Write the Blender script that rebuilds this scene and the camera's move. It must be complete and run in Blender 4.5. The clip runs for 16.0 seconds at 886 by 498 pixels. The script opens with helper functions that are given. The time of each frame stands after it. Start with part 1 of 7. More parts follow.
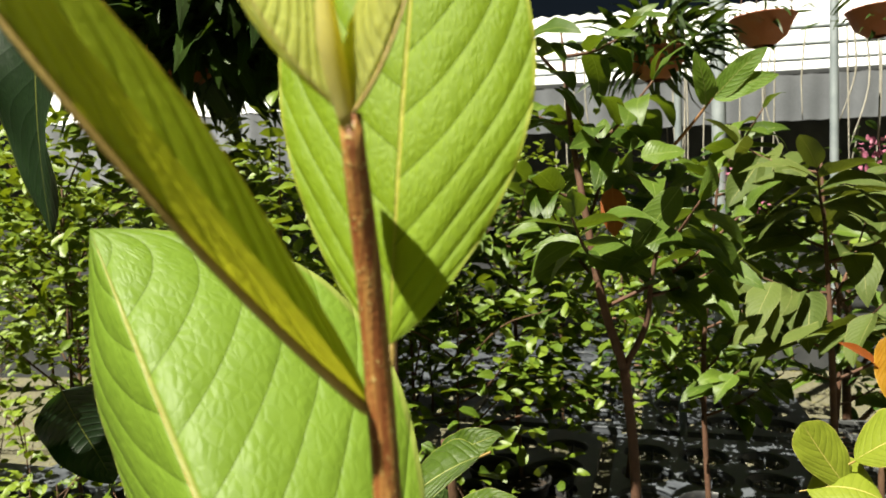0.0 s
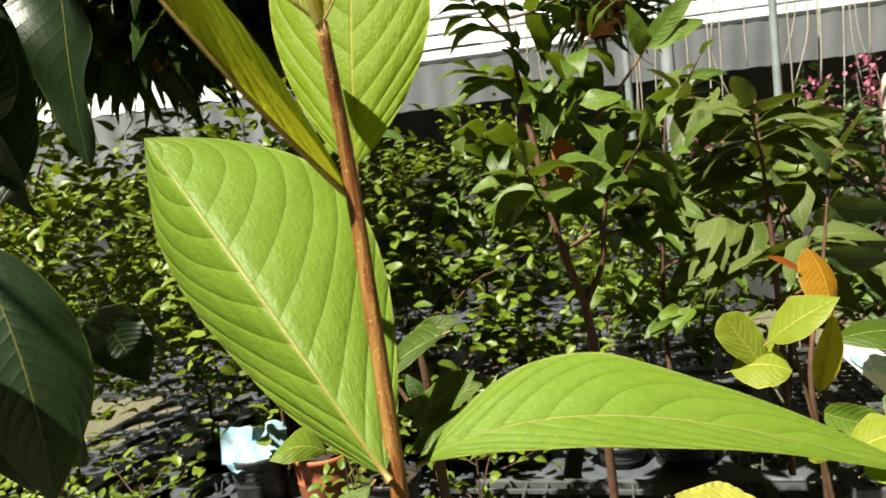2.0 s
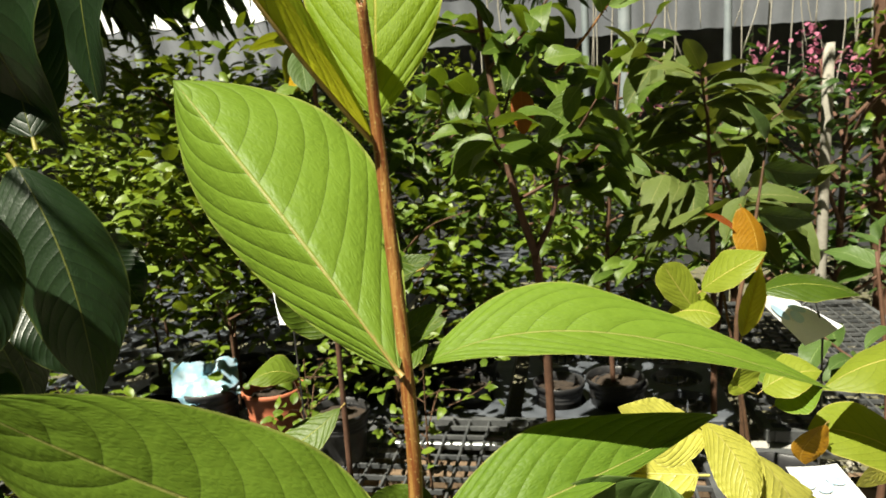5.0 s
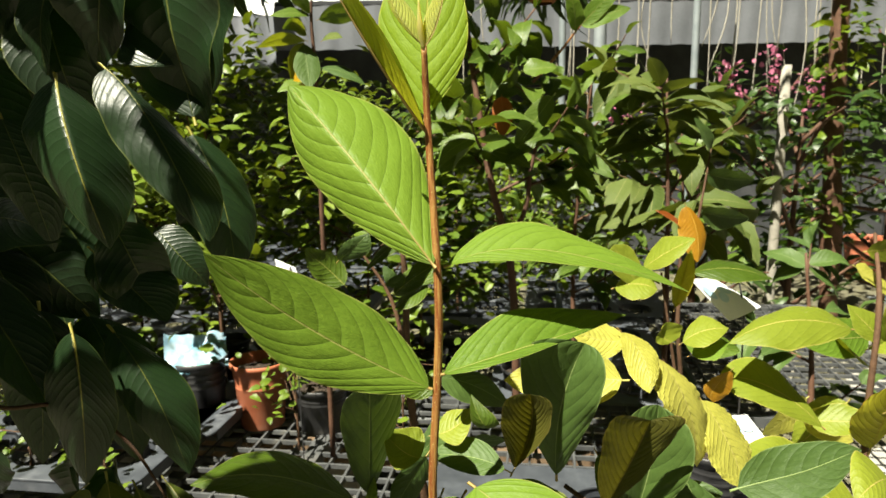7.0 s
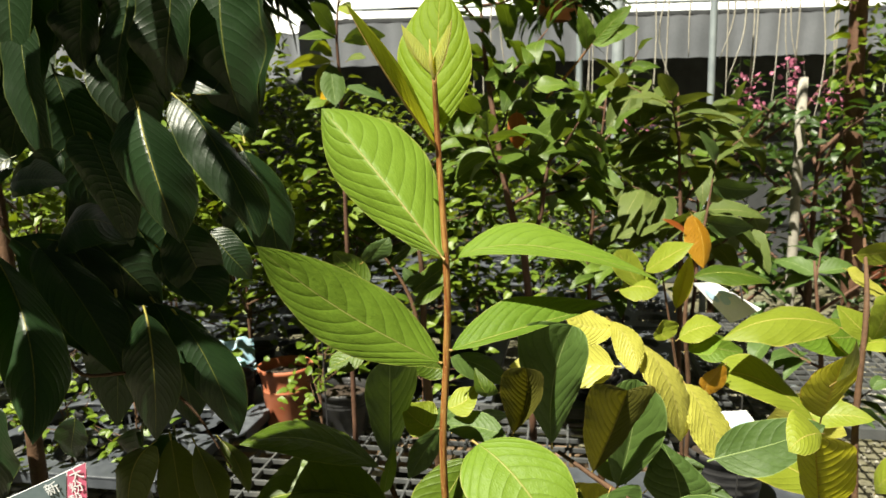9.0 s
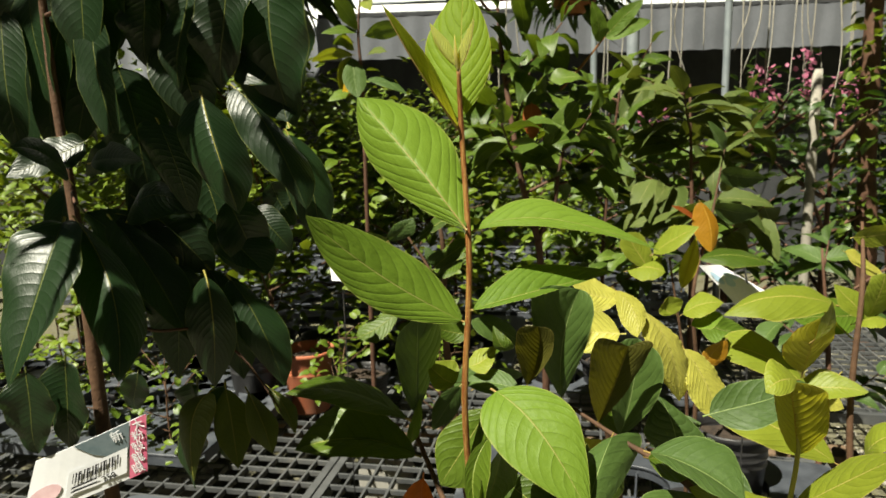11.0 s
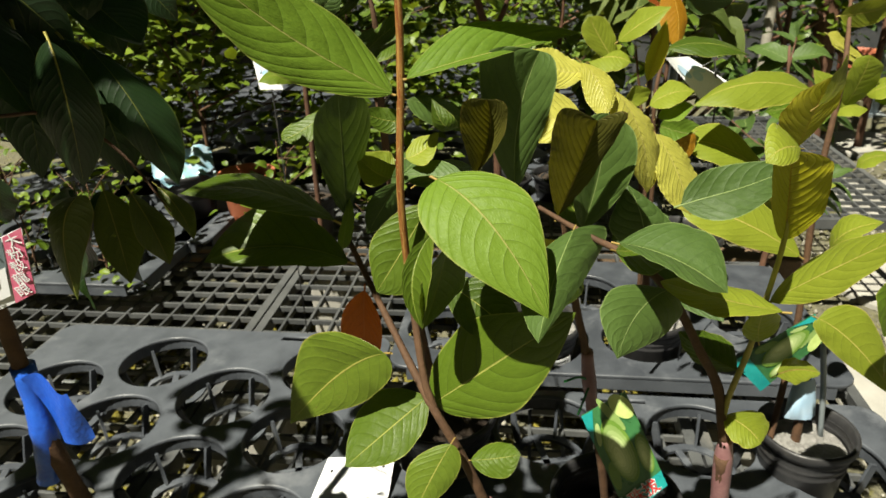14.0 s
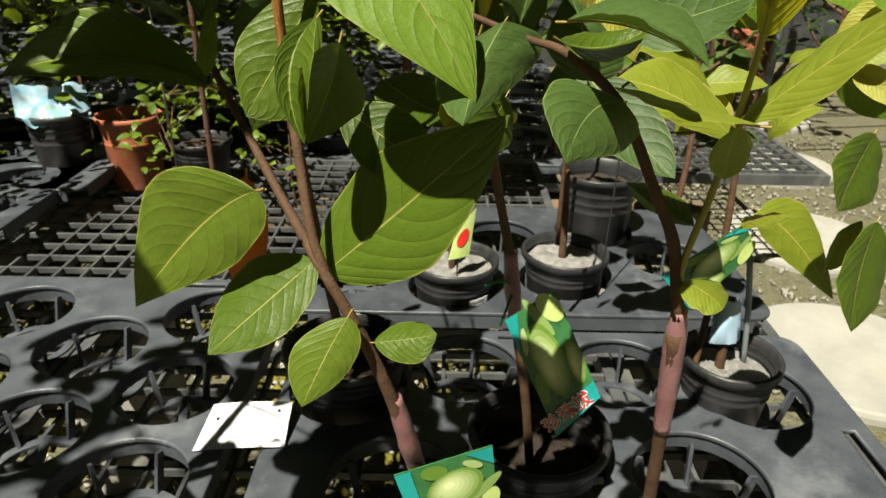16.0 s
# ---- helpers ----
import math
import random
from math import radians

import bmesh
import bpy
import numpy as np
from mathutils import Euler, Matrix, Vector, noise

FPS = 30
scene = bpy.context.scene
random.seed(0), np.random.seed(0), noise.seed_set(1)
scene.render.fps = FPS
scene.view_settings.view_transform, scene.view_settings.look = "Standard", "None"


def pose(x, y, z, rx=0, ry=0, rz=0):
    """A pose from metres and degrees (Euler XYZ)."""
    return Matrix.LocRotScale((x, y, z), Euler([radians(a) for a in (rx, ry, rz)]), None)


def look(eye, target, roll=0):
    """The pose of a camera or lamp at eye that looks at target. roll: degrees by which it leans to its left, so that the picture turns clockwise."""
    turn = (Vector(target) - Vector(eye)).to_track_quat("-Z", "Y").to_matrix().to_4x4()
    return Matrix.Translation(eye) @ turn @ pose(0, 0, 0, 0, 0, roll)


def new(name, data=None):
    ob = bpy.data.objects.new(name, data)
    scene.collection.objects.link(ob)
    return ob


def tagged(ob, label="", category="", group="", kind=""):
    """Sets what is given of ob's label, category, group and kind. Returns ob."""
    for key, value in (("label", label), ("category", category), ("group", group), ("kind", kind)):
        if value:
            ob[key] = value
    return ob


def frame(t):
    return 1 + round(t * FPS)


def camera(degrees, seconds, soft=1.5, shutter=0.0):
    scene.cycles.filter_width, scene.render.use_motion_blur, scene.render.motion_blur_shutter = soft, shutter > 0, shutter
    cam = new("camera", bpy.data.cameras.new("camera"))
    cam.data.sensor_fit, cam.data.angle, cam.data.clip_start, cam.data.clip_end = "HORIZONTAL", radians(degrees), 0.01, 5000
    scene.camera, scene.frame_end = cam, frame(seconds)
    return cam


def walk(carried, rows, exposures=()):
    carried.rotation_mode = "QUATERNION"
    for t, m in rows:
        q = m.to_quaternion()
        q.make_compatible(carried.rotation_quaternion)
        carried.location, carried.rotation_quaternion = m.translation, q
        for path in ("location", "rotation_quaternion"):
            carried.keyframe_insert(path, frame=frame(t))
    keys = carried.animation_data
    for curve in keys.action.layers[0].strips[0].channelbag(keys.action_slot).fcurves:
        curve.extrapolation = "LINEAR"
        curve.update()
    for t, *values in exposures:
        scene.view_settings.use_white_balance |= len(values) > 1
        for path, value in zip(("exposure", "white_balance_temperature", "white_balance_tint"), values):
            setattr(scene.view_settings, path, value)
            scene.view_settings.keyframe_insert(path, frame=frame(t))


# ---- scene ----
cam = camera(67.24, 16.0)
cam.data.dof.use_dof, cam.data.dof.focus_distance, cam.data.dof.aperture_fstop = True, 0.31, 32.0
ROWS = [
    (0.0, 0.0165, -0.0722, 1.1745, 86.50, 2.20, 6.60),
    (0.5, 0.0262, -0.0918, 1.1705, 86.40, 3.10, 9.30),
    (1.0, 0.0301, -0.1218, 1.1647, 85.74, 4.83, 7.34),
    (1.5, 0.0316, -0.1455, 1.1555, 85.77, 7.32, 5.30),
    (2.0, 0.0291, -0.1425, 1.1486, 84.20, 6.74, 3.78),
    (2.5, 0.0272, -0.1426, 1.1477, 84.01, 6.44, 3.52),
    (3.0, 0.0283, -0.1446, 1.1475, 83.89, 6.81, 3.36),
    (3.5, 0.0235, -0.1476, 1.1479, 83.62, 5.42, 2.92),
    (4.0, 0.0218, -0.1523, 1.1501, 81.30, 4.99, 2.06),
    (6.5, -0.0028, -0.2690, 1.1529, 78.66, 2.09, -3.40),
    (7.0, -0.0081, -0.3108, 1.1521, 79.14, 1.13, -2.38),
    (7.5, -0.0130, -0.3308, 1.1531, 80.01, 1.29, -1.39),
    (8.0, -0.0127, -0.3474, 1.1545, 80.41, 1.74, -1.15),
    (8.5, -0.0105, -0.3640, 1.1520, 80.45, 1.64, -0.92),
    (9.0, -0.0024, -0.3752, 1.1539, 80.31, 1.52, -0.51),
    (11.3, -0.0085, -0.4315, 1.1461, 79.53, 1.72, 0.85),
    (11.5, -0.0076, -0.4258, 1.1418, 78.29, 1.93, 0.70),
    (12.0, -0.0060, -0.4056, 1.1264, 73.39, 2.48, -1.21),
    (12.5, -0.0049, -0.3944, 1.1188, 71.49, 2.41, -2.13),
    (13.0, -0.0010, -0.3854, 1.1152, 69.90, 2.85, -2.61),
    (13.5, 0.0026, -0.3711, 1.1076, 67.79, 2.68, -3.39),
    (14.0, 0.0023, -0.3562, 1.0966, 64.92, 1.98, -3.60),
    (14.5, 0.0027, -0.3426, 1.0881, 63.23, 1.76, -4.27),
    (15.0, 0.0033, -0.3308, 1.0724, 62.61, 1.49, -5.98),
    (15.5, 0.0090, -0.3142, 1.0329, 61.98, 1.27, -8.46),
    (16.0, 0.0099, -0.3074, 0.9818, 63.65, -1.05, -10.57),
]
walk(cam, [(t, pose(x, y, z, a, b, c)) for t, x, y, z, a, b, c in ROWS],
     exposures=[(t, e, 6500, 6.5) for t, e in ((0.0, 0.36), (1.5, 0.37), (3.5, 0.03), (7.0, 0.40), (9.0, 0.34), (11.5, -0.06), (13.5, -0.06), (16.0, -0.16))])
# -- world --
SUN_FROM = Vector((-0.34, -0.38, 0.86)).normalized()
world = bpy.data.worlds.new("sky")
scene.world = world
world.use_nodes = True
wn = world.node_tree.nodes
sky = wn.new("ShaderNodeTexSky")
sky.sky_type = "NISHITA"
sky.sun_disc = False
sky.sun_elevation = math.asin(SUN_FROM.z)
sky.sun_rotation = math.atan2(SUN_FROM.x, SUN_FROM.y)
sky.air_density, sky.dust_density = 1.2, 2.5
wn["Background"].inputs["Strength"].default_value = 0.0030
world.node_tree.links.new(sky.outputs[0], wn["Background"].inputs["Color"])
sun = new("sun", bpy.data.lights.new("sun", "SUN"))
sun.data.energy, sun.data.angle, sun.data.color = 12.5, radians(0.6), (1.0, 0.93, 0.78)
sun.matrix_world = look(SUN_FROM * 8, (0, 0, 0))


# -- materials --
class Graph:
    """Short hand for building one node material."""

    def __init__(self, name):
        self.mat = bpy.data.materials.new(name)
        self.mat.use_nodes = True
        self.tree = self.mat.node_tree
        self.bsdf = self.tree.nodes["Principled BSDF"]
        self.out = self.tree.nodes["Material Output"]

    def node(self, kind, ins=()):
        n = self.tree.nodes.new("ShaderNode" + kind)
        for k, v in dict(ins).items():
            self.put(n.inputs[k], v)
        return n

    def put(self, socket, v):
        if isinstance(v, bpy.types.NodeSocket):
            self.tree.links.new(v, socket)
        else:
            socket.default_value = v

    def math(self, op, a, b=0.0, clamp=False):
        n = self.node("Math", {0: a, 1: b})
        n.operation, n.use_clamp = op, clamp
        return n.outputs[0]

    def mix(self, f, a, b):
        n = self.node("Mix")
        n.data_type = "RGBA"
        self.put(n.inputs[0], f)
        self.put(n.inputs[6], a)
        self.put(n.inputs[7], b)
        return n.outputs[2]

    def step(self, x, lo, hi):
        n = self.node("MapRange", {0: x, 1: lo, 2: hi, 3: 0.0, 4: 1.0})
        n.interpolation_type = "SMOOTHSTEP"
        return n.outputs[0]

    def noise(self, scale, detail=4.0, rough=0.55, coords=None, w=None):
        n = self.node("TexNoise", {"Scale": scale, "Detail": detail, "Roughness": rough})
        if coords is not None:
            self.put(n.inputs["Vector"], coords)
        return n.outputs["Fac"]

    def place(self):
        return self.node("TexCoord").outputs["Object"]

    def bump(self, height, strength, distance):
        n = self.node("Bump", {"Height": height, "Strength": strength, "Distance": distance})
        self.put(self.bsdf.inputs["Normal"], n.outputs[0])
        return n.outputs[0]

    def set(self, **ins):
        for k, v in ins.items():
            self.put(self.bsdf.inputs[k.replace("_", " ")], v)
        return self


def rgb(r, g, b):
    return (r, g, b, 1.0)


LEAF_VEINS = {}


def leaf_material(name, top, dark, rib, veins=11.0, slant=0.30, rough=0.42, shine=0.30, glow=None, relief=0.5, spots=0.0, gloss=0.35):
    """A leaf with a midrib, side veins, quilted relief and light shining through it."""
    LEAF_VEINS[name] = (veins, slant)
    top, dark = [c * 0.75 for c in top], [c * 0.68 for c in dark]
    g = Graph(name)
    uv = g.node("UVMap").outputs[0]
    s = g.node("SeparateXYZ", {0: uv})
    u = s.outputs[0]
    side = g.math("MULTIPLY", g.math("ABSOLUTE", g.math("SUBTRACT", s.outputs[1], 0.5)), 2.0)
    wob = g.math("MULTIPLY", g.math("SUBTRACT", g.noise(7.0, 2.0, coords=uv), 0.5), 0.009)
    half = g.math("GREATER_THAN", s.outputs[1], 0.5)
    along = g.math("ADD", g.math("SUBTRACT", u, g.math("MULTIPLY", g.math("ADD", g.math("MULTIPLY", side, 0.5), g.math("MULTIPLY", g.math("POWER", side, 2.6), 0.62)), slant)), wob)
    along = g.math("ADD", g.math("MULTIPLY", along, veins), g.math("MULTIPLY", half, 0.42))
    tri = g.math("MULTIPLY", g.math("ABSOLUTE", g.math("SUBTRACT", g.math("FRACT", along), 0.5)), 2.0)
    vein = g.math("MULTIPLY", g.step(tri, 0.93, 0.995), g.step(side, 1.0, 0.6))
    mid = g.step(side, 0.026, 0.008)
    patch = g.noise(3.0, 4.0, coords=g.place())
    rnd = g.node("ObjectInfo").outputs["Random"]
    isl = g.node("NewGeometry").outputs["Random Per Island"]
    tone = g.math("ADD", g.math("MULTIPLY", patch, 0.5), g.math("ADD", g.math("MULTIPLY", rnd, 0.35), g.math("MULTIPLY", isl, 0.35)))
    grain = g.noise(420.0, 3.0, coords=g.place())
    tone = g.math("ADD", tone, g.math("MULTIPLY", g.math("SUBTRACT", grain, 0.5), 0.5))
    col = g.mix(g.step(tone, 0.15, 1.05), rgb(*dark), rgb(*top))
    col = g.mix(g.math("MULTIPLY", vein, 0.7), col, rgb(*[c * 0.60 for c in top]))
    col = g.mix(mid, col, rgb(*rib))
    rim = g.math("MULTIPLY", g.step(side, 0.955, 0.985), 0.55)
    col = g.mix(rim, col, rgb(*rib))
    if spots:
        sp = g.step(g.noise(9.0, 5.0, 0.65, coords=uv), 0.68 - spots, 0.74)
        col = g.mix(sp, col, rgb(0.09, 0.045, 0.015))
    puff = g.math("SUBTRACT", 1.0, g.math("POWER", tri, 3.0))
    cells = g.node("TexVoronoi", {"Scale": 38.0, "Vector": uv})
    cells.feature = "DISTANCE_TO_EDGE"
    small = cells.outputs["Distance"]
    height = g.math("ADD", g.math("MULTIPLY", puff, 0.75), g.math("MULTIPLY", small, 0.5))
    height = g.math("SUBTRACT", height, g.math("MULTIPLY", mid, 0.5))
    height = g.math("ADD", height, g.math("MULTIPLY", g.noise(4.5, 2.0, coords=uv), 2.6))
    height = g.math("ADD", height, g.math("MULTIPLY", grain, 0.10))
    nrm = g.bump(height, relief * 0.6, 0.0009)
    g.set(Base_Color=col, Roughness=g.math("ADD", rough, g.math("MULTIPLY", g.math("SUBTRACT", patch, 0.5), 0.2)), Specular_IOR_Level=gloss)
    tr = g.node("BsdfTranslucent", {"Color": g.mix(vein, rgb(*(glow or (top[0] * 1.5, top[1] * 1.4, top[2] * 0.5))), rgb(*[c * 0.55 for c in top])), "Normal": nrm})
    mx = g.node("MixShader", {0: shine, 1: g.bsdf.outputs[0], 2: tr.outputs[0]})
    g.tree.links.new(mx.outputs[0], g.out.inputs[0])
    return g.mat


def rough_material(name, a, b, scale=30.0, fine=300.0, rough=0.7, relief=0.3, dist=0.002, metal=0.0, stain=None, gloss=0.4):
    """A plain surface with grain and blotches at two scales."""
    a, b = [c * 0.85 for c in a], [c * 0.9 for c in b]
    g = Graph(name)
    p = g.place()
    big, small = g.noise(scale, 5.0, 0.6, coords=p), g.noise(fine, 4.0, 0.6, coords=p)
    rnd = g.node("ObjectInfo").outputs["Random"]
    t = g.math("ADD", g.math("MULTIPLY", big, 0.8), g.math("ADD", g.math("MULTIPLY", small, 0.35), g.math("MULTIPLY", rnd, 0.2)))
    col = g.mix(g.step(t, 0.35, 1.0), rgb(*a), rgb(*b))
    if stain:
        col = g.mix(g.step(g.noise(scale * 0.4, 6.0, 0.7, coords=p), 0.52, 0.72), col, rgb(*stain))
    g.bump(g.math("ADD", big, g.math("MULTIPLY", small, 0.6)), relief, dist)
    g.set(Base_Color=col, Roughness=g.math("ADD", rough, g.math("MULTIPLY", g.math("SUBTRACT", big, 0.5), 0.25)), Metallic=metal, Specular_IOR_Level=gloss)
    return g.mat


M_YOUNG = leaf_material("young_guava_leaf", (0.172, 0.275, 0.028), (0.088, 0.17, 0.015), (0.25, 0.26, 0.07), veins=9.5, relief=0.95, shine=0.28, rough=0.52, gloss=0.22)
M_LIME = leaf_material("pale_guava_leaf", (0.27, 0.32, 0.03), (0.16, 0.22, 0.018), (0.40, 0.34, 0.09), veins=9.0, relief=0.6, shine=0.28, rough=0.5)
# leaf underside with light from behind put into a brighter colour and glow
M_BACKLIT = leaf_material("ribbed_backlit_underside", (0.40, 0.37, 0.03), (0.28, 0.28, 0.02), (0.34, 0.10, 0.025), veins=11.0, relief=0.8, shine=0.55, rough=0.55, glow=(0.66, 0.62, 0.03))
# brighter copy of the young leaf: sun and backlight put into its colour
M_BRIGHT = leaf_material("young_leaf_sun_in_colour", (0.21, 0.315, 0.015), (0.15, 0.25, 0.012), (0.30, 0.30, 0.05), veins=8.5, relief=0.95, shine=0.36, rough=0.6, gloss=0.16, glow=(0.42, 0.50, 0.015))
M_BUD = leaf_material("opening_leaf", (0.60, 0.64, 0.20), (0.46, 0.52, 0.12), (0.5, 0.42, 0.2), veins=13.0, relief=1.0, shine=0.55, rough=0.7, gloss=0.12, glow=(0.85, 0.78, 0.05))
M_RED = leaf_material("red_veined_leaf", (0.30, 0.37, 0.03), (0.22, 0.28, 0.02), (0.34, 0.11, 0.03), veins=12.0, relief=0.8, shine=0.5, gloss=0.2, glow=(0.78, 0.80, 0.04))
# guava leaf and bluish copy, base darkened partly to stand for crown shade
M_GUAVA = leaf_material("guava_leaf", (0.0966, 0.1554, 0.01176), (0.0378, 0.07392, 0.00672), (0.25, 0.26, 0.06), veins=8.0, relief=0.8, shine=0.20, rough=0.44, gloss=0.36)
M_BLUE = leaf_material("bluish_guava_leaf", (0.086, 0.1462, 0.03096), (0.043, 0.086, 0.0172), (0.18, 0.24, 0.08), veins=7.5, relief=0.7, shine=0.16, rough=0.55)
M_YELLOW = leaf_material("yellowing_leaf", (0.62, 0.60, 0.12), (0.42, 0.42, 0.06), (0.5, 0.46, 0.14), veins=12.0, relief=0.8, shine=0.35)
M_UNDER = leaf_material("leaf_underside", (0.117, 0.1125, 0.0144), (0.063, 0.0675, 0.009), (0.24, 0.18, 0.05), veins=13.0, relief=0.9, shine=0.35, rough=0.6)
M_OLD = leaf_material("spotted_guava_leaf", (0.165, 0.235, 0.024), (0.08, 0.145, 0.016), (0.36, 0.34, 0.08), veins=8.0, relief=0.6, shine=0.3, spots=0.06)
M_DEAD = leaf_material("withered_leaf", (0.42, 0.12, 0.02), (0.25, 0.06, 0.012), (0.4, 0.16, 0.04), veins=12.0, relief=0.8, shine=0.3, glow=(0.6, 0.18, 0.02))
M_ORANGE = leaf_material("orange_dying_leaf", (0.85, 0.20, 0.015), (0.55, 0.12, 0.012), (0.5, 0.16, 0.04), veins=10.0, relief=0.8, shine=0.3, glow=(0.8, 0.22, 0.01))
M_GOLD = leaf_material("golden_leaf", (0.58, 0.30, 0.02), (0.30, 0.13, 0.012), (0.6, 0.4, 0.08), veins=12.0, relief=0.6, shine=0.4, glow=(0.8, 0.5, 0.03))
# dark glossy leaf, base lowered further to carry its crown's shade
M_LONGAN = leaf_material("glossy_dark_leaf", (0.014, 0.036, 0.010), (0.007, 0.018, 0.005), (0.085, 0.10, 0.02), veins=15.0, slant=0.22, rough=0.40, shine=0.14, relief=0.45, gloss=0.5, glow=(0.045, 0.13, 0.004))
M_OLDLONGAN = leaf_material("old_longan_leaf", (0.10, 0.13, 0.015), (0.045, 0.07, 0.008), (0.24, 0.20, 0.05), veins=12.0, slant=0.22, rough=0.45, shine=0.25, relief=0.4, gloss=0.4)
M_HEDGE = leaf_material("small_green_leaf", (0.205, 0.2788, 0.0246), (0.0697, 0.1312, 0.01148), (0.18, 0.26, 0.05), veins=7.0, relief=0.3, shine=0.22)
M_SHRUB = leaf_material("shrub_leaf", (0.153, 0.234, 0.0288), (0.0495, 0.0945, 0.0117), (0.2, 0.25, 0.06), veins=10.0, relief=0.6, shine=0.2)
M_DULL = leaf_material("dull_guava_leaf", (0.15, 0.19, 0.045), (0.06, 0.095, 0.02), (0.22, 0.22, 0.08), veins=11.0, relief=0.9, shine=0.2, rough=0.6, gloss=0.2)
# darker shrub leaf: the shade by the netting is put into its colour
M_DARKBUSH = leaf_material("shade_tinted_leaf", (0.06, 0.12, 0.02), (0.025, 0.055, 0.012), (0.12, 0.16, 0.04), veins=9.0, relief=0.3, shine=0.25)
M_FERN = leaf_material("fern_frond", (0.045, 0.08, 0.012), (0.012, 0.025, 0.005), (0.08, 0.2, 0.03), veins=9.0, relief=0.3, shine=0.3)
M_PINK = leaf_material("orchid_petal", (0.62, 0.22, 0.34), (0.45, 0.12, 0.22), (0.6, 0.3, 0.4), veins=5.0, relief=0.2, shine=0.35, glow=(0.8, 0.3, 0.45))
def stem_material():
    """A young ribbed stem: red-brown with pale green streaks and specks along it."""
    g = Graph("red_green_stem")
    p = g.node("Mapping", {"Vector": g.place(), "Scale": (900.0, 900.0, 38.0)}).outputs[0]
    streak, speck = g.noise(1.0, 3.0, 0.6, coords=p), g.noise(1400.0, 2.0, coords=g.place())
    col = g.mix(g.step(streak, 0.38, 0.66), rgb(0.15, 0.046, 0.012), rgb(0.28, 0.15, 0.04))
    col = g.mix(g.step(speck, 0.62, 0.72), col, rgb(0.40, 0.33, 0.12))
    g.bump(g.math("ADD", streak, g.math("MULTIPLY", speck, 0.4)), 0.8, 0.0006)
    g.set(Base_Color=col, Roughness=0.5, Specular_IOR_Level=0.35)
    return g.mat


M_STEM = stem_material()
M_STALK = rough_material("tan_leaf_stalk", (0.22, 0.14, 0.035), (0.36, 0.27, 0.08), 60.0, 700.0, 0.5, 0.3, 0.0006)
M_TWIG = rough_material("green_twig", (0.20, 0.20, 0.03), (0.36, 0.30, 0.06), 60.0, 700.0, 0.5, 0.4, 0.0008)
M_BARK = rough_material("brown_bark", (0.050, 0.024, 0.011), (0.125, 0.066, 0.033), 70.0, 500.0, 0.8, 0.8, 0.0015)
M_DARKBARK = rough_material("dark_bark", (0.06, 0.028, 0.016), (0.14, 0.07, 0.04), 50.0, 400.0, 0.75, 0.6, 0.0015)
M_TAPE = rough_material("pink_grafting_tape", (0.20, 0.085, 0.092), (0.31, 0.165, 0.17), 40.0, 300.0, 0.45, 0.6, 0.001, gloss=0.5)
M_BLUETAPE = rough_material("blue_plastic_tape", (0.01, 0.06, 0.42), (0.02, 0.12, 0.62), 40.0, 260.0, 0.35, 0.5, 0.002, gloss=0.5)
M_TRAY = rough_material("black_plastic_tray", (0.037, 0.042, 0.051), (0.090, 0.100, 0.116), 16.0, 500.0, 0.42, 0.15, 0.0008, stain=(0.125, 0.134, 0.148), gloss=0.5)
M_GRID = rough_material("weathered_bench_grating", (0.038, 0.041, 0.044), (0.10, 0.104, 0.104), 12.0, 300.0, 0.55, 0.2, 0.001, stain=(0.13, 0.125, 0.11))
M_RAIL = rough_material("galvanised_rail", (0.42, 0.44, 0.45), (0.62, 0.63, 0.63), 20.0, 300.0, 0.38, 0.1, 0.0005, metal=0.85)
M_POT = rough_material("black_nursery_pot", (0.014, 0.014, 0.015), (0.04, 0.04, 0.042), 20.0, 400.0, 0.42, 0.2, 0.001, stain=(0.075, 0.07, 0.062), gloss=0.5)
M_TERRA = rough_material("terracotta_plastic", (0.31, 0.085, 0.04), (0.44, 0.145, 0.07), 18.0, 300.0, 0.6, 0.2, 0.001, stain=(0.30, 0.14, 0.09))
M_SOIL = rough_material("dry_grey_soil", (0.14, 0.135, 0.125), (0.40, 0.39, 0.37), 70.0, 420.0, 0.95, 1.0, 0.006)
M_DARKSOIL = rough_material("dark_potting_soil", (0.018, 0.012, 0.008), (0.06, 0.042, 0.028), 60.0, 300.0, 0.95, 1.0, 0.006)
M_GROUND = rough_material("mossy_gravel", (0.06, 0.056, 0.028), (0.19, 0.18, 0.12), 55.0, 160.0, 0.95, 1.0, 0.012, stain=(0.15, 0.14, 0.025))
M_GRIT = rough_material("gravel_stone", (0.16, 0.15, 0.11), (0.42, 0.40, 0.34), 30.0, 200.0, 0.9, 0.5, 0.002)
M_MOSS = rough_material("yellow_moss", (0.10, 0.09, 0.012), (0.30, 0.25, 0.03), 60.0, 300.0, 0.95, 0.9, 0.004)
M_SLAB = rough_material("pale_concrete", (0.27, 0.26, 0.23), (0.38, 0.37, 0.335), 9.0, 300.0, 0.9, 0.4, 0.002, stain=(0.30, 0.285, 0.24))
M_NET = rough_material("dark_shade_net", (0.030, 0.033, 0.036), (0.075, 0.078, 0.082), 8.0, 200.0, 0.9, 0.4, 0.003)
M_FASCIA = rough_material("grey_corrugated_sheet", (0.19, 0.205, 0.23), (0.28, 0.295, 0.33), 3.0, 90.0, 0.5, 0.2, 0.002)
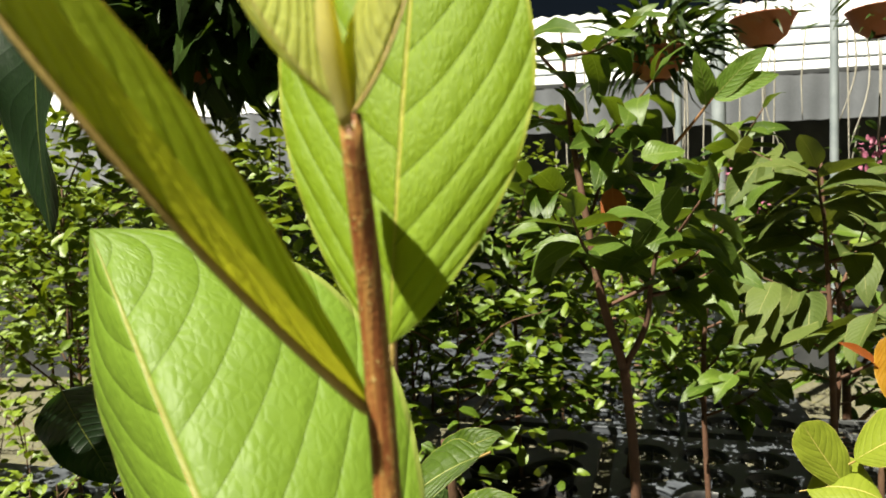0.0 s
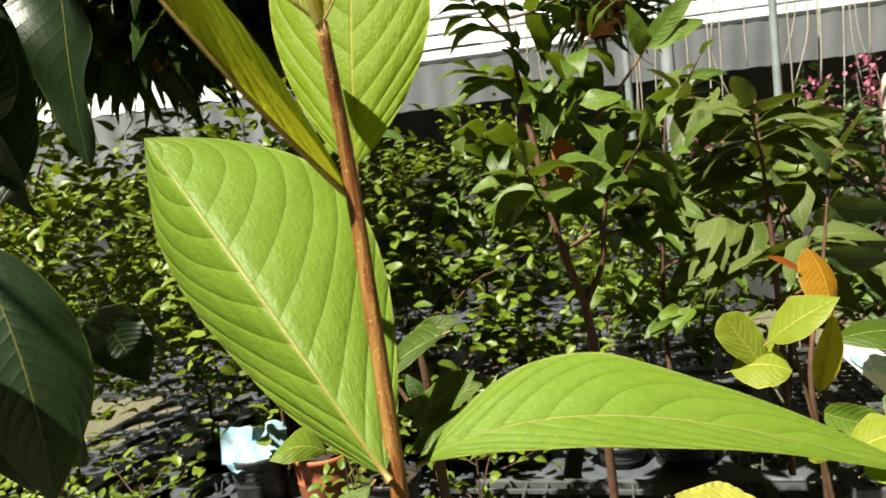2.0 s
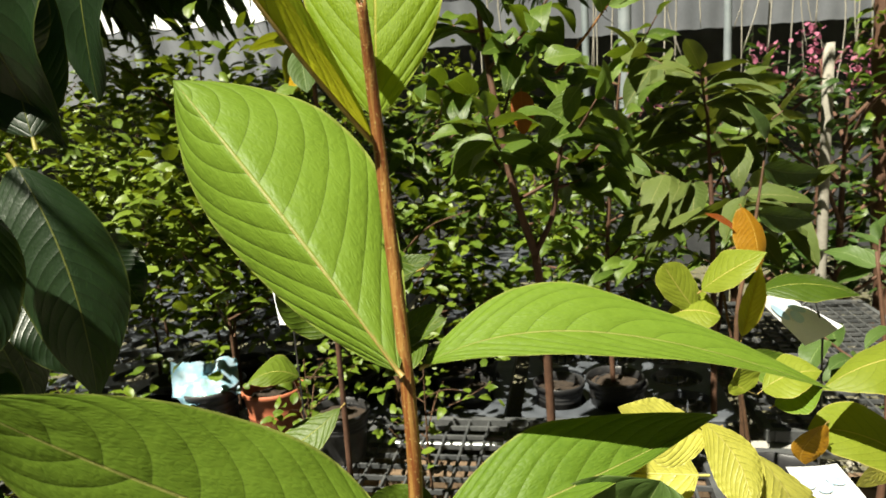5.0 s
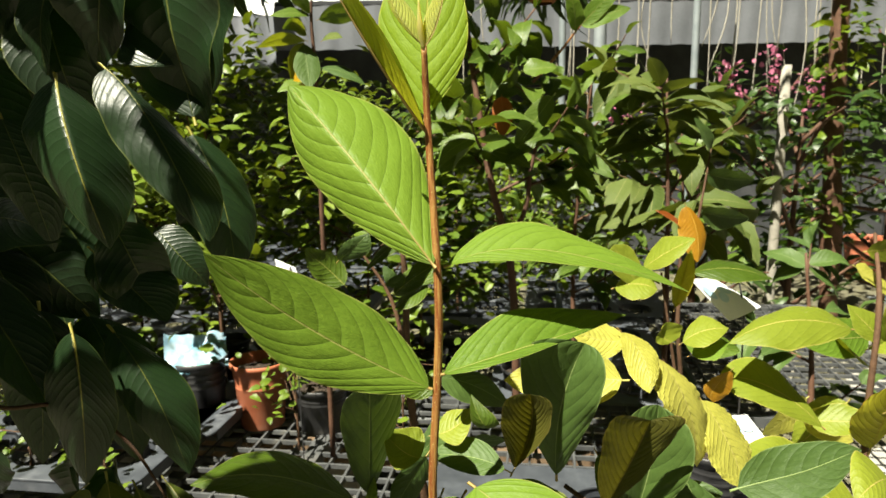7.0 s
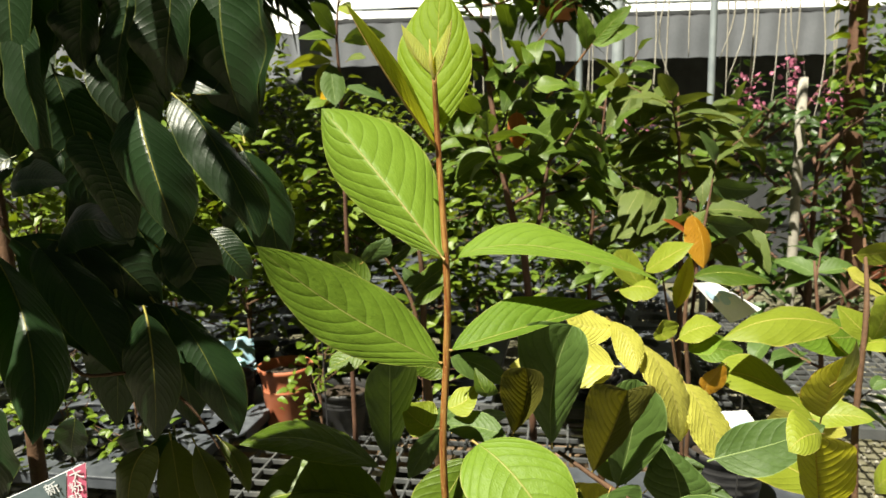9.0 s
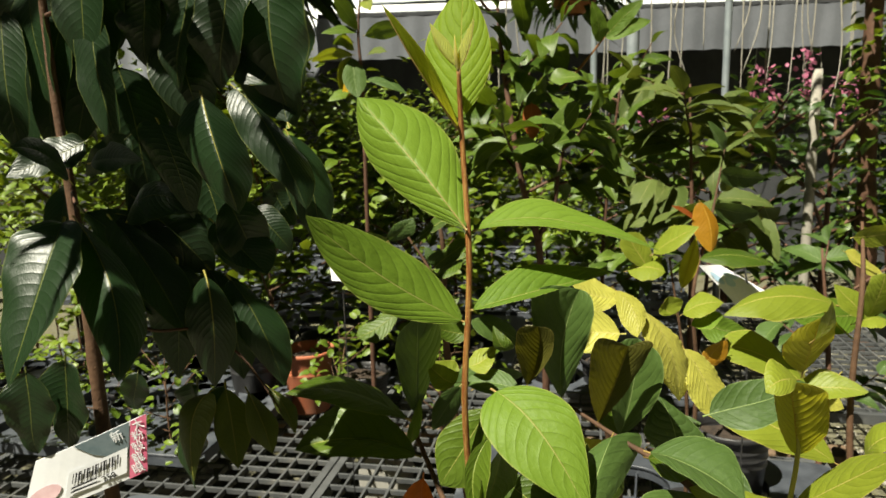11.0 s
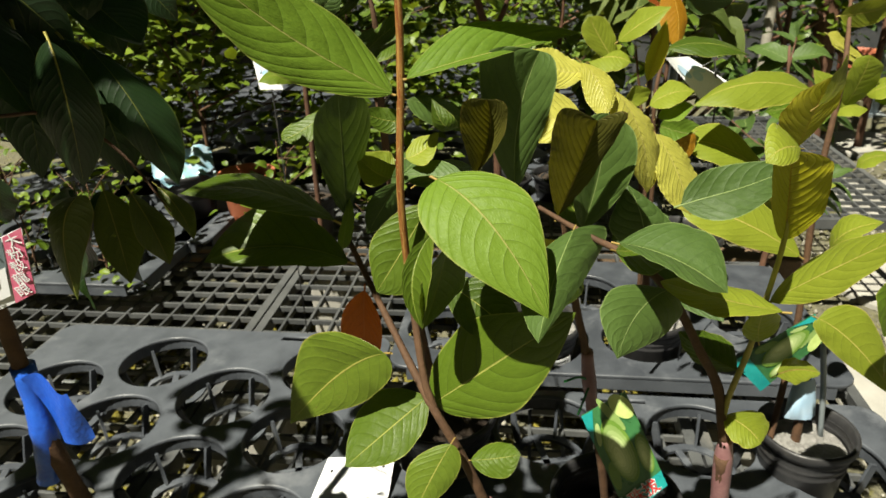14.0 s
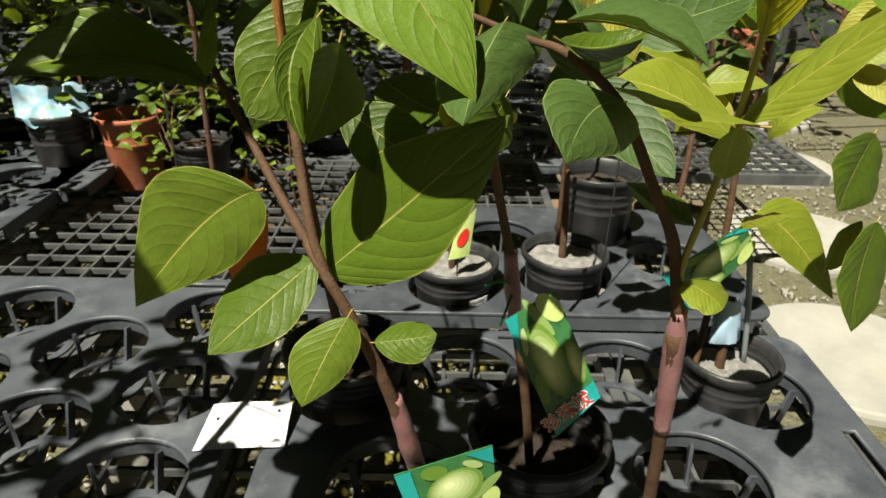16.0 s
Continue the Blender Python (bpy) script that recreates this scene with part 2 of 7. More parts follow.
M_WHITE = rough_material("white_roof_sheet", (0.60, 0.62, 0.65), (0.78, 0.79, 0.80), 4.0, 60.0, 0.55, 0.2, 0.003)
M_WOOD = rough_material("weathered_timber", (0.09, 0.06, 0.035), (0.21, 0.14, 0.085), 14.0, 200.0, 0.85, 0.6, 0.003)
M_POST = rough_material("galvanised_post", (0.20, 0.24, 0.26), (0.36, 0.40, 0.42), 10.0, 200.0, 0.5, 0.2, 0.001, metal=0.3)
M_LABEL = rough_material("white_plastic_label", (0.74, 0.76, 0.80), (0.85, 0.86, 0.88), 15.0, 200.0, 0.35, 0.1, 0.0005)
M_PALEBLUE = rough_material("pale_blue_label", (0.35, 0.55, 0.75), (0.62, 0.74, 0.84), 18.0, 80.0, 0.35, 0.1, 0.0005)
M_TEAL = rough_material("teal_print", (0.01, 0.22, 0.22), (0.02, 0.33, 0.32), 30.0, 200.0, 0.3, 0.05, 0.0004)
M_DKGREEN = rough_material("dark_green_print", (0.02, 0.09, 0.03), (0.05, 0.18, 0.06), 45.0, 200.0, 0.3, 0.05, 0.0004)
M_FRUIT = rough_material("pale_green_print", (0.30, 0.44, 0.08), (0.52, 0.62, 0.24), 40.0, 200.0, 0.3, 0.05, 0.0004)
PRINT_SHADES = [rough_material("green_print_shade", (0.10 + 0.085 * k, 0.20 + 0.085 * k, 0.025 + 0.055 * k), (0.14 + 0.095 * k, 0.25 + 0.09 * k, 0.04 + 0.065 * k), 40.0, 200.0, 0.3, 0.05, 0.0004) for k in range(7)]
M_REDPRINT = rough_material("red_print", (0.55, 0.02, 0.02), (0.68, 0.04, 0.03), 40.0, 200.0, 0.35, 0.05, 0.0004)
M_BLACKPRINT = rough_material("black_print", (0.02, 0.02, 0.022), (0.04, 0.04, 0.045), 40.0, 200.0, 0.4, 0.05, 0.0004)
M_PINKPRINT = rough_material("pink_print", (0.62, 0.10, 0.22), (0.72, 0.20, 0.30), 40.0, 200.0, 0.35, 0.05, 0.0004)
M_BLUSH = rough_material("pale_pink_print", (0.70, 0.42, 0.46), (0.80, 0.62, 0.64), 30.0, 200.0, 0.35, 0.05, 0.0004)
M_GREYPRINT = rough_material("grey_print", (0.05, 0.09, 0.10), (0.16, 0.20, 0.22), 20.0, 200.0, 0.3, 0.05, 0.0004)
M_STRING = rough_material("pale_hanging_root", (0.25, 0.23, 0.19), (0.42, 0.40, 0.34), 30.0, 200.0, 0.9, 0.4, 0.001)
M_BAG = rough_material("blue_and_white_film", (0.12, 0.34, 0.48), (0.50, 0.54, 0.58), 18.0, 60.0, 0.3, 0.3, 0.002, stain=(0.12, 0.40, 0.22))
M_WIRE = rough_material("green_tie", (0.01, 0.12, 0.02), (0.02, 0.22, 0.05), 30.0, 200.0, 0.5, 0.2, 0.0005)


# -- building blocks --
def mesh_from(name, verts, faces, material, smooth=True, uvs=None):
    me = bpy.data.meshes.new(name)
    me.from_pydata([tuple(v) for v in verts], [], faces)
    if uvs is not None:
        layer = me.uv_layers.new(name="UVMap")
        idx = np.empty(len(me.loops), dtype=np.int32)
        me.loops.foreach_get("vertex_index", idx)
        layer.data.foreach_set("uv", np.asarray(uvs, dtype=np.float32)[idx].ravel())
    for m in material if isinstance(material, (list, tuple)) else (material,):
        me.materials.append(m)
    if smooth:
        me.polygons.foreach_set("use_smooth", [True] * len(me.polygons))
    me.update()
    return me


def thing(name, at, label, category, group="", kind="", turn=0.0):
    ob = new(name)
    ob.location = at
    ob.rotation_euler = (0, 0, radians(turn))
    ob.empty_display_size = 0.05
    return tagged(ob, label, category, group, kind)


def part(name, me, parent, label="", m=None, world_at=True):
    """One mesh under a thing. m: its pose in the world (world_at) or in the parent's own frame."""
    ob = new(name, me)
    ob.parent = parent
    m = m if m is not None else Matrix()
    if world_at:
        base = Matrix.Translation(parent.location) @ parent.rotation_euler.to_matrix().to_4x4()
        up = parent.parent
        while up:
            base = Matrix.Translation(up.location) @ up.rotation_euler.to_matrix().to_4x4() @ base
            up = up.parent
        m = base.inverted() @ m
    ob.matrix_basis = m
    if label:
        ob["label"] = label
    return ob


def box_bm(bm, size, at=(0, 0, 0), turn=0.0, bevel=0.0):
    made = bmesh.ops.create_cube(bm, size=1.0, matrix=Matrix.Translation(at) @ Matrix.Rotation(radians(turn), 4, "Z") @ Matrix.Diagonal((*size, 1)))
    if bevel:
        edges = list({e for v in made["verts"] for e in v.link_edges})
        bmesh.ops.bevel(bm, geom=edges, offset=bevel, segments=2, profile=0.5, affect="EDGES")


def bm_mesh(name, bm, material, smooth=False):
    me = bpy.data.meshes.new(name)
    bm.to_mesh(me)
    bm.free()
    me.materials.append(material)
    if smooth:
        me.polygons.foreach_set("use_smooth", [True] * len(me.polygons))
    return me


def glide(points, n=6):
    """Points of a smooth curve through the given ones."""
    p = [Vector(q) for q in points]
    p = [p[0] * 2 - p[1]] + p + [p[-1] * 2 - p[-2]]
    out = []
    for i in range(1, len(p) - 2):
        for k in range(n):
            t = k / n
            out.append(0.5 * (2 * p[i] + (p[i + 1] - p[i - 1]) * t + (2 * p[i - 1] - 5 * p[i] + 4 * p[i + 1] - p[i + 2]) * t * t + (3 * p[i] - p[i - 1] - 3 * p[i + 1] + p[i + 2]) * t ** 3))
    return out + [p[-2]]


def tube(name, points, radii, material, sides=8, n=6, knots=0.0):
    """A round stem along points, tapering through radii, with slight swellings."""
    line = glide(points, n)
    verts, faces = [], []
    up = Vector((0.31, 0.77, 0.2))
    for i, q in enumerate(line):
        d = (line[min(i + 1, len(line) - 1)] - line[max(i - 1, 0)]).normalized()
        a = d.cross(up).normalized()
        b = d.cross(a)
        f = i / (len(line) - 1) * (len(radii) - 1)
        k = min(int(f), len(radii) - 2)
        r = radii[k] + (radii[k + 1] - radii[k]) * (f - k)
        if knots:
            r *= 1 + knots * (noise.noise(q * 60) + (0.5 if i % n == 0 else 0))
        for s in range(sides):
            t = 2 * math.pi * s / sides
            verts.append(q + (a * math.cos(t) + b * math.sin(t)) * r)
    for i in range(len(line) - 1):
        for s in range(sides):
            faces.append((i * sides + s, i * sides + (s + 1) % sides, (i + 1) * sides + (s + 1) % sides, (i + 1) * sides + s))
    faces.append(tuple(range(sides - 1, -1, -1)))
    faces.append(tuple(range((len(line) - 1) * sides, len(line) * sides)))
    return mesh_from(name, verts, faces, material)


VIEW = Vector((0, -0.9, 0.44)).normalized()


def leaf_sheet(length, width, arch, fold, wave, curl, seed, nu=20, nv=10, full=0.85, tail=1.0, stalk=0.05, blunt=0.82):
    """Verts, faces and uvs of a leaf along +x, face towards +z, with its stalk and raised midrib."""
    rng = random.Random(seed)
    ph, ph2, twist = rng.uniform(0, 6.28), rng.uniform(0, 6.28), rng.uniform(-0.12, 0.12)
    verts, faces, uvs = [], [], []
    for i in range(nu + 1):
        u = i / nu
        prof = max(0.0, 1 - abs(2 * u ** full - 1) ** 2.15) ** blunt * (1 - 0.10 * u * tail)
        half = width / 2 * prof * (1 + 0.03 * math.sin(9 * u + ph))
        z0 = 4 * arch * length * u * (1 - u) - curl * length * max(0.0, u - 0.55) ** 2 * 4
        y0 = 0.02 * length * math.sin(math.pi * u + ph2) * math.sin(math.pi * u)
        for j in range(nv + 1):
            v = -1 + 2 * j / nv
            s = abs(v)
            y = y0 + v * half
            z = z0 + fold * half * (s ** 1.4) + twist * y * u
            z += wave * width * 0.02 * s * math.sin(17 * u + ph * (2 if v > 0 else 3)) + wave * width * 0.10 * s * s * math.sin(7.5 * u + ph + (1.3 if v > 0 else 0)) * math.sin(math.pi * min(1, u * 1.1)) + wave * width * 0.03 * s ** 3 * math.sin(21 * u + ph2 * (1 if v > 0 else 2))
            x = u * length - 0.05 * length * s * s * math.sin(math.pi * u)
            verts.append((x, y, z))
            uvs.append((u, v * 0.5 + 0.5))
    w = nv + 1
    for i in range(nu):
        for j in range(nv):
            a = i * w + j
            faces.append((a, a + 1, a + w + 1, a + w))
    base = len(verts)
    ring, sides = 0, 5
    for i in range(-2, nu, 2):
        u = i / nu
        uu = max(u, 0)
        z0 = 4 * arch * length * uu * (1 - uu) - curl * length * max(0.0, uu - 0.55) ** 2 * 4
        y0 = 0.02 * length * math.sin(math.pi * uu + ph2) * math.sin(math.pi * uu)
        r = 0.009 * length * (1 - uu) + 0.0015 * length
        r = min(r, 0.0010 if u >= 0 else 0.0015)
        for s in range(sides):
            t = 2 * math.pi * s / sides
            verts.append(((u if i >= 0 else stalk * i / 2) * length, y0 + r * math.cos(t), z0 - 0.6 * r + r * math.sin(t)))
            uvs.append((uu, 0.5))
        if ring:
            for s in range(sides):
                a = base + (ring - 1) * sides
                faces.append((a + s, a + (s + 1) % sides, a + sides + (s + 1) % sides, a + sides + s))
        ring += 1
    return verts, faces, uvs


LEAVES = [0]


def leaf(plant, base, tip, width, roll=0.0, arch=0.0, material=None, fold=0.12, wave=0.5, curl=0.0, full=0.85, nu=20, nv=10, label="", name="leaf", stalk=0.06, blunt=0.82):
    """A leaf of a plant from base to tip; roll turns its face about its midrib away from the path."""
    LEAVES[0] += 1
    base, tip = Vector(base), Vector(tip)
    a = (tip - base)
    length = a.length
    a.normalize()
    n0 = (VIEW - a * VIEW.dot(a)).normalized()
    s0 = a.cross(n0)
    r = radians(roll)
    n = n0 * math.cos(r) + s0 * math.sin(r)
    s = n.cross(a)
    m = Matrix((a, s, n)).transposed().to_4x4()
    m.translation = base
    v, f, uv = leaf_sheet(length, width, arch, fold, wave, curl, LEAVES[0] * 7 + 3, nu, nv, full, stalk=stalk, blunt=blunt)
    me = mesh_from(name, v, f, material or M_GUAVA, True, uv)
    return part(name, me, plant, label, m)


def blade(plant, base, mid, tip, left, right, material, peak=0.5, kb=0.7, kt=0.7, wave=0.5, quilt=0.6, stalk=0.005, nu=60, nv=18, name="leaf", label=""):
    """A leaf on a curved midrib from base over mid to tip; left and right reach from the midrib to its two edges where it is widest."""
    LEAVES[0] += 1
    rng = random.Random(LEAVES[0] * 13 + 1)
    base, mid, tip, left, right = (Vector(q) for q in (base, mid, tip, left, right))
    veins, slant = LEAF_VEINS[material.name]
    quilt *= 0.3 if plant is longan else 1.0
    ctrl = mid * 2 - (base + tip) / 2 - base
    end = tip - base
    width = left.length + right.length
    n = end.cross(right - left).normalized()
    n = n if n.dot(VIEW) > 0 else -n
    ph, ph2 = rng.uniform(0, 6.28), rng.uniform(0, 6.28)
    verts, faces, uvs = [], [], []

    def rib(u):
        return ctrl * (2 * u * (1 - u)) + end * (u * u)

    def prof(u):
        w = math.sin(math.pi / 2 * min(1, u / peak)) ** kb if u < peak else 1 - ((u - peak) / (1 - peak)) ** max(1.3, 1.25 / kt)
        return w

    for i in range(nu + 1):
        u = i / nu
        p, w = rib(u), prof(u)
        for j in range(nv + 1):
            v = -1 + 2 * j / nv
            s = abs(v)
            edge = (right if v > 0 else left) * (s * w * (1 + 0.025 * math.sin(11 * u + ph + (2 if v > 0 else 0))))
            along = (u - slant * (0.5 * s + 0.62 * s ** 2.6)) * veins + (0.42 if v > 0 else 0.0)
            tri = abs(along % 1.0 - 0.5) * 2
            h = quilt * 0.010 * width * (1 - tri ** 2.5) * (0.35 + 0.65 * s) * min(1, 8 * u * (1 - u))
            h += 0.10 * width * s * (1 - s) * w
            h += wave * width * s * s * w * (0.035 * math.sin(9 * u + ph + (1.7 if v > 0 else 0)) + 0.018 * math.sin(23 * u + ph2 * (1 if v > 0 else 2)))
            verts.append(p + edge + n * h)
            uvs.append((u, v * 0.5 + 0.5))
    k = nv + 1
    faces = [(i * k + j, i * k + j + 1, (i + 1) * k + j + 1, (i + 1) * k + j) for i in range(nu) for j in range(nv)]
    ob = part(name, mesh_from(name, verts, faces, material, True, uvs), plant, label, Matrix.Translation(base))
    verts, faces, sides, ring = [], [], 6, 0
    side = (right - left).normalized()
    for i in range(-3, nu - 1, 3):
        u = max(i / nu, 0.0)
        q = rib(u) if i >= 0 else rib(0.02).normalized() * (stalk * i / 3)
        r = min(0.0008, 0.010 * end.length) * (1 - 0.8 * u) * (1.25 if i < 0 else 1)
        for m in range(sides):
            a = 2 * math.pi * m / sides
            verts.append(q + side * (r * math.cos(a)) + n * (r * math.sin(a) - (0.95 * r if i >= 0 else 0.2 * r)))
        if ring:
            a = (ring - 1) * sides
            faces += [(a + m, a + (m + 1) % sides, a + sides + (m + 1) % sides, a + sides + m) for m in range(sides)]
        ring += 1
    part("stalk", mesh_from("stalk", verts, faces, M_TWIG if plant is longan else M_STALK), ob, world_at=False)
    return ob


def many_leaves(name, spots, size, material, seed, ratio=0.45, spread=0.25, nu=5, nv=4, fold=0.25, arch=0.06):
    """One mesh of many leaves: spots holds (place, direction, scale)."""
    rng = random.Random(seed)
    kinds = [leaf_sheet(1.0, ratio * rng.uniform(0.85, 1.15), rng.uniform(0.2, 1.6) * arch, fold * rng.uniform(0.3, 1.5), 0.6, rng.uniform(0, 0.25), seed + k, nu, nv, rng.uniform(0.75, 0.95)) for k in range(6)]
    kinds = [(np.array(v[: (nu + 1) * (nv + 1)]), np.array(f[: nu * nv]), np.array(uv[: (nu + 1) * (nv + 1)])) for v, f, uv in kinds]
    vs, fs, us, base = [], [], [], 0
    for q, d, sc in spots:
        v, f, uv = kinds[rng.randrange(6)]
        d = (Vector(d) + Vector((rng.gauss(0, spread), rng.gauss(0, spread), rng.gauss(0, spread)))).normalized()
        up = Vector((rng.gauss(0, 0.45), rng.gauss(-0.15, 0.45), 1.0))
        n = (up - d * up.dot(d)).normalized()
        s = n.cross(d)
        m = np.array(Matrix((d, s, n)).transposed()) * (size * sc)
        vs.append(v @ m.T + np.array(q))
        fs.append(f + base)
        us.append(uv)
        base += len(v)
    return mesh_from(name, np.concatenate(vs), [tuple(int(i) for i in f) for f in np.concatenate(fs)], material, True, np.concatenate(us))


def shrub(name, root, height, spread, leaves, size, material, seed, label, category="shrub", bark=None, limbs=7, ratio=0.45, low=0.25, droop=0.1, group="", lean=(0, 0), fold=0.25, trunk=0.008, nu=5):
    """A bush: a tapered trunk, limbs and a crown of many leaves along its twigs."""
    rng = random.Random(seed)
    root = Vector(root)
    ob = thing(name, root, label, category, group)
    top = root + Vector((lean[0], lean[1], height * 0.9))
    part("trunk", tube("trunk", [root, root.lerp(top, 0.4) + Vector((rng.uniform(-0.02, 0.02), rng.uniform(-0.02, 0.02), 0)), top], [trunk, trunk * 0.8, trunk * 0.3], bark or M_DARKBARK, 7), ob)
    spots = []
    for k in range(limbs):
        h = low + (0.95 - low) * (k + rng.random()) / limbs
        a = rng.uniform(0, 6.28)
        start = root.lerp(top, h)
        reach = spread * rng.uniform(0.55, 1.05) * (1.15 - 0.5 * abs(h - 0.45))
        end = start + Vector((math.cos(a) * reach, math.sin(a) * reach, height * rng.uniform(0.05, 0.32)))
        midp = start.lerp(end, 0.5) + Vector((0, 0, height * rng.uniform(-0.04, 0.06)))
        part("limb", tube("limb", [start, midp, end], [trunk * 0.55, trunk * 0.4, trunk * 0.2], bark or M_DARKBARK, 5, 4), ob)
        line = glide([start, midp, end], 12)
        for i in range(leaves // limbs):
            q = line[int((0.25 + 0.75 * rng.random() ** 0.7) * (len(line) - 1))]
            b = rng.uniform(0, 6.28)
            d = Vector((math.cos(b), math.sin(b), rng.uniform(-0.35, 0.75) - droop * 2))
            off = spread * 0.22
            spots.append((q + Vector((rng.gauss(0, off), rng.gauss(0, off), rng.gauss(0, off * 0.8))), d, rng.uniform(0.6, 1.15)))
    part("crown", many_leaves("crown", spots, size, material, seed + 5, ratio, fold=fold, nu=nu), ob)
    return ob


# -- ground and greenhouse --
def sheet(name, w, d, nx, ny, lift, material, seed):
    v, f = [], []
    for i in range(nx + 1):
        for j in range(ny + 1):
            x, y = w[0] + (w[1] - w[0]) * i / nx, d[0] + (d[1] - d[0]) * j / ny
            v.append((x, y, lift * noise.noise((x * 2.1 + seed, y * 2.1, 0))))
    for i in range(nx):
        for j in range(ny):
            a = i * (ny + 1) + j
            f.append((a, a + ny + 1, a + ny + 2, a + 1))
    return mesh_from(name, v, f, material)


ground = tagged(new("ground", sheet("ground", (-40, 40), (-30, 60), 160, 180, 0.012, M_GROUND, 0)), "mossy grey gravel ground between the benches", "ground", kind="structure")


def slab_stone(at, r, seed):
    """A round stepping stone, slightly uneven, with a rounded rim."""
    ob = thing("stepping_stone", (at[0], at[1], 0.0), "round pale concrete stepping stone in mossy gravel", "stepping stone", "stepping stones")
    v, f, n = [], [], 48
    for k, (rr, z) in enumerate(((1.0, -0.03), (1.0, 0.016), (0.985, 0.026), (0.96, 0.03), (0.0, 0.031))):
        for i in range(n):
            t = 2 * math.pi * i / n
            w = rr * r * (1 + 0.012 * math.sin(3 * t + seed))
            v.append((w * math.cos(t), w * math.sin(t), z))
    for k in range(4):
        for i in range(n):
            f.append((k * n + i, k * n + (i + 1) % n, (k + 1) * n + (i + 1) % n, (k + 1) * n + i))
    part("slab", mesh_from("slab", v, f, M_SLAB, False), ob, world_at=False)


for k, (x, y, r) in enumerate(((1.28, 0.86, 0.25), (2.02, 2.20, 0.24), (1.62, 1.50, 0.25), (2.45, 2.95, 0.24), (0.98, 0.15, 0.24), (0.75, -0.6, 0.24))):
    slab_stone((x, y), r, k)


def pebbles(n, seed, xr, yr, r0, r1, material, name, label):
    rng = random.Random(seed)
    v, f = [], []
    octa = [Vector(p) for p in ((1, 0, 0), (0, 1, 0), (-1, 0, 0), (0, -1, 0), (0, 0, 1), (0, 0, -1))]
    tri = ((0, 1, 4), (1, 2, 4), (2, 3, 4), (3, 0, 4), (1, 0, 5), (2, 1, 5), (3, 2, 5), (0, 3, 5))
    for i in range(n):
        r = rng.uniform(r0, r1)
        c = Vector((rng.uniform(*xr), rng.uniform(*yr), 0.004 + 0.3 * r))
        e = Euler((rng.uniform(0, 3), rng.uniform(0, 3), rng.uniform(0, 6)))
        b = len(v)
        for p in octa:
            q = Vector((p.x * r * rng.uniform(0.8, 1.3), p.y * r * rng.uniform(0.8, 1.3), p.z * r * 0.7))
            q.rotate(e)
            v.append(c + q)
        f += [(b + t[0], b + t[1], b + t[2]) for t in tri]
    tagged(new(name, mesh_from(name, v, f, material, True)), label, "gravel", kind="stuff")


pebbles(5200, 4, (0.5, 2.6), (-0.2, 3.2), 0.004, 0.013, M_GRIT, "gravel", "loose grey and buff gravel on the path")
pebbles(2600, 5, (-1.1, 0.7), (0.1, 1.5), 0.006, 0.02, M_MOSS, "ground_moss", "yellow-green moss clumps under the bench")
pebbles(2000, 6, (-1.1, 0.7), (0.1, 1.5), 0.004, 0.014, M_GRIT, "bench_gravel", "grey gravel under the bench")


def corrugated(name, x0, x1, p0, p1, waves, amp, material):
    """A corrugated sheet between two eaves lines given as (y, z)."""
    n = waves * 6
    v, f = [], []
    for t in (0.0, 0.5, 1.0):
        y, z = p0[0] + (p1[0] - p0[0]) * t, p0[1] + (p1[1] - p0[1]) * t
        for i in range(n + 1):
            a = amp * math.sin(2 * math.pi * i / 6)
            v.append((x0 + (x1 - x0) * i / n, y - a, z + a * 0.6))
    for r in range(2):
        for i in range(n):
            b = r * (n + 1) + i
            f.append((b, b + 1, b + n + 2, b + n + 1))
    return mesh_from(name, v, f, material)


def slab(name, size, at, material, bevel=0.004, turn=0.0, label="", category="", kind="structure"):
    bm = bmesh.new()
    box_bm(bm, size, (0, 0, 0), 0.0, bevel)
    ob = new(name, bm_mesh(name, bm, material))
    ob.location = at
    ob.rotation_euler = (0, 0, radians(turn))
    return tagged(ob, label, category, kind=kind)


slab("wall_back", (16, 0.06, 1.70), (0, 4.6, 0.85), M_NET, label="dark shade netting wall behind the plants", category="wall")
slab("wall_left", (0.06, 16, 2.2), (-6.0, -2.5, 1.1), M_NET, label="dark shade netting side wall", category="wall")
slab("wall_right", (0.06, 16, 2.2), (8.0, -2.5, 1.1), M_NET, label="dark shade netting side wall", category="wall")
tagged(new("fascia", corrugated("fascia", -1.2, 8.0, (4.20, 1.62), (4.16, 1.885), 60, 0.004, M_FASCIA)), "grey corrugated plastic strip under the eaves", "fascia", kind="structure")
tagged(new("roof_back", corrugated("roof_back", -8.0, 9.0, (4.26, 1.925), (8.5, 3.5), 90, 0.016, M_WHITE)), "white corrugated greenhouse roof", "roof", kind="structure")
slab("eaves_beam", (9.2, 0.05, 0.032), (3.4, 4.215, 1.905), M_NET, 0.006, label="dark steel eaves rail", category="beam")
tagged(new("grey_sheet", corrugated("grey_sheet", -3.2, -0.85, (3.99, 1.40), (3.96, 1.80), 14, 0.010, M_FASCIA)), "grey translucent sheet hanging under the eaves", "plastic sheet", kind="structure")
tagged(new("white_sheet", corrugated("white_sheet", -3.2, -0.85, (3.97, 1.81), (4.2, 2.1), 14, 0.010, M_WHITE)), "white plastic sheet hanging in loose folds", "plastic sheet", kind="structure")
slab("gutter_beam", (5.0, 0.09, 0.16), (-2.6, 3.4, 2.36), M_FASCIA, 0.01, turn=6.0, label="grey roof gutter beam", category="beam")


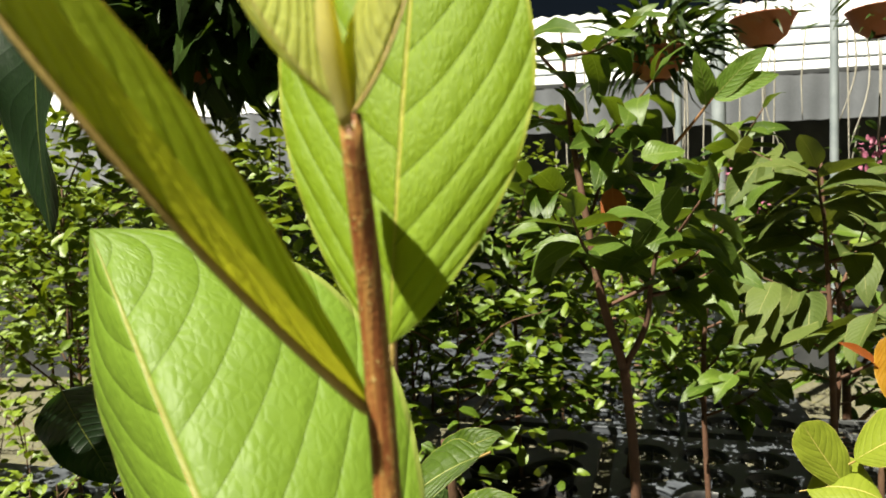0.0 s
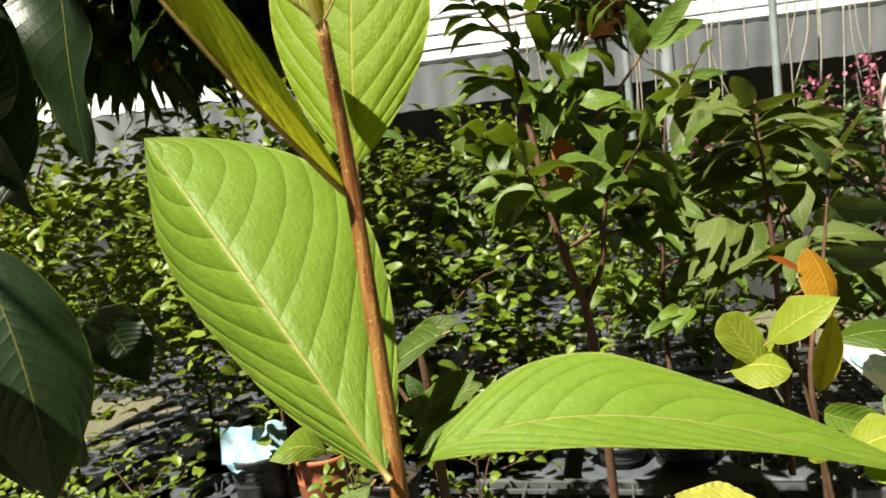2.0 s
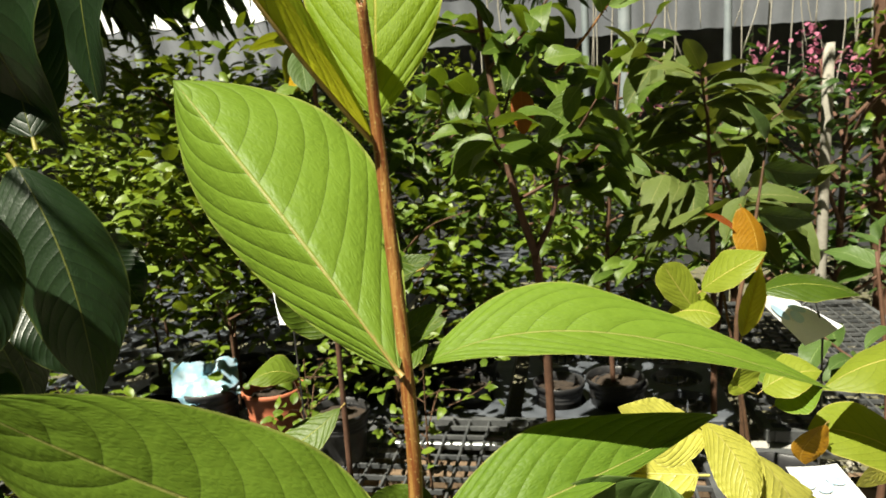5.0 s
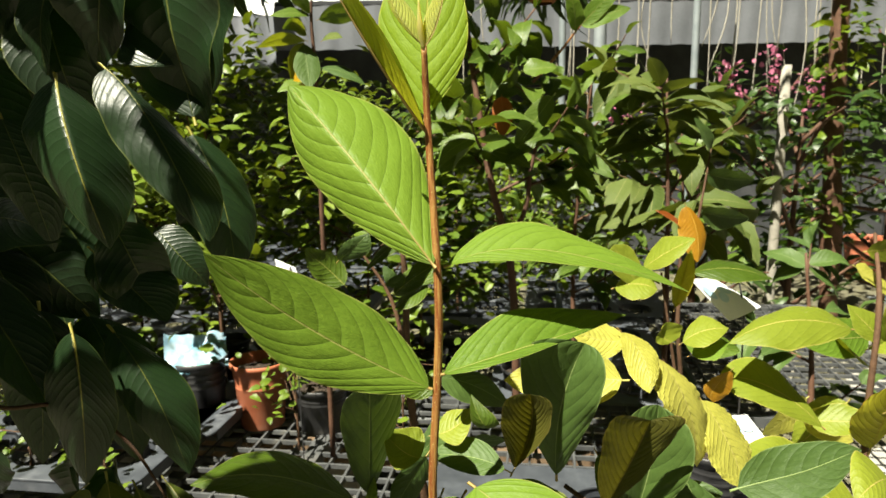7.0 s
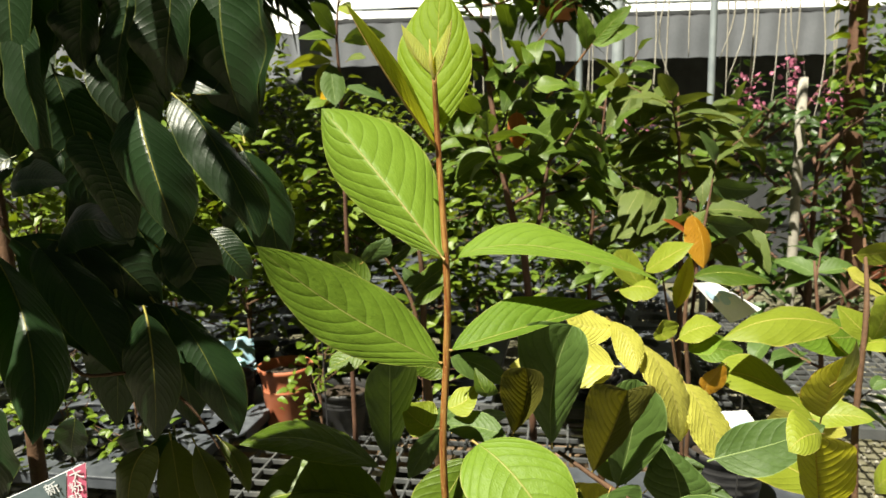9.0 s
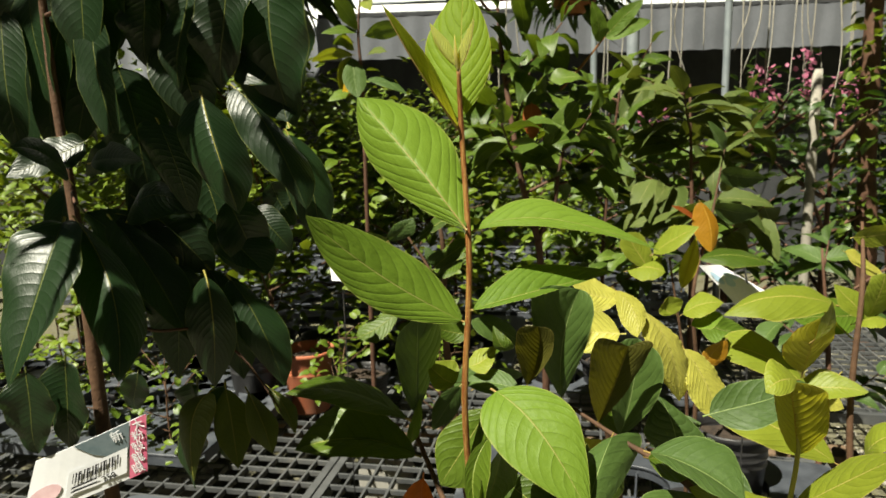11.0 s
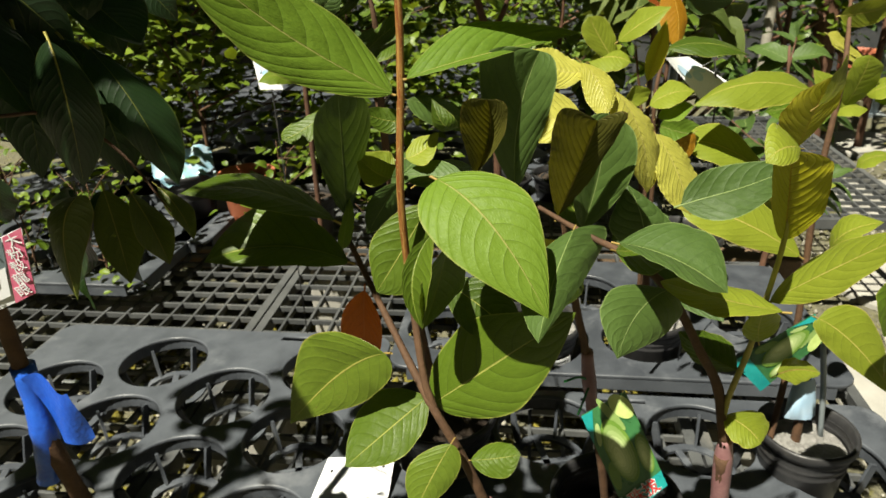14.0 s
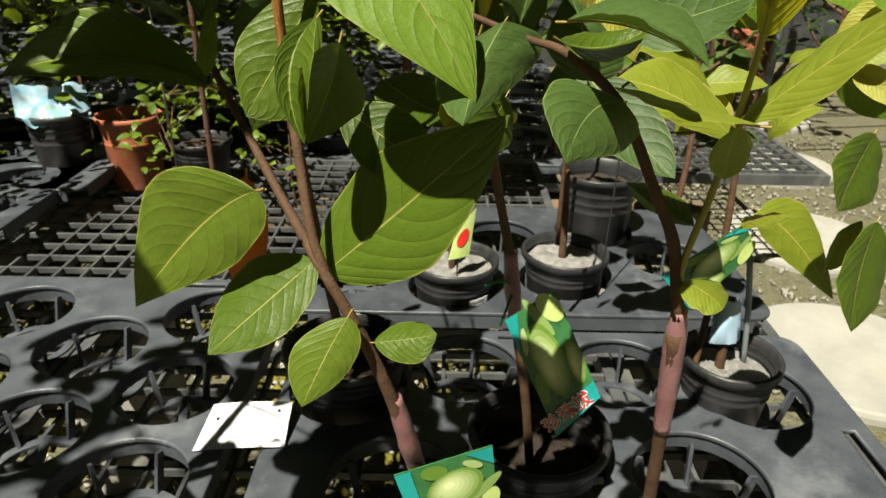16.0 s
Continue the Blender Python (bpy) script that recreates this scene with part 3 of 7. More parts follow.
def post(x, y, r, h, label="galvanised steel post of the greenhouse", material=None):
    ob = thing("steel_post", (x, y, 0), label, "post", "greenhouse posts")
    part("pole", tube("pole", [(0, 0, 0), (0, 0, h / 2), (0, 0, h)], [r, r, r], material or M_POST, 14, 2), ob, world_at=False)
    bm = bmesh.new()
    box_bm(bm, (r * 5, r * 5, 0.012), (0, 0, 0.006), 0, 0.002)
    part("base_plate", bm_mesh("base_plate", bm, M_POST), ob, world_at=False)


post(0.95, 3.2, 0.032, 2.6)
post(1.26, 2.75, 0.016, 2.5)
post(0.56, 2.3, 0.013, 2.4, "thin galvanised pipe standing behind the shrubs")
post(1.52, 2.45, 0.02, 1.35, "short pale concrete post among the shrubs", M_STRING)
post(-1.45, 3.3, 0.03, 2.4)
post(2.9, 3.6, 0.03, 2.4)

# -- bench, rails and trays --
BENCH = -10.8
EX, EY = Vector((math.cos(radians(BENCH)), math.sin(radians(BENCH)), 0)), Vector((-math.sin(radians(BENCH)), math.cos(radians(BENCH)), 0))


def bench_at(x, y, z=0.0):
    return EX * x + EY * y + Vector((0, 0, z))


def grating(x0, x1, y0, y1, z, cell=0.0495, bar=0.0058, deep=0.014):
    """A plastic bench grating: a rim and bars both ways, each bar a part."""
    ob = thing("bench_grating", bench_at((x0 + x1) / 2, (y0 + y1) / 2, z), "grey weathered plastic grating bench top", "bench grating", "bench gratings", turn=BENCH)
    w, d = x1 - x0, y1 - y0

    def bar_mesh(size):
        bm = bmesh.new()
        box_bm(bm, size, (0, 0, 0), 0, 0.0012)
        return bm_mesh("bar", bm, M_GRID)

    nx, ny = round(w / cell), round(d / cell)
    long_bar, cross_bar = bar_mesh((bar, d - 0.03, deep)), bar_mesh((w - 0.03, bar, deep * 0.86))
    for i in range(1, nx):
        part("bar", long_bar, ob, m=Matrix.Translation((-w / 2 + w * i / nx, 0, -deep / 2)), world_at=False)
    for j in range(1, ny):
        part("cross_bar", cross_bar, ob, m=Matrix.Translation((0, -d / 2 + d * j / ny, -deep / 2)), world_at=False)
    side, end = bar_mesh((0.018, d, 0.03)), bar_mesh((w - 0.036, 0.018, 0.03))
    for sx in (-1, 1):
        part("rim", side, ob, m=Matrix.Translation((sx * (w / 2 - 0.009), 0, -0.013)), world_at=False)
        part("rim", end, ob, m=Matrix.Translation((0, sx * (d / 2 - 0.009), -0.013)), world_at=False)


GZ = 0.385
grating(-1.30, -0.486, 0.05, 1.45, GZ)
grating(-2.10, -1.304, 0.05, 1.45, GZ)
grating(-0.482, 0.33, 0.05, 1.45, GZ)
grating(0.334, 0.62, 0.05, 1.12, GZ)


def rail(a, b, r=0.011, label="galvanised pipe rail of the bench"):
    ob = thing("bench_rail", a, label, "rail", "bench rails")
    part("pipe", tube("pipe", [a, Vector(a).lerp(Vector(b), 0.5), b], [r, r, r], M_RAIL, 10, 2), ob)


rail(bench_at(-1.35, 0.08, GZ - 0.045), bench_at(0.66, 0.08, GZ - 0.045))
rail(bench_at(-1.35, 0.60, GZ - 0.045), bench_at(0.66, 0.60, GZ - 0.045))
rail(bench_at(-1.35, 1.38, GZ - 0.045), bench_at(0.66, 1.38, GZ - 0.045))


def leg(x, y):
    ob = thing("concrete_block", bench_at(x, y, 0), "grey concrete block under the bench", "concrete block", "bench blocks", turn=BENCH)
    bm = bmesh.new()
    box_bm(bm, (0.12, 0.18, GZ - 0.057), (0, 0, (GZ - 0.057) / 2), 0, 0.006)
    part("block_body", bm_mesh("block_body", bm, M_SLAB), ob, world_at=False)


for x in (-1.2, -0.5, 0.5):
    for y in (0.1, 0.7, 1.38):
        leg(x, y)


def pocket(r, depth, z):
    """The open cup under one hole of a tray: hoop, struts and bottom ring."""
    bm = bmesh.new()
    for hoop, (rr, zz, h, t) in enumerate(((r + 0.004, -0.010, 0.020, 0.003), (r * 0.80, -depth, 0.005, 0.012))):
        n = 36
        rings = []
        for dr, dz in ((0, h / 2), (0, -h / 2), (-t, -h / 2), (-t, h / 2)):
            rings.append([bm.verts.new(((rr + dr) * math.cos(2 * math.pi * i / n), (rr + dr) * math.sin(2 * math.pi * i / n), zz + dz)) for i in range(n)])
        for k in range(4):
            for i in range(n):
                bm.faces.new((rings[k][i], rings[k][(i + 1) % n], rings[(k + 1) % 4][(i + 1) % n], rings[(k + 1) % 4][i]))
    for k in range(6):
        t = math.pi / 3 * k + 0.3
        a, b = Vector((math.cos(t) * (r - 0.002), math.sin(t) * (r - 0.002), -0.012)), Vector((math.cos(t) * r * 0.78, math.sin(t) * r * 0.78, -depth))
        mid = (a + b) / 2
        rot = (b - a).to_track_quat("Z", "X").to_matrix().to_4x4()
        bmesh.ops.create_cube(bm, size=1.0, matrix=Matrix.Translation(mid) @ rot @ Matrix.Diagonal((0.012, 0.004, (b - a).length, 1)))
    for k in range(2):
        t = math.pi / 2 * k + 0.3
        bmesh.ops.create_cube(bm, size=1.0, matrix=Matrix.Translation((0, 0, -depth)) @ Matrix.Rotation(t, 4, "Z") @ Matrix.Diagonal((r * 1.56, 0.010, 0.004, 1)))
    return bm_mesh("pocket", bm, M_TRAY)


POCKET = None


def tray(x0, x1, y0, y1, z, holes, r=0.0745, slots=(), label="black plastic carrying tray with round pot holes"):
    """A moulded plant tray: a plate with round holes and slots, a skirt, and a cup under each hole."""
    global POCKET
    ob = thing("plant_tray", bench_at((x0 + x1) / 2, (y0 + y1) / 2, z), label, "plant tray", "plant trays", turn=BENCH)
    cx, cy = (x0 + x1) / 2, (y0 + y1) / 2
    w, d, c = (x1 - x0) / 2, (y1 - y0) / 2, 0.03
    cu = bpy.data.curves.new("plate", "CURVE")
    cu.dimensions, cu.fill_mode, cu.extrude, cu.bevel_depth, cu.bevel_resolution, cu.resolution_u = "2D", "BOTH", 0.0012, 0.0022, 2, 8

    def loop(pts):
        sp = cu.splines.new("POLY")
        sp.points.add(len(pts) - 1)
        for p, q in zip(sp.points, pts):
            p.co = (q[0], q[1], 0, 1)
        sp.use_cyclic_u = True

    corner = []
    for sx, sy, a0 in ((1, 1, 0), (-1, 1, 90), (-1, -1, 180), (1, -1, 270)):
        for k in range(6):
            t = radians(a0 + 18 * k)
            corner.append((sx * (w - c) + c * math.cos(t), sy * (d - c) + c * math.sin(t)))
    loop(corner)
    for hx, hy in holes:
        loop([(hx - cx + r * math.cos(2 * math.pi * i / 44), hy - cy + r * math.sin(2 * math.pi * i / 44)) for i in range(44)])
    for sx, sy, sw, sd in slots:
        loop([(sx - cx + a * sw / 2, sy - cy + b * sd / 2) for a, b in ((-1, -1), (1, -1), (1, 1), (-1, 1))])
    tmp = bpy.data.objects.new("plate", cu)
    me = bpy.data.meshes.new_from_object(tmp)
    bpy.data.objects.remove(tmp)
    me.materials.clear()
    me.materials.append(M_TRAY)
    part("plate", me, ob, world_at=False)
    bm = bmesh.new()
    for sx, sy, bw, bd in ((0, d, 2 * w - 0.06, 0.004), (0, -d, 2 * w - 0.06, 0.004), (w, 0, 0.004, 2 * d - 0.06), (-w, 0, 0.004, 2 * d - 0.06)):
        box_bm(bm, (bw, bd, 0.022), (sx * 0.997, sy * 0.997, -0.014), 0, 0.001)
    part("skirt", bm_mesh("skirt", bm, M_TRAY), ob, world_at=False)
    if POCKET is None:
        POCKET = pocket(r, z - GZ - 0.004, z)
    for hx, hy in holes:
        part("pocket", POCKET, ob, m=Matrix.Translation((hx - cx, hy - cy, -0.0015)), world_at=False)
    return ob


TZ = 0.45
LEFT_HOLES = [(-0.262, 0.37), (-0.262, 0.202), (-0.262, 0.538), (-0.405, 0.286), (-0.405, 0.454), (-0.405, 0.118), (-0.55, 0.37), (-0.55, 0.538), (-0.55, 0.202), (-0.695, 0.454), (-0.695, 0.286), (-0.695, 0.62)]
LEFT_HOLES = [(x, y) for x, y in LEFT_HOLES if y < 0.6]
tray(-0.80, -0.170, 0.0, 0.64, TZ, LEFT_HOLES, slots=[(-0.32, 0.622, 0.10, 0.016)])
RIGHT_HOLES = [(0.102, 0.420), (0.311, 0.416), (0.178, 0.247), (0.024, 0.213), (0.350, 0.228), (0.465, 0.380), (-0.045, 0.375), (0.11, 0.075), (0.27, 0.085), (0.44, 0.10)]
tray(-0.125, 0.575, 0.0, 0.505, TZ, RIGHT_HOLES, slots=[(0.55, 0.26, 0.02, 0.10), (0.2, 0.49, 0.1, 0.012)])
BACK_HOLES = [(0.09, 0.640), (0.271, 0.668), (0.47, 0.745), (0.175, 0.83), (0.36, 0.86), (0.0, 0.83), (-0.075, 0.68)]
tray(-0.16, 0.575, 0.555, 0.965, TZ, BACK_HOLES)
tray(-1.15, -0.70, 1.02, 1.42, TZ, [(-1.06, 1.11), (-0.90, 1.11), (-0.98, 1.27), (-0.82, 1.27)])


def pot(at, r, h, material, label, soil=M_DARKSOIL, fill=0.85, ribs=3, category="flower pot", rim=0.004):
    """A nursery pot: tapered wall with ribs and a rolled rim, filled with soil. at is its base."""
    ob = thing("plant_pot", at, label, category, "plant pots")
    prof = [(r * 0.76, 0.0), (r * 0.78, 0.004)]
    for k in range(ribs):
        z = h * (0.62 + 0.09 * k)
        rr = r * (0.78 + 0.20 * z / h)
        prof += [(rr, z), (rr + 0.0018, z + 0.003), (rr + 0.0018, z + 0.006), (rr, z + 0.009)]
    prof += [(r * 0.98, h - 0.014), (r + rim, h - 0.012), (r + rim, h - 0.002), (r + rim * 0.4, h), (r - 0.002, h - 0.002), (r * 0.96, h - 0.02), (r * 0.75, 0.012)]
    n = 40
    v, f = [], []
    for rr, z in prof:
        for i in range(n):
            t = 2 * math.pi * i / n
            wob = 1 + 0.010 * math.sin(2 * t + at[0] * 40) + 0.006 * math.sin(5 * t)
            v.append((rr * wob * math.cos(t), rr * wob * math.sin(t), z))
    for k in range(len(prof) - 1):
        for i in range(n):
            f.append((k * n + i, k * n + (i + 1) % n, (k + 1) * n + (i + 1) % n, (k + 1) * n + i))
    f.append(tuple(range(n - 1, -1, -1)))
    part("wall", mesh_from("wall", v, f, material), ob, world_at=False)
    v, f, m = [], [], 9
    zs = h * fill
    rs = r * (0.76 + 0.2 * fill) * 0.985
    for k in range(m + 1):
        for i in range(n):
            t = 2 * math.pi * i / n
            q = rs * k / m
            x, y = q * math.cos(t), q * math.sin(t)
            v.append((x, y, zs + 0.006 * noise.noise((x * 60 + at[0] * 9, y * 60, at[1])) + 0.003 * noise.noise((x * 190, y * 190, 3)) - 0.004 * (k / m) ** 2))
    for k in range(m):
        for i in range(n):
            f.append((k * n + i, k * n + (i + 1) % n, (k + 1) * n + (i + 1) % n, (k + 1) * n + i))
    part("soil", mesh_from("soil", v, f, soil), ob, world_at=False)
    return ob


# -- the guava plants on the bench --
guava = thing("guava_sapling", (0.150, 0.08, 0.455), "young grafted guava sapling with large bright green leaves", "sapling")
STEM_TOP = [(0.000, 0.004, 1.030), (0.001, 0.004, 1.075), (-0.002, 0.010, 1.150), (-0.003, 0.005, 1.186)]
part("trunk", tube("trunk", [(0.09, 0.10, 0.46), (0.066, 0.02, 0.62), (0.048, -0.015, 0.717), (0.027, -0.02, 0.785), (0.006, -0.012, 0.829), (-0.018, 0.03, 0.865), (-0.045, 0.068, 0.915)], [0.0050, 0.0046, 0.0042, 0.0032, 0.0027, 0.0024, 0.0018], M_BARK, 9, 6, 0.12), guava, "brown woody stem")
part("graft_tape", tube("graft_tape", [(0.066, 0.02, 0.62), (0.058, 0.004, 0.668), (0.049, -0.014, 0.712), (0.041, -0.019, 0.748)], [0.0046, 0.0054, 0.0057, 0.0058, 0.0055, 0.0040], M_TAPE, 10, 8, 0.10), guava, "pink plastic grafting tape")
part("lower_stem", tube("lower_stem", [(0.009, -0.014, 0.824), (0.003, -0.008, 0.848), (-0.002, 0.010, 0.905)], [0.0025, 0.0025, 0.0024], M_BARK, 10, 8, 0.08), guava, "brown lower stem")
part("stem", tube("stem", [(-0.002, 0.010, 0.900), (-0.004, 0.004, 0.965)] + STEM_TOP, [0.0024, 0.0023, 0.0022, 0.0021, 0.0018, 0.0014], M_STEM, 10, 8, 0.05), guava, "reddish green ribbed young stem")
part("bud", tube("bud", [(-0.003, 0.005, 1.184), (-0.0045, 0.003, 1.194), (-0.0050, 0.003, 1.206)], [0.0011, 0.0015, 0.0003], M_BUD, 8, 5), guava, "downy pale growing tip")
guava_two = thing("guava_sapling", (0.235, 0.02, 0.455), "grafted guava sapling forking above pink tape", "sapling")
part("trunk", tube("trunk", [(0.24, 0.02, 0.46), (0.225, 0.005, 0.60), (0.212, -0.01, 0.70), (0.200, -0.022, 0.775)], [0.0044, 0.0043, 0.0043, 0.0044], M_BARK, 9, 6, 0.12), guava_two, "brown woody stem")
part("graft_tape", tube("graft_tape", [(0.213, -0.009, 0.692), (0.209, -0.013, 0.725), (0.204, -0.018, 0.76), (0.200, -0.022, 0.790)], [0.0052, 0.0060, 0.0063, 0.0063, 0.0060, 0.0042], M_TAPE, 10, 8, 0.10), guava_two, "pink plastic grafting tape")
part("branch", tube("branch", [(0.200, -0.022, 0.785), (0.190, -0.020, 0.830), (0.174, -0.022, 0.860), (0.148, -0.022, 0.906), (0.121, -0.018, 0.929), (0.104, 0.000, 0.934), (0.072, 0.035, 0.946)], [0.0038, 0.0032, 0.0028, 0.0024, 0.0020, 0.0013], M_BARK, 8, 6, 0.1), guava_two, "brown side branch")
part("branch", tube("branch", [(0.200, -0.022, 0.785), (0.196, -0.022, 0.816), (0.203, -0.024, 0.859), (0.205, -0.028, 0.895), (0.208, -0.030, 0.938), (0.195, -0.045, 0.975)], [0.0021, 0.0020, 0.0019, 0.0017, 0.0015, 0.0011], M_TWIG, 8, 6, 0.08), guava_two, "green-brown young branch")
guava_three = thing("guava_sapling", (0.45, 0.30, 0.455), "pale green guava sapling in a tray pot", "sapling")
part("trunk", tube("trunk", [(0.45, 0.30, 0.46), (0.46, 0.31, 0.65), (0.455, 0.32, 0.82), (0.47, 0.34, 0.95), (0.50, 0.40, 1.02)], [0.0042, 0.004, 0.0036, 0.003, 0.0018], M_BARK, 8, 6, 0.1), guava_three, "grey-brown stem")
guava_rear = thing("guava_sapling", (-0.045, 0.375, 0.455), "small guava sapling behind with spreading leaves", "sapling")
part("trunk", tube("trunk", [(0.03, 0.375, 0.46), (0.0, 0.33, 0.70), (-0.02, 0.29, 0.90), (-0.02, 0.25, 1.02), (-0.025, 0.25, 1.06)], [0.006, 0.005, 0.004, 0.003, 0.0015], M_BARK, 8, 6, 0.1), guava_rear, "grey-brown stem")
part("branch", tube("branch", [(-0.02, 0.29, 0.92), (-0.035, 0.295, 0.99), (-0.065, 0.30, 1.04)], [0.0026, 0.002, 0.0012], M_BARK, 6, 5), guava_rear)
longan = thing("longan_sapling", (-0.31, 0.10, 0.455), "dark glossy longan sapling with long drooping leaves", "sapling")
part("trunk", tube("trunk", [(-0.245, 0.085, 0.46), (-0.275, 0.085, 0.60), (-0.298, 0.085, 0.72), (-0.306, 0.09, 0.84), (-0.307, 0.09, 0.97), (-0.308, 0.09, 1.08), (-0.312, 0.09, 1.20), (-0.305, 0.08, 1.34)], [0.0075, 0.0072, 0.0066, 0.0060, 0.0052, 0.0042, 0.0034, 0.002], M_BARK, 9, 6, 0.15), longan, "brown woody stem")
part("twig", tube("twig", [(-0.306, 0.09, 1.02), (-0.255, 0.05, 1.022), (-0.214, 0.0, 1.021), (-0.18, 0.0, 1.020), (-0.153, 0.0, 0.999), (-0.125, -0.02, 0.970)], [0.0018, 0.0014, 0.0012, 0.0011, 0.0009, 0.0004], M_BARK, 6, 6), longan, "thin brown twig")
for a, b in (((-0.308, 0.09, 1.10), (-0.255, 0.0, 1.098)), ((-0.308, 0.085, 1.24), (-0.13, 0.06, 1.27))):
    part("twig", tube("twig", [a, Vector(a).lerp(Vector(b), 0.5) + Vector((0, 0, 0.012)), b], [0.0016, 0.0013, 0.0008], M_DARKBARK, 6, 5), longan, "thin brown twig")
part("wrap", tube("wrap", [(-0.312, 0.085, 0.700), (-0.303, 0.088, 0.75), (-0.304, 0.09, 0.81)], [0.0085, 0.0105, 0.008], M_BLUETAPE, 12, 6, 0.15), longan, "blue plastic tape round the stem")
blade(guava, (-0.001, 0.000, 1.085), (-0.036, 0.026, 1.129), (-0.076, 0.062, 1.173), (-0.020, 0.016, -0.015), (0.024, 0.036, 0.015), M_YOUNG, peak=0.56, kb=0.75, kt=0.52, wave=0.5, stalk=0.002, quilt=0.55)
blade(guava, (0.006, 0.012, 1.082), (0.058, 0.016, 1.087), (0.131, 0.016, 1.063), (-0.000, 0.016, 0.011), (0.001, -0.008, -0.005), M_YOUNG, peak=0.45, kb=0.8, kt=0.95, wave=0.5, stalk=0.002, quilt=0.55)
blade(guava, (-0.005, 0.002, 1.022), (-0.057, -0.016, 1.059), (-0.096, -0.040, 1.101), (-0.011, -0.012, -0.013), (0.014, 0.020, 0.012), M_YOUNG, peak=0.46, kb=0.65, kt=0.66, wave=0.4, stalk=0.002, quilt=0.55)
blade(guava, (0.003, 0.000, 1.030), (0.046, 0.010, 1.039), (0.108, 0.046, 1.043), (0.001, 0.018, 0.015), (-0.004, -0.010, -0.002), M_YOUNG, peak=0.45, kb=0.7, kt=0.8, wave=0.4, stalk=0.002, quilt=0.55)
blade(guava, (0.016, -0.022, 0.981), (0.042, -0.050, 0.964), (0.067, -0.073, 0.922), (-0.025, -0.010, -0.011), (0.023, 0.010, 0.008), M_YOUNG, peak=0.40, kb=0.5, kt=0.72, wave=0.35, quilt=0.55)
blade(guava_two, (0.069, 0.045, 0.947), (0.067, 0.026, 0.997), (0.076, 0.012, 1.039), (-0.024, -0.006, 0.024), (0.014, -0.026, 0.014), M_BLUE, peak=0.62, kb=0.75, kt=0.6, wave=0.6)
blade(guava_two, (0.040, 0.012, 0.971), (0.049, 0.016, 0.991), (0.046, 0.004, 1.016), (-0.019, -0.020, 0.014), (0.007, -0.018, 0.011), M_UNDER, peak=0.62, kb=0.8, kt=0.45, wave=0.5)
blade(guava_two, (0.028, -0.004, 1.003), (0.021, -0.008, 1.007), (0.016, 0.000, 1.019), (0.006, -0.002, 0.004), (-0.004, 0.008, -0.004), M_GUAVA, peak=0.5, kb=0.7, kt=0.8, wave=0.3)
blade(guava_two, (0.094, 0.030, 0.934), (0.100, 0.012, 0.968), (0.105, -0.006, 1.004), (-0.025, -0.028, 0.024), (0.014, -0.018, 0.019), M_UNDER, peak=0.72, kb=0.8, kt=0.34, wave=0.4)
blade(guava_two, (0.110, 0.030, 0.923), (0.116, 0.022, 0.963), (0.117, 0.016, 1.002), (-0.018, -0.006, 0.020), (0.014, -0.024, 0.013), M_BLUE, peak=0.55, kb=0.6, kt=0.6, wave=0.5)
blade(guava_two, (0.120, 0.090, 1.018), (0.132, 0.082, 1.002), (0.132, 0.070, 0.985), (-0.010, -0.002, -0.008), (0.010, 0.004, 0.001), M_YELLOW, peak=0.5, kb=0.6, kt=0.7, wave=0.5, quilt=2.6)
blade(guava_two, (0.146, 0.100, 0.997), (0.164, 0.090, 0.967), (0.173, 0.090, 0.923), (-0.023, -0.014, 0.006), (0.019, 0.014, -0.011), M_YELLOW, peak=0.5, kb=0.6, kt=0.6, wave=0.8, quilt=2.6)
blade(guava_two, (0.183, 0.110, 0.961), (0.197, 0.100, 0.936), (0.209, 0.092, 0.903), (-0.017, -0.010, -0.007), (0.018, 0.012, -0.002), M_YELLOW, peak=0.5, kb=0.6, kt=0.6, wave=0.8, quilt=2.6)
blade(guava_two, (0.126, 0.095, 1.012), (0.103, 0.090, 1.014), (0.083, 0.090, 1.028), (-0.003, -0.010, -0.010), (-0.001, 0.010, 0.012), M_YELLOW, peak=0.5, kb=0.8, kt=0.8, wave=0.6, quilt=2.6)
blade(guava_two, (0.111, -0.040, 0.946), (0.132, -0.062, 0.946), (0.154, -0.079, 0.934), (-0.013, -0.023, 0.006), (0.016, 0.022, 0.009), M_BLUE, peak=0.6, kb=0.75, kt=0.5, wave=0.4)
blade(guava_two, (0.113, -0.030, 0.937), (0.138, -0.020, 0.932), (0.159, -0.020, 0.941), (-0.010, -0.030, -0.001), (-0.000, 0.010, 0.005), M_GUAVA, peak=0.5, kb=0.7, kt=0.7, wave=0.4)
blade(guava_two, (0.145, -0.030, 0.910), (0.119, -0.056, 0.912), (0.102, -0.078, 0.899), (-0.022, -0.004, 0.012), (0.025, 0.012, -0.020), M_BLUE, peak=0.42, kb=0.5, kt=0.7, wave=0.4)
blade(guava_two, (0.153, 0.030, 0.906), (0.149, 0.034, 0.930), (0.141, 0.040, 0.949), (-0.022, -0.004, -0.003), (0.024, 0.002, -0.010), M_BLUE, peak=0.45, kb=0.6, kt=0.8, wave=0.4)
blade(guava_three, (0.435, 0.330, 0.934), (0.355, 0.310, 0.951), (0.292, 0.300, 0.933), (0.017, 0.030, 0.005), (-0.004, -0.025, -0.020), M_LIME, peak=0.5, kb=0.6, kt=0.75, wave=0.9)
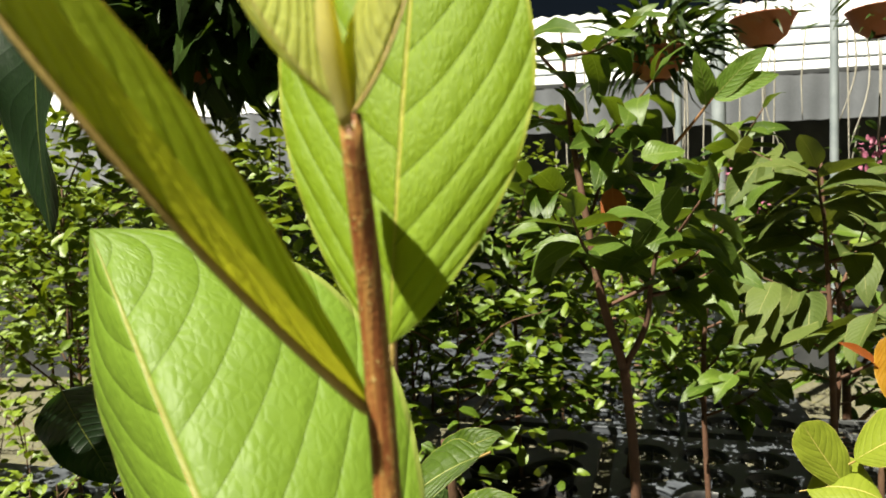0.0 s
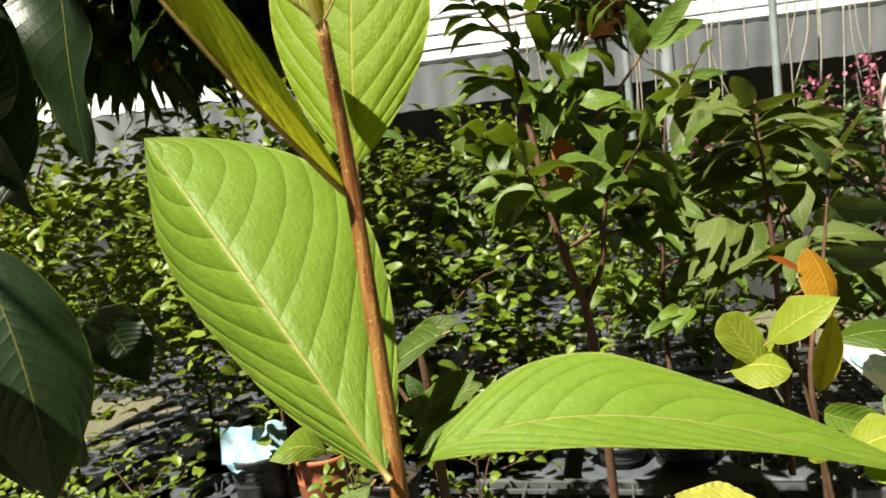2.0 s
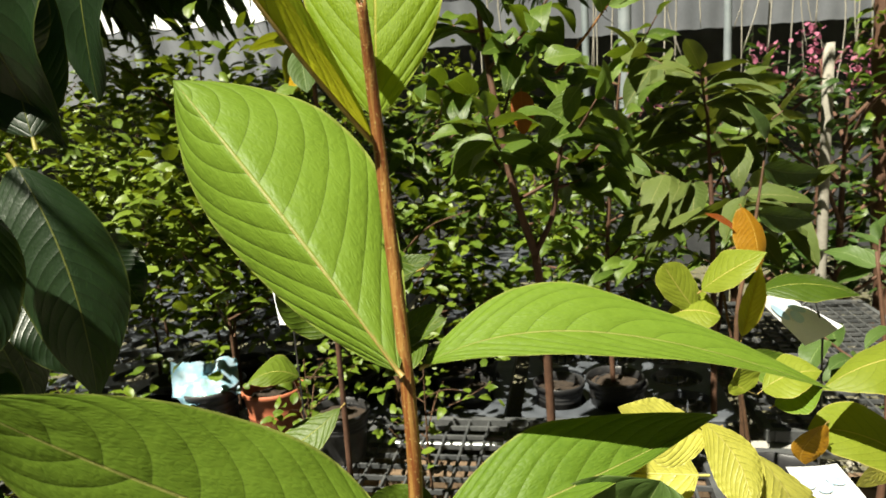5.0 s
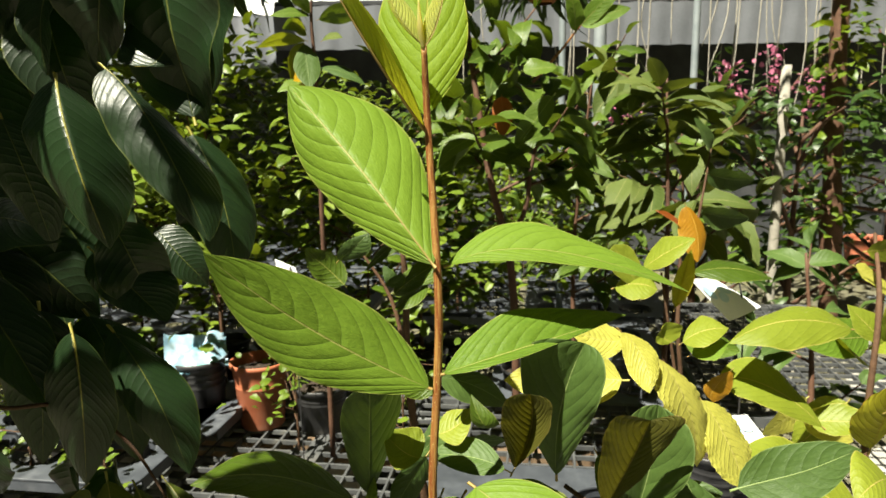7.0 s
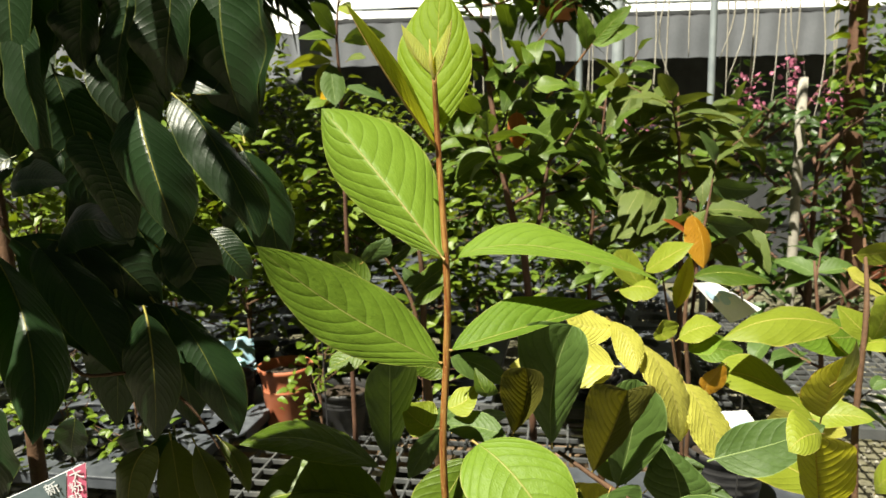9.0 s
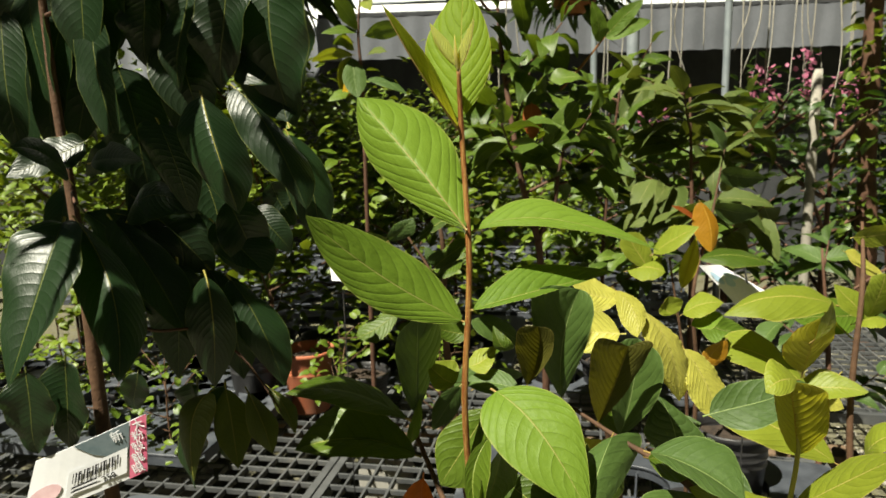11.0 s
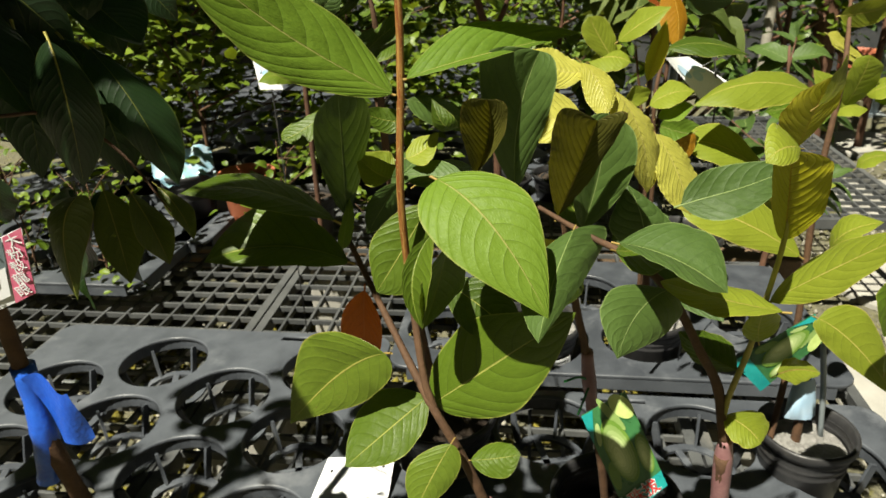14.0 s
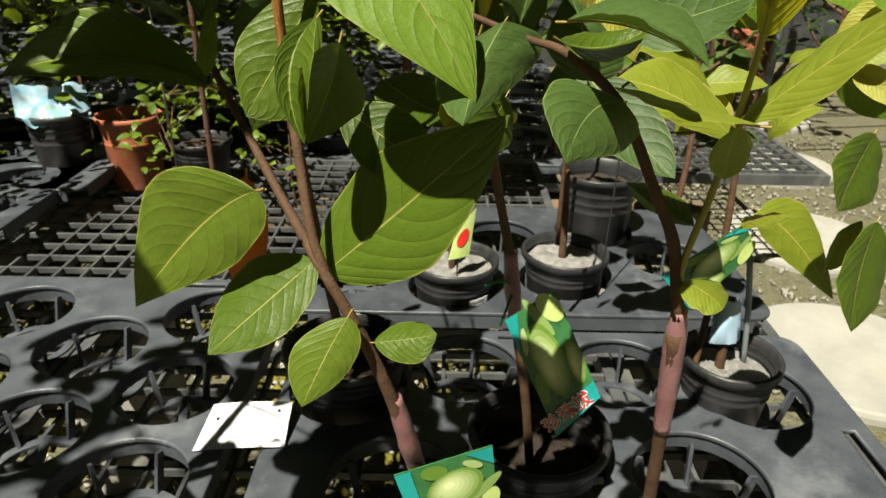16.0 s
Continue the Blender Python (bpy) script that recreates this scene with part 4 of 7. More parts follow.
blade(guava_three, (0.401, 0.310, 0.837), (0.348, 0.318, 0.878), (0.296, 0.324, 0.889), (0.005, 0.022, 0.018), (-0.017, -0.018, -0.012), M_LIME, peak=0.55, kb=0.7, kt=0.5, wave=0.6)
blade(guava_three, (0.356, 0.176, 0.819), (0.294, 0.180, 0.857), (0.241, 0.184, 0.872), (0.018, 0.025, 0.018), (-0.017, -0.015, -0.012), M_LIME, peak=0.55, kb=0.7, kt=0.5, wave=0.6)
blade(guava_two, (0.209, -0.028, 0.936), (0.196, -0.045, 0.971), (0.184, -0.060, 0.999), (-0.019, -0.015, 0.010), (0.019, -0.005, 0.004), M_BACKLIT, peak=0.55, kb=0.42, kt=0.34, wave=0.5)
blade(guava_two, (0.188, -0.060, 1.000), (0.172, -0.072, 1.004), (0.163, -0.076, 0.999), (-0.001, 0.012, 0.008), (0.001, -0.006, -0.006), M_LIME, peak=0.45, kb=0.7, kt=0.7, wave=0.5)
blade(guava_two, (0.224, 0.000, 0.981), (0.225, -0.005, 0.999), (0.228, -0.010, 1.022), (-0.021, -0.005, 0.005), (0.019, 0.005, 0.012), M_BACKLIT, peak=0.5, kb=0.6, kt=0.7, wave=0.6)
blade(guava_two, (0.225, -0.010, 1.007), (0.229, -0.016, 1.019), (0.228, -0.020, 1.036), (-0.009, -0.008, 0.006), (0.010, 0.010, -0.003), M_LIME, peak=0.5, kb=0.7, kt=0.9, wave=0.4)
blade(guava_two, (0.208, -0.028, 0.897), (0.226, -0.050, 0.928), (0.242, -0.080, 0.963), (0.008, 0.020, 0.002), (-0.001, -0.012, -0.008), M_LIME, peak=0.5, kb=0.75, kt=0.7, wave=0.6)
blade(guava_two, (0.204, -0.048, 0.902), (0.171, -0.040, 0.908), (0.139, -0.032, 0.917), (0.015, 0.025, -0.005), (-0.014, -0.020, 0.003), M_LIME, peak=0.55, kb=0.75, kt=0.5, wave=0.6)
blade(guava_two, (0.206, -0.028, 0.869), (0.200, -0.035, 0.885), (0.199, -0.040, 0.900), (-0.010, 0.000, -0.001), (0.016, 0.005, -0.002), M_LIME, peak=0.5, kb=0.6, kt=0.6, wave=0.4)
blade(guava, (-0.048, 0.045, 0.934), (-0.091, 0.028, 0.963), (-0.130, 0.011, 0.969), (-0.002, 0.027, 0.001), (0.006, -0.018, -0.006), M_GUAVA, peak=0.5, kb=0.75, kt=0.7, wave=0.4)
blade(guava, (-0.042, 0.041, 0.906), (-0.087, 0.040, 0.920), (-0.133, 0.037, 0.913), (-0.004, 0.025, 0.019), (0.002, -0.020, -0.005), M_GUAVA, peak=0.5, kb=0.55, kt=0.6, wave=0.4)
blade(guava, (-0.042, 0.060, 0.931), (-0.038, 0.035, 0.981), (-0.035, 0.015, 1.021), (-0.015, -0.005, 0.005), (0.017, 0.010, 0.011), M_BLUE, peak=0.6, kb=0.6, kt=0.5, wave=0.7)
blade(guava, (0.012, -0.010, 0.944), (-0.000, -0.026, 0.924), (0.004, -0.035, 0.897), (-0.006, -0.004, 0.004), (0.010, -0.019, 0.013), M_GUAVA, peak=0.5, kb=0.7, kt=0.6, wave=0.4)
blade(guava, (0.022, 0.000, 0.932), (0.015, -0.010, 0.913), (0.005, -0.034, 0.897), (-0.011, -0.034, 0.015), (0.016, 0.020, -0.012), M_GUAVA, peak=0.5, kb=0.8, kt=0.7, wave=0.4)
blade(guava, (-0.019, -0.018, 0.871), (-0.050, 0.000, 0.846), (-0.090, 0.015, 0.797), (-0.023, 0.012, 0.019), (0.017, -0.010, -0.015), M_OLD, peak=0.5, kb=0.55, kt=0.9, wave=0.6)
blade(guava, (0.004, -0.010, 0.830), (-0.021, -0.015, 0.811), (-0.051, -0.020, 0.787), (-0.014, 0.025, 0.006), (0.011, -0.015, -0.007), M_GUAVA, peak=0.5, kb=0.6, kt=0.6, wave=0.4)
blade(guava, (0.009, 0.000, 0.818), (0.047, -0.020, 0.860), (0.087, -0.050, 0.911), (-0.013, 0.025, 0.017), (0.017, -0.020, -0.016), M_GUAVA, peak=0.45, kb=0.5, kt=0.8, wave=0.4)
blade(guava, (0.018, -0.028, 0.807), (0.006, -0.034, 0.789), (-0.007, -0.040, 0.765), (-0.016, 0.006, 0.001), (0.014, -0.001, -0.004), M_OLD, peak=0.5, kb=0.6, kt=0.6, wave=0.4)
blade(guava, (0.031, -0.022, 0.787), (0.047, -0.022, 0.787), (0.064, -0.020, 0.787), (0.002, 0.012, 0.003), (0.001, -0.008, -0.010), M_GUAVA, peak=0.55, kb=0.6, kt=0.5, wave=0.4)
blade(guava_two, (0.094, -0.010, 0.942), (0.074, -0.050, 0.931), (0.059, -0.088, 0.918), (-0.017, 0.010, -0.008), (0.041, 0.050, -0.008), M_BLUE, peak=0.42, kb=0.6, kt=0.75, wave=0.4)
blade(guava, (0.012, 0.020, 0.950), (-0.005, 0.015, 0.924), (-0.023, 0.012, 0.897), (-0.017, 0.005, 0.009), (0.012, -0.005, -0.022), M_GUAVA, peak=0.5, kb=0.6, kt=0.7, wave=0.4)
blade(guava, (-0.000, 0.060, 0.968), (0.012, 0.060, 0.973), (0.022, 0.060, 0.984), (-0.003, 0.010, 0.006), (0.004, -0.010, -0.005), M_LIME, peak=0.4, kb=0.6, kt=0.8, wave=0.4)
blade(guava, (-0.010, 0.050, 0.959), (-0.020, 0.050, 0.963), (-0.032, 0.050, 0.977), (-0.007, -0.010, -0.004), (0.008, 0.010, 0.011), M_LIME, peak=0.4, kb=0.6, kt=0.8, wave=0.4)
blade(guava, (0.003, 0.050, 1.008), (0.023, 0.060, 0.998), (0.046, 0.070, 0.979), (-0.005, -0.010, -0.007), (0.007, 0.010, 0.003), M_BLUE, peak=0.45, kb=0.6, kt=0.8, wave=0.4)
blade(guava, (0.038, 0.040, 0.955), (0.019, 0.050, 0.958), (-0.005, 0.060, 0.955), (-0.003, -0.010, -0.005), (0.001, 0.010, 0.008), M_BLUE, peak=0.5, kb=0.6, kt=0.7, wave=0.4)
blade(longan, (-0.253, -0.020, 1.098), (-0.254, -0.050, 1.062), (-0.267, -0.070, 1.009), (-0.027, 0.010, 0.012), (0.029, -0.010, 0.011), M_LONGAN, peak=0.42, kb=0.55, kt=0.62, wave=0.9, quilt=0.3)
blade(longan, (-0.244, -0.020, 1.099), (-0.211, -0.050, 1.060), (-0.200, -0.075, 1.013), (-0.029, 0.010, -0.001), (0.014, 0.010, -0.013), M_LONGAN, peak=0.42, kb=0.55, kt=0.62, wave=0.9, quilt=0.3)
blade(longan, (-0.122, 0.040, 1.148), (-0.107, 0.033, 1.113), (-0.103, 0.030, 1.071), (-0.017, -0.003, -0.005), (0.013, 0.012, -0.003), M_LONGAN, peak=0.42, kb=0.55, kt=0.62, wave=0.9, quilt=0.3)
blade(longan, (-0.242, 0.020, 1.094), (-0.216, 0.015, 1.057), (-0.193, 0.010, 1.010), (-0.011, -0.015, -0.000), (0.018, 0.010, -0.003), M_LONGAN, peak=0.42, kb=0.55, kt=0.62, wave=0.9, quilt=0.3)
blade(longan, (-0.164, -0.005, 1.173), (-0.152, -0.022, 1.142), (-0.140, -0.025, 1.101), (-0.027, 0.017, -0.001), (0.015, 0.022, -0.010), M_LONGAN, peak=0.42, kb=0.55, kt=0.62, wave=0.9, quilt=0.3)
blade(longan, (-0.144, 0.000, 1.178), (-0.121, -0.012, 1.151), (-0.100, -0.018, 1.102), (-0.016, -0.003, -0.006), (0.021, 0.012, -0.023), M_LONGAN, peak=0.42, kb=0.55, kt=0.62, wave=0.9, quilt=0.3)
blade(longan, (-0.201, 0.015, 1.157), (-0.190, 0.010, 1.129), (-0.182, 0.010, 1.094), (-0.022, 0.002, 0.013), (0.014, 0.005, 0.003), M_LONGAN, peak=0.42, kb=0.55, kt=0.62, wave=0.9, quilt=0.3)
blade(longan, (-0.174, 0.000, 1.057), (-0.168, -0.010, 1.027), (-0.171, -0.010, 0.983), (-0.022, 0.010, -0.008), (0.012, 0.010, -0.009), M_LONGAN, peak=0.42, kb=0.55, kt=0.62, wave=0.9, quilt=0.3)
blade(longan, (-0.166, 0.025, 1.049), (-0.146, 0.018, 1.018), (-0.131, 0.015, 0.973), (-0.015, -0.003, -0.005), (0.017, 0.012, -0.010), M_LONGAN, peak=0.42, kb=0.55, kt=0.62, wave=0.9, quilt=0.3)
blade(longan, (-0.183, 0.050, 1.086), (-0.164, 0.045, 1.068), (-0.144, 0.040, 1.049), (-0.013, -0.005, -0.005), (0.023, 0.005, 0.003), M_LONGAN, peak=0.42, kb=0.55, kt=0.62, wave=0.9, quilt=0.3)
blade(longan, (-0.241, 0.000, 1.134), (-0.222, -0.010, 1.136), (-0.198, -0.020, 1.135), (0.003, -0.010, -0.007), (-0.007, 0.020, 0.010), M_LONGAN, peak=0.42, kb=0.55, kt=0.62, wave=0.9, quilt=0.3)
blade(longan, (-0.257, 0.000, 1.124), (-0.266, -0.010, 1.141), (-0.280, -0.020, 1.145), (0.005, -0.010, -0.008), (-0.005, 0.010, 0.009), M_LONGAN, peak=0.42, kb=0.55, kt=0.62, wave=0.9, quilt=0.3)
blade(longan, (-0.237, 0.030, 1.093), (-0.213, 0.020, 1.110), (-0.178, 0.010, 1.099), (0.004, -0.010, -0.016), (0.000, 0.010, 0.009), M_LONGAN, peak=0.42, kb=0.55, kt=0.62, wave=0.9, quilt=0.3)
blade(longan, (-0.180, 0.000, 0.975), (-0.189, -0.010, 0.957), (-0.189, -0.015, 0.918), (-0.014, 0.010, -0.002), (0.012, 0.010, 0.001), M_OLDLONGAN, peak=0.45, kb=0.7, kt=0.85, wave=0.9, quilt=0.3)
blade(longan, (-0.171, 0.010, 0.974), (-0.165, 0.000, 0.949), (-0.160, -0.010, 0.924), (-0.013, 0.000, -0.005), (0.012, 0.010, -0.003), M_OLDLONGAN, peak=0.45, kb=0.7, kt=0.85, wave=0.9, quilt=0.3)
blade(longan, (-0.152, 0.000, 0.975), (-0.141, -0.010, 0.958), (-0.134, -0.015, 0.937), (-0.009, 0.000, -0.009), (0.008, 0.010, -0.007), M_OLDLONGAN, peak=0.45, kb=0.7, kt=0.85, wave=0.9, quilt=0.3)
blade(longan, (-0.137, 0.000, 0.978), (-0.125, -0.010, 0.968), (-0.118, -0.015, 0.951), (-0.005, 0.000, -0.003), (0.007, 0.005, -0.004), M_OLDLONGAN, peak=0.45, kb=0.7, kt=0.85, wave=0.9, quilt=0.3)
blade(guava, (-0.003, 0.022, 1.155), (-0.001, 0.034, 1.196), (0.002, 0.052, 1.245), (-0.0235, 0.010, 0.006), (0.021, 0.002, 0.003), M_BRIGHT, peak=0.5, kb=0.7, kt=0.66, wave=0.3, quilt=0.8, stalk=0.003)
blade(guava, (-0.0040, 0.0110, 1.1495), (-0.0282, -0.0089, 1.1866), (-0.0482, -0.0156, 1.2231), (0.0055, -0.0045, 0.0036), (0.0068, 0.0040, 0.0045), M_RED, peak=0.5, kb=0.7, kt=0.75, wave=0.15, quilt=0.7, stalk=0.003, label="folded young leaf with red-brown veins")
blade(guava_rear, (-0.004, 0.210, 1.067), (-0.027, 0.200, 1.058), (-0.050, 0.190, 1.040), (-0.005, -0.010, -0.008), (0.002, 0.020, 0.008), M_GUAVA, peak=0.5, kb=0.7, kt=0.8, nu=32, nv=12)
blade(guava_rear, (-0.077, 0.260, 1.035), (-0.061, 0.250, 1.049), (-0.050, 0.250, 1.060), (-0.010, 0.000, 0.003), (0.010, 0.000, -0.006), M_BLUE, peak=0.5, kb=0.6, kt=0.7, nu=32, nv=12)
blade(guava_rear, (-0.071, 0.280, 0.953), (-0.095, 0.270, 0.937), (-0.116, 0.260, 0.930), (-0.009, 0.010, 0.006), (0.009, -0.010, -0.008), M_GUAVA, peak=0.6, kb=0.8, kt=0.5, nu=32, nv=12)
blade(guava_rear, (-0.098, 0.280, 0.979), (-0.113, 0.270, 0.988), (-0.130, 0.260, 0.984), (-0.002, 0.020, 0.005), (-0.002, -0.010, -0.007), M_OLD, peak=0.5, kb=0.7, kt=0.8, nu=32, nv=12)
blade(guava_rear, (-0.001, 0.220, 1.021), (-0.015, 0.210, 1.015), (-0.028, 0.200, 1.006), (-0.005, 0.010, -0.001), (0.006, -0.010, -0.005), M_GUAVA, peak=0.5, kb=0.7, kt=0.7, nu=32, nv=12)
blade(guava_rear, (-0.036, 0.220, 1.021), (-0.027, 0.220, 1.023), (-0.021, 0.220, 1.031), (-0.003, 0.000, 0.005), (0.005, 0.000, -0.002), M_BLUE, peak=0.5, kb=0.7, kt=0.7, nu=32, nv=12)
blade(guava_two, (0.227, -0.020, 0.837), (0.233, -0.030, 0.848), (0.241, -0.040, 0.852), (0.016, 0.030, -0.012), (-0.010, -0.020, 0.006), M_LIME, peak=0.5, kb=0.7, kt=0.7, nu=32, nv=12)
blade(guava_two, (0.206, -0.010, 0.836), (0.191, 0.000, 0.841), (0.173, 0.010, 0.855), (-0.017, -0.020, 0.008), (0.017, 0.020, 0.002), M_GUAVA, peak=0.5, kb=0.7, kt=0.7, nu=32, nv=12)
blade(guava_two, (0.198, -0.020, 0.808), (0.208, -0.030, 0.805), (0.213, -0.040, 0.800), (-0.011, -0.010, -0.004), (0.024, 0.020, -0.009), M_LIME, peak=0.45, kb=0.6, kt=0.5, nu=32, nv=12)
blade(guava_three, (0.369, 0.150, 0.767), (0.406, 0.140, 0.739), (0.450, 0.130, 0.685), (-0.023, 0.000, -0.003), (0.020, 0.020, 0.019), M_LIME, peak=0.45, kb=0.6, kt=0.6, nu=32, nv=12)
blade(guava_three, (0.410, 0.100, 0.847), (0.383, 0.080, 0.826), (0.360, 0.060, 0.805), (-0.028, -0.010, 0.016), (0.034, 0.010, -0.022), M_GUAVA, peak=0.5, kb=0.6, kt=0.7, nu=32, nv=12)
blade(guava_three, (0.438, 0.100, 0.775), (0.416, 0.080, 0.742), (0.405, 0.060, 0.701), (-0.030, -0.010, 0.010), (0.038, 0.010, -0.022), M_GUAVA, peak=0.5, kb=0.6, kt=0.7, nu=32, nv=12)
blade(guava_three, (0.423, 0.120, 0.723), (0.420, 0.110, 0.756), (0.423, 0.100, 0.777), (-0.017, -0.010, 0.008), (0.007, -0.010, -0.006), M_LIME, peak=0.5, kb=0.6, kt=0.7, nu=32, nv=12)
blade(guava_three, (0.480, 0.340, 0.914), (0.485, 0.330, 0.949), (0.488, 0.330, 0.970), (-0.017, 0.000, 0.004), (0.027, 0.010, -0.007), M_LIME, peak=0.55, kb=0.5, kt=0.4, nu=32, nv=12)
blade(guava_three, (0.482, 0.340, 0.912), (0.461, 0.340, 0.932), (0.442, 0.350, 0.954), (-0.019, -0.010, -0.003), (0.018, 0.010, 0.007), M_LIME, peak=0.5, kb=0.7, kt=0.8, nu=32, nv=12)
blade(guava_three, (0.464, 0.340, 0.908), (0.480, 0.330, 0.916), (0.500, 0.330, 0.912), (0.016, 0.030, -0.005), (-0.008, -0.020, -0.006), M_LIME, peak=0.5, kb=0.7, kt=0.8, nu=32, nv=12)
blade(guava_three, (0.501, 0.340, 0.926), (0.513, 0.330, 0.936), (0.538, 0.330, 0.940), (0.016, 0.030, 0.002), (-0.009, -0.020, -0.008), M_LIME, peak=0.5, kb=0.7, kt=0.8, nu=32, nv=12)
blade(guava_three, (0.400, 0.200, 0.812), (0.408, 0.190, 0.835), (0.440, 0.190, 0.842), (0.013, 0.030, 0.002), (-0.007, -0.020, -0.002), M_LIME, peak=0.5, kb=0.7, kt=0.8, nu=32, nv=12)
blade(guava_three, (0.480, 0.300, 0.858), (0.495, 0.300, 0.868), (0.523, 0.300, 0.869), (0.010, 0.020, -0.000), (-0.010, -0.020, -0.003), M_LIME, peak=0.5, kb=0.7, kt=0.8, nu=32, nv=12)
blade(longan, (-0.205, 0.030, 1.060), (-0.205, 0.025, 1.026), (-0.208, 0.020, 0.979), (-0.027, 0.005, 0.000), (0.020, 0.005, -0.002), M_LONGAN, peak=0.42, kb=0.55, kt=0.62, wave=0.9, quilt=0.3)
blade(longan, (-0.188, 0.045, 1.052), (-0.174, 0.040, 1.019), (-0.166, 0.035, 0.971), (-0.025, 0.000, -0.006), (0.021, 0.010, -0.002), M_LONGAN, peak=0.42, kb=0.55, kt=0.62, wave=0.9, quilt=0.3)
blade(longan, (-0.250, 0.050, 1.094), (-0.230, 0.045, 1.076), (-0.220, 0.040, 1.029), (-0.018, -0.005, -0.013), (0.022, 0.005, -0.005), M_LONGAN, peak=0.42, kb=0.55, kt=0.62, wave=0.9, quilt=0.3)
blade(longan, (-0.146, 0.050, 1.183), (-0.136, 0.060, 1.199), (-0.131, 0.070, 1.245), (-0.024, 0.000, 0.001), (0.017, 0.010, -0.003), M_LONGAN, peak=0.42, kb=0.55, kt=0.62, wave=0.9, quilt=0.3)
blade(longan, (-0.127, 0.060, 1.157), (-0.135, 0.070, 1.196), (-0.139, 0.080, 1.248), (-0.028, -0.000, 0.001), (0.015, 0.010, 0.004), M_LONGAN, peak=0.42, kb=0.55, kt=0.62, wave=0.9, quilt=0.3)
blade(guava, (-0.0042, 0.0040, 1.1866), (-0.0140, 0.0050, 1.1995), (-0.0205, 0.0100, 1.2150), (-0.0022, 0.0020, 0.0004), (0.0054, 0.0010, 0.0030), M_BUD, peak=0.5, kb=0.7, kt=0.8, wave=0.15, quilt=2.6, stalk=0.002, label="downy unfolding leaf")
blade(guava, (-0.0022, 0.0040, 1.1865), (0.0040, 0.0050, 1.1985), (0.0078, 0.0100, 1.2180), (-0.0052, 0.0010, 0.0016), (-0.0064, 0.0055, 0.0010), M_BUD, peak=0.45, kb=0.7, kt=0.8, wave=0.15, quilt=1.6, stalk=0.002, label="downy unfolding leaf")
leaf(guava, (0.001, 0.100, 0.981), (-0.028, 0.090, 0.992), 0.019, 0, -0.12, M_GUAVA)
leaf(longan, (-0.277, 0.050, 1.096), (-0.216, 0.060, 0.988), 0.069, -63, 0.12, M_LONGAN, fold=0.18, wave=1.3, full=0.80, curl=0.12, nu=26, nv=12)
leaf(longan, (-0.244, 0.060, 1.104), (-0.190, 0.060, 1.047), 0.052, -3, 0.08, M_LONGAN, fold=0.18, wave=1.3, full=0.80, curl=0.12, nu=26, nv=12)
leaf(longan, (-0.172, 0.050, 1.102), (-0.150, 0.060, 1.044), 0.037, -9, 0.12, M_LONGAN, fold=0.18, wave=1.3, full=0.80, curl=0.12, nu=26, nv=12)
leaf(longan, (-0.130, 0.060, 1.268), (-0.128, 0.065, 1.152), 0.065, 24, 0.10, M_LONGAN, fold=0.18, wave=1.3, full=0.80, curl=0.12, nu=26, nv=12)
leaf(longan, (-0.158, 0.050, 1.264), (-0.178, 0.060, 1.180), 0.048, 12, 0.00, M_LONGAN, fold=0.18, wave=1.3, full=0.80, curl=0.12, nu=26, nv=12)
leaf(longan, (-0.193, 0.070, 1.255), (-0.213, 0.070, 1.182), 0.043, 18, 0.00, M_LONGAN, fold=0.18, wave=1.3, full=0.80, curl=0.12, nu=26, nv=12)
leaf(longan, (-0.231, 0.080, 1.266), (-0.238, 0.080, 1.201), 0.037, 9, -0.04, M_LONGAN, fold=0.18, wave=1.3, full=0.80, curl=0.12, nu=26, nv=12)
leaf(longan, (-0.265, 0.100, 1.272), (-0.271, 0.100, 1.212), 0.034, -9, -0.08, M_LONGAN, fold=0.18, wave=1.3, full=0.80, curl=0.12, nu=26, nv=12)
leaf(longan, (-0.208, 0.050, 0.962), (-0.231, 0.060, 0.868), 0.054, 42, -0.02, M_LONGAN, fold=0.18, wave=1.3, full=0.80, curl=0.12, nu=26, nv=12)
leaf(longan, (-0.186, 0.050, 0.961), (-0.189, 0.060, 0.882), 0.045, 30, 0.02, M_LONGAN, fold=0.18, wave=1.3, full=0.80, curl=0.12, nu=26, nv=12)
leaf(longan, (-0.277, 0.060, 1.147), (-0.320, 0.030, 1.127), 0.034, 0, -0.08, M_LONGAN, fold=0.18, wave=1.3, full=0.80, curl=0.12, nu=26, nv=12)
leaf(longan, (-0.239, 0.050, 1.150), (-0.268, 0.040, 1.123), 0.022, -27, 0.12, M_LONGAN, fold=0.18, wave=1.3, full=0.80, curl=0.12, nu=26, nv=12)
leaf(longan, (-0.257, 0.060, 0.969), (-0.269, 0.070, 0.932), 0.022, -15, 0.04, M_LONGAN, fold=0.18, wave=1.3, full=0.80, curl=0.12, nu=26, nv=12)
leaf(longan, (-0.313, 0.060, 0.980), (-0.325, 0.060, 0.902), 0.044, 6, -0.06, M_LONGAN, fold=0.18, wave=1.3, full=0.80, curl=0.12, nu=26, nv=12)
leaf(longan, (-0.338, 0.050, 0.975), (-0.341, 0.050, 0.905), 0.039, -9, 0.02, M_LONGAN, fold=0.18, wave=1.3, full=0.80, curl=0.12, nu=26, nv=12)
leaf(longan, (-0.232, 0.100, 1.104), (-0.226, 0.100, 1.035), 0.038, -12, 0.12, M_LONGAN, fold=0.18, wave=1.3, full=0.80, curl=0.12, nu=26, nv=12)
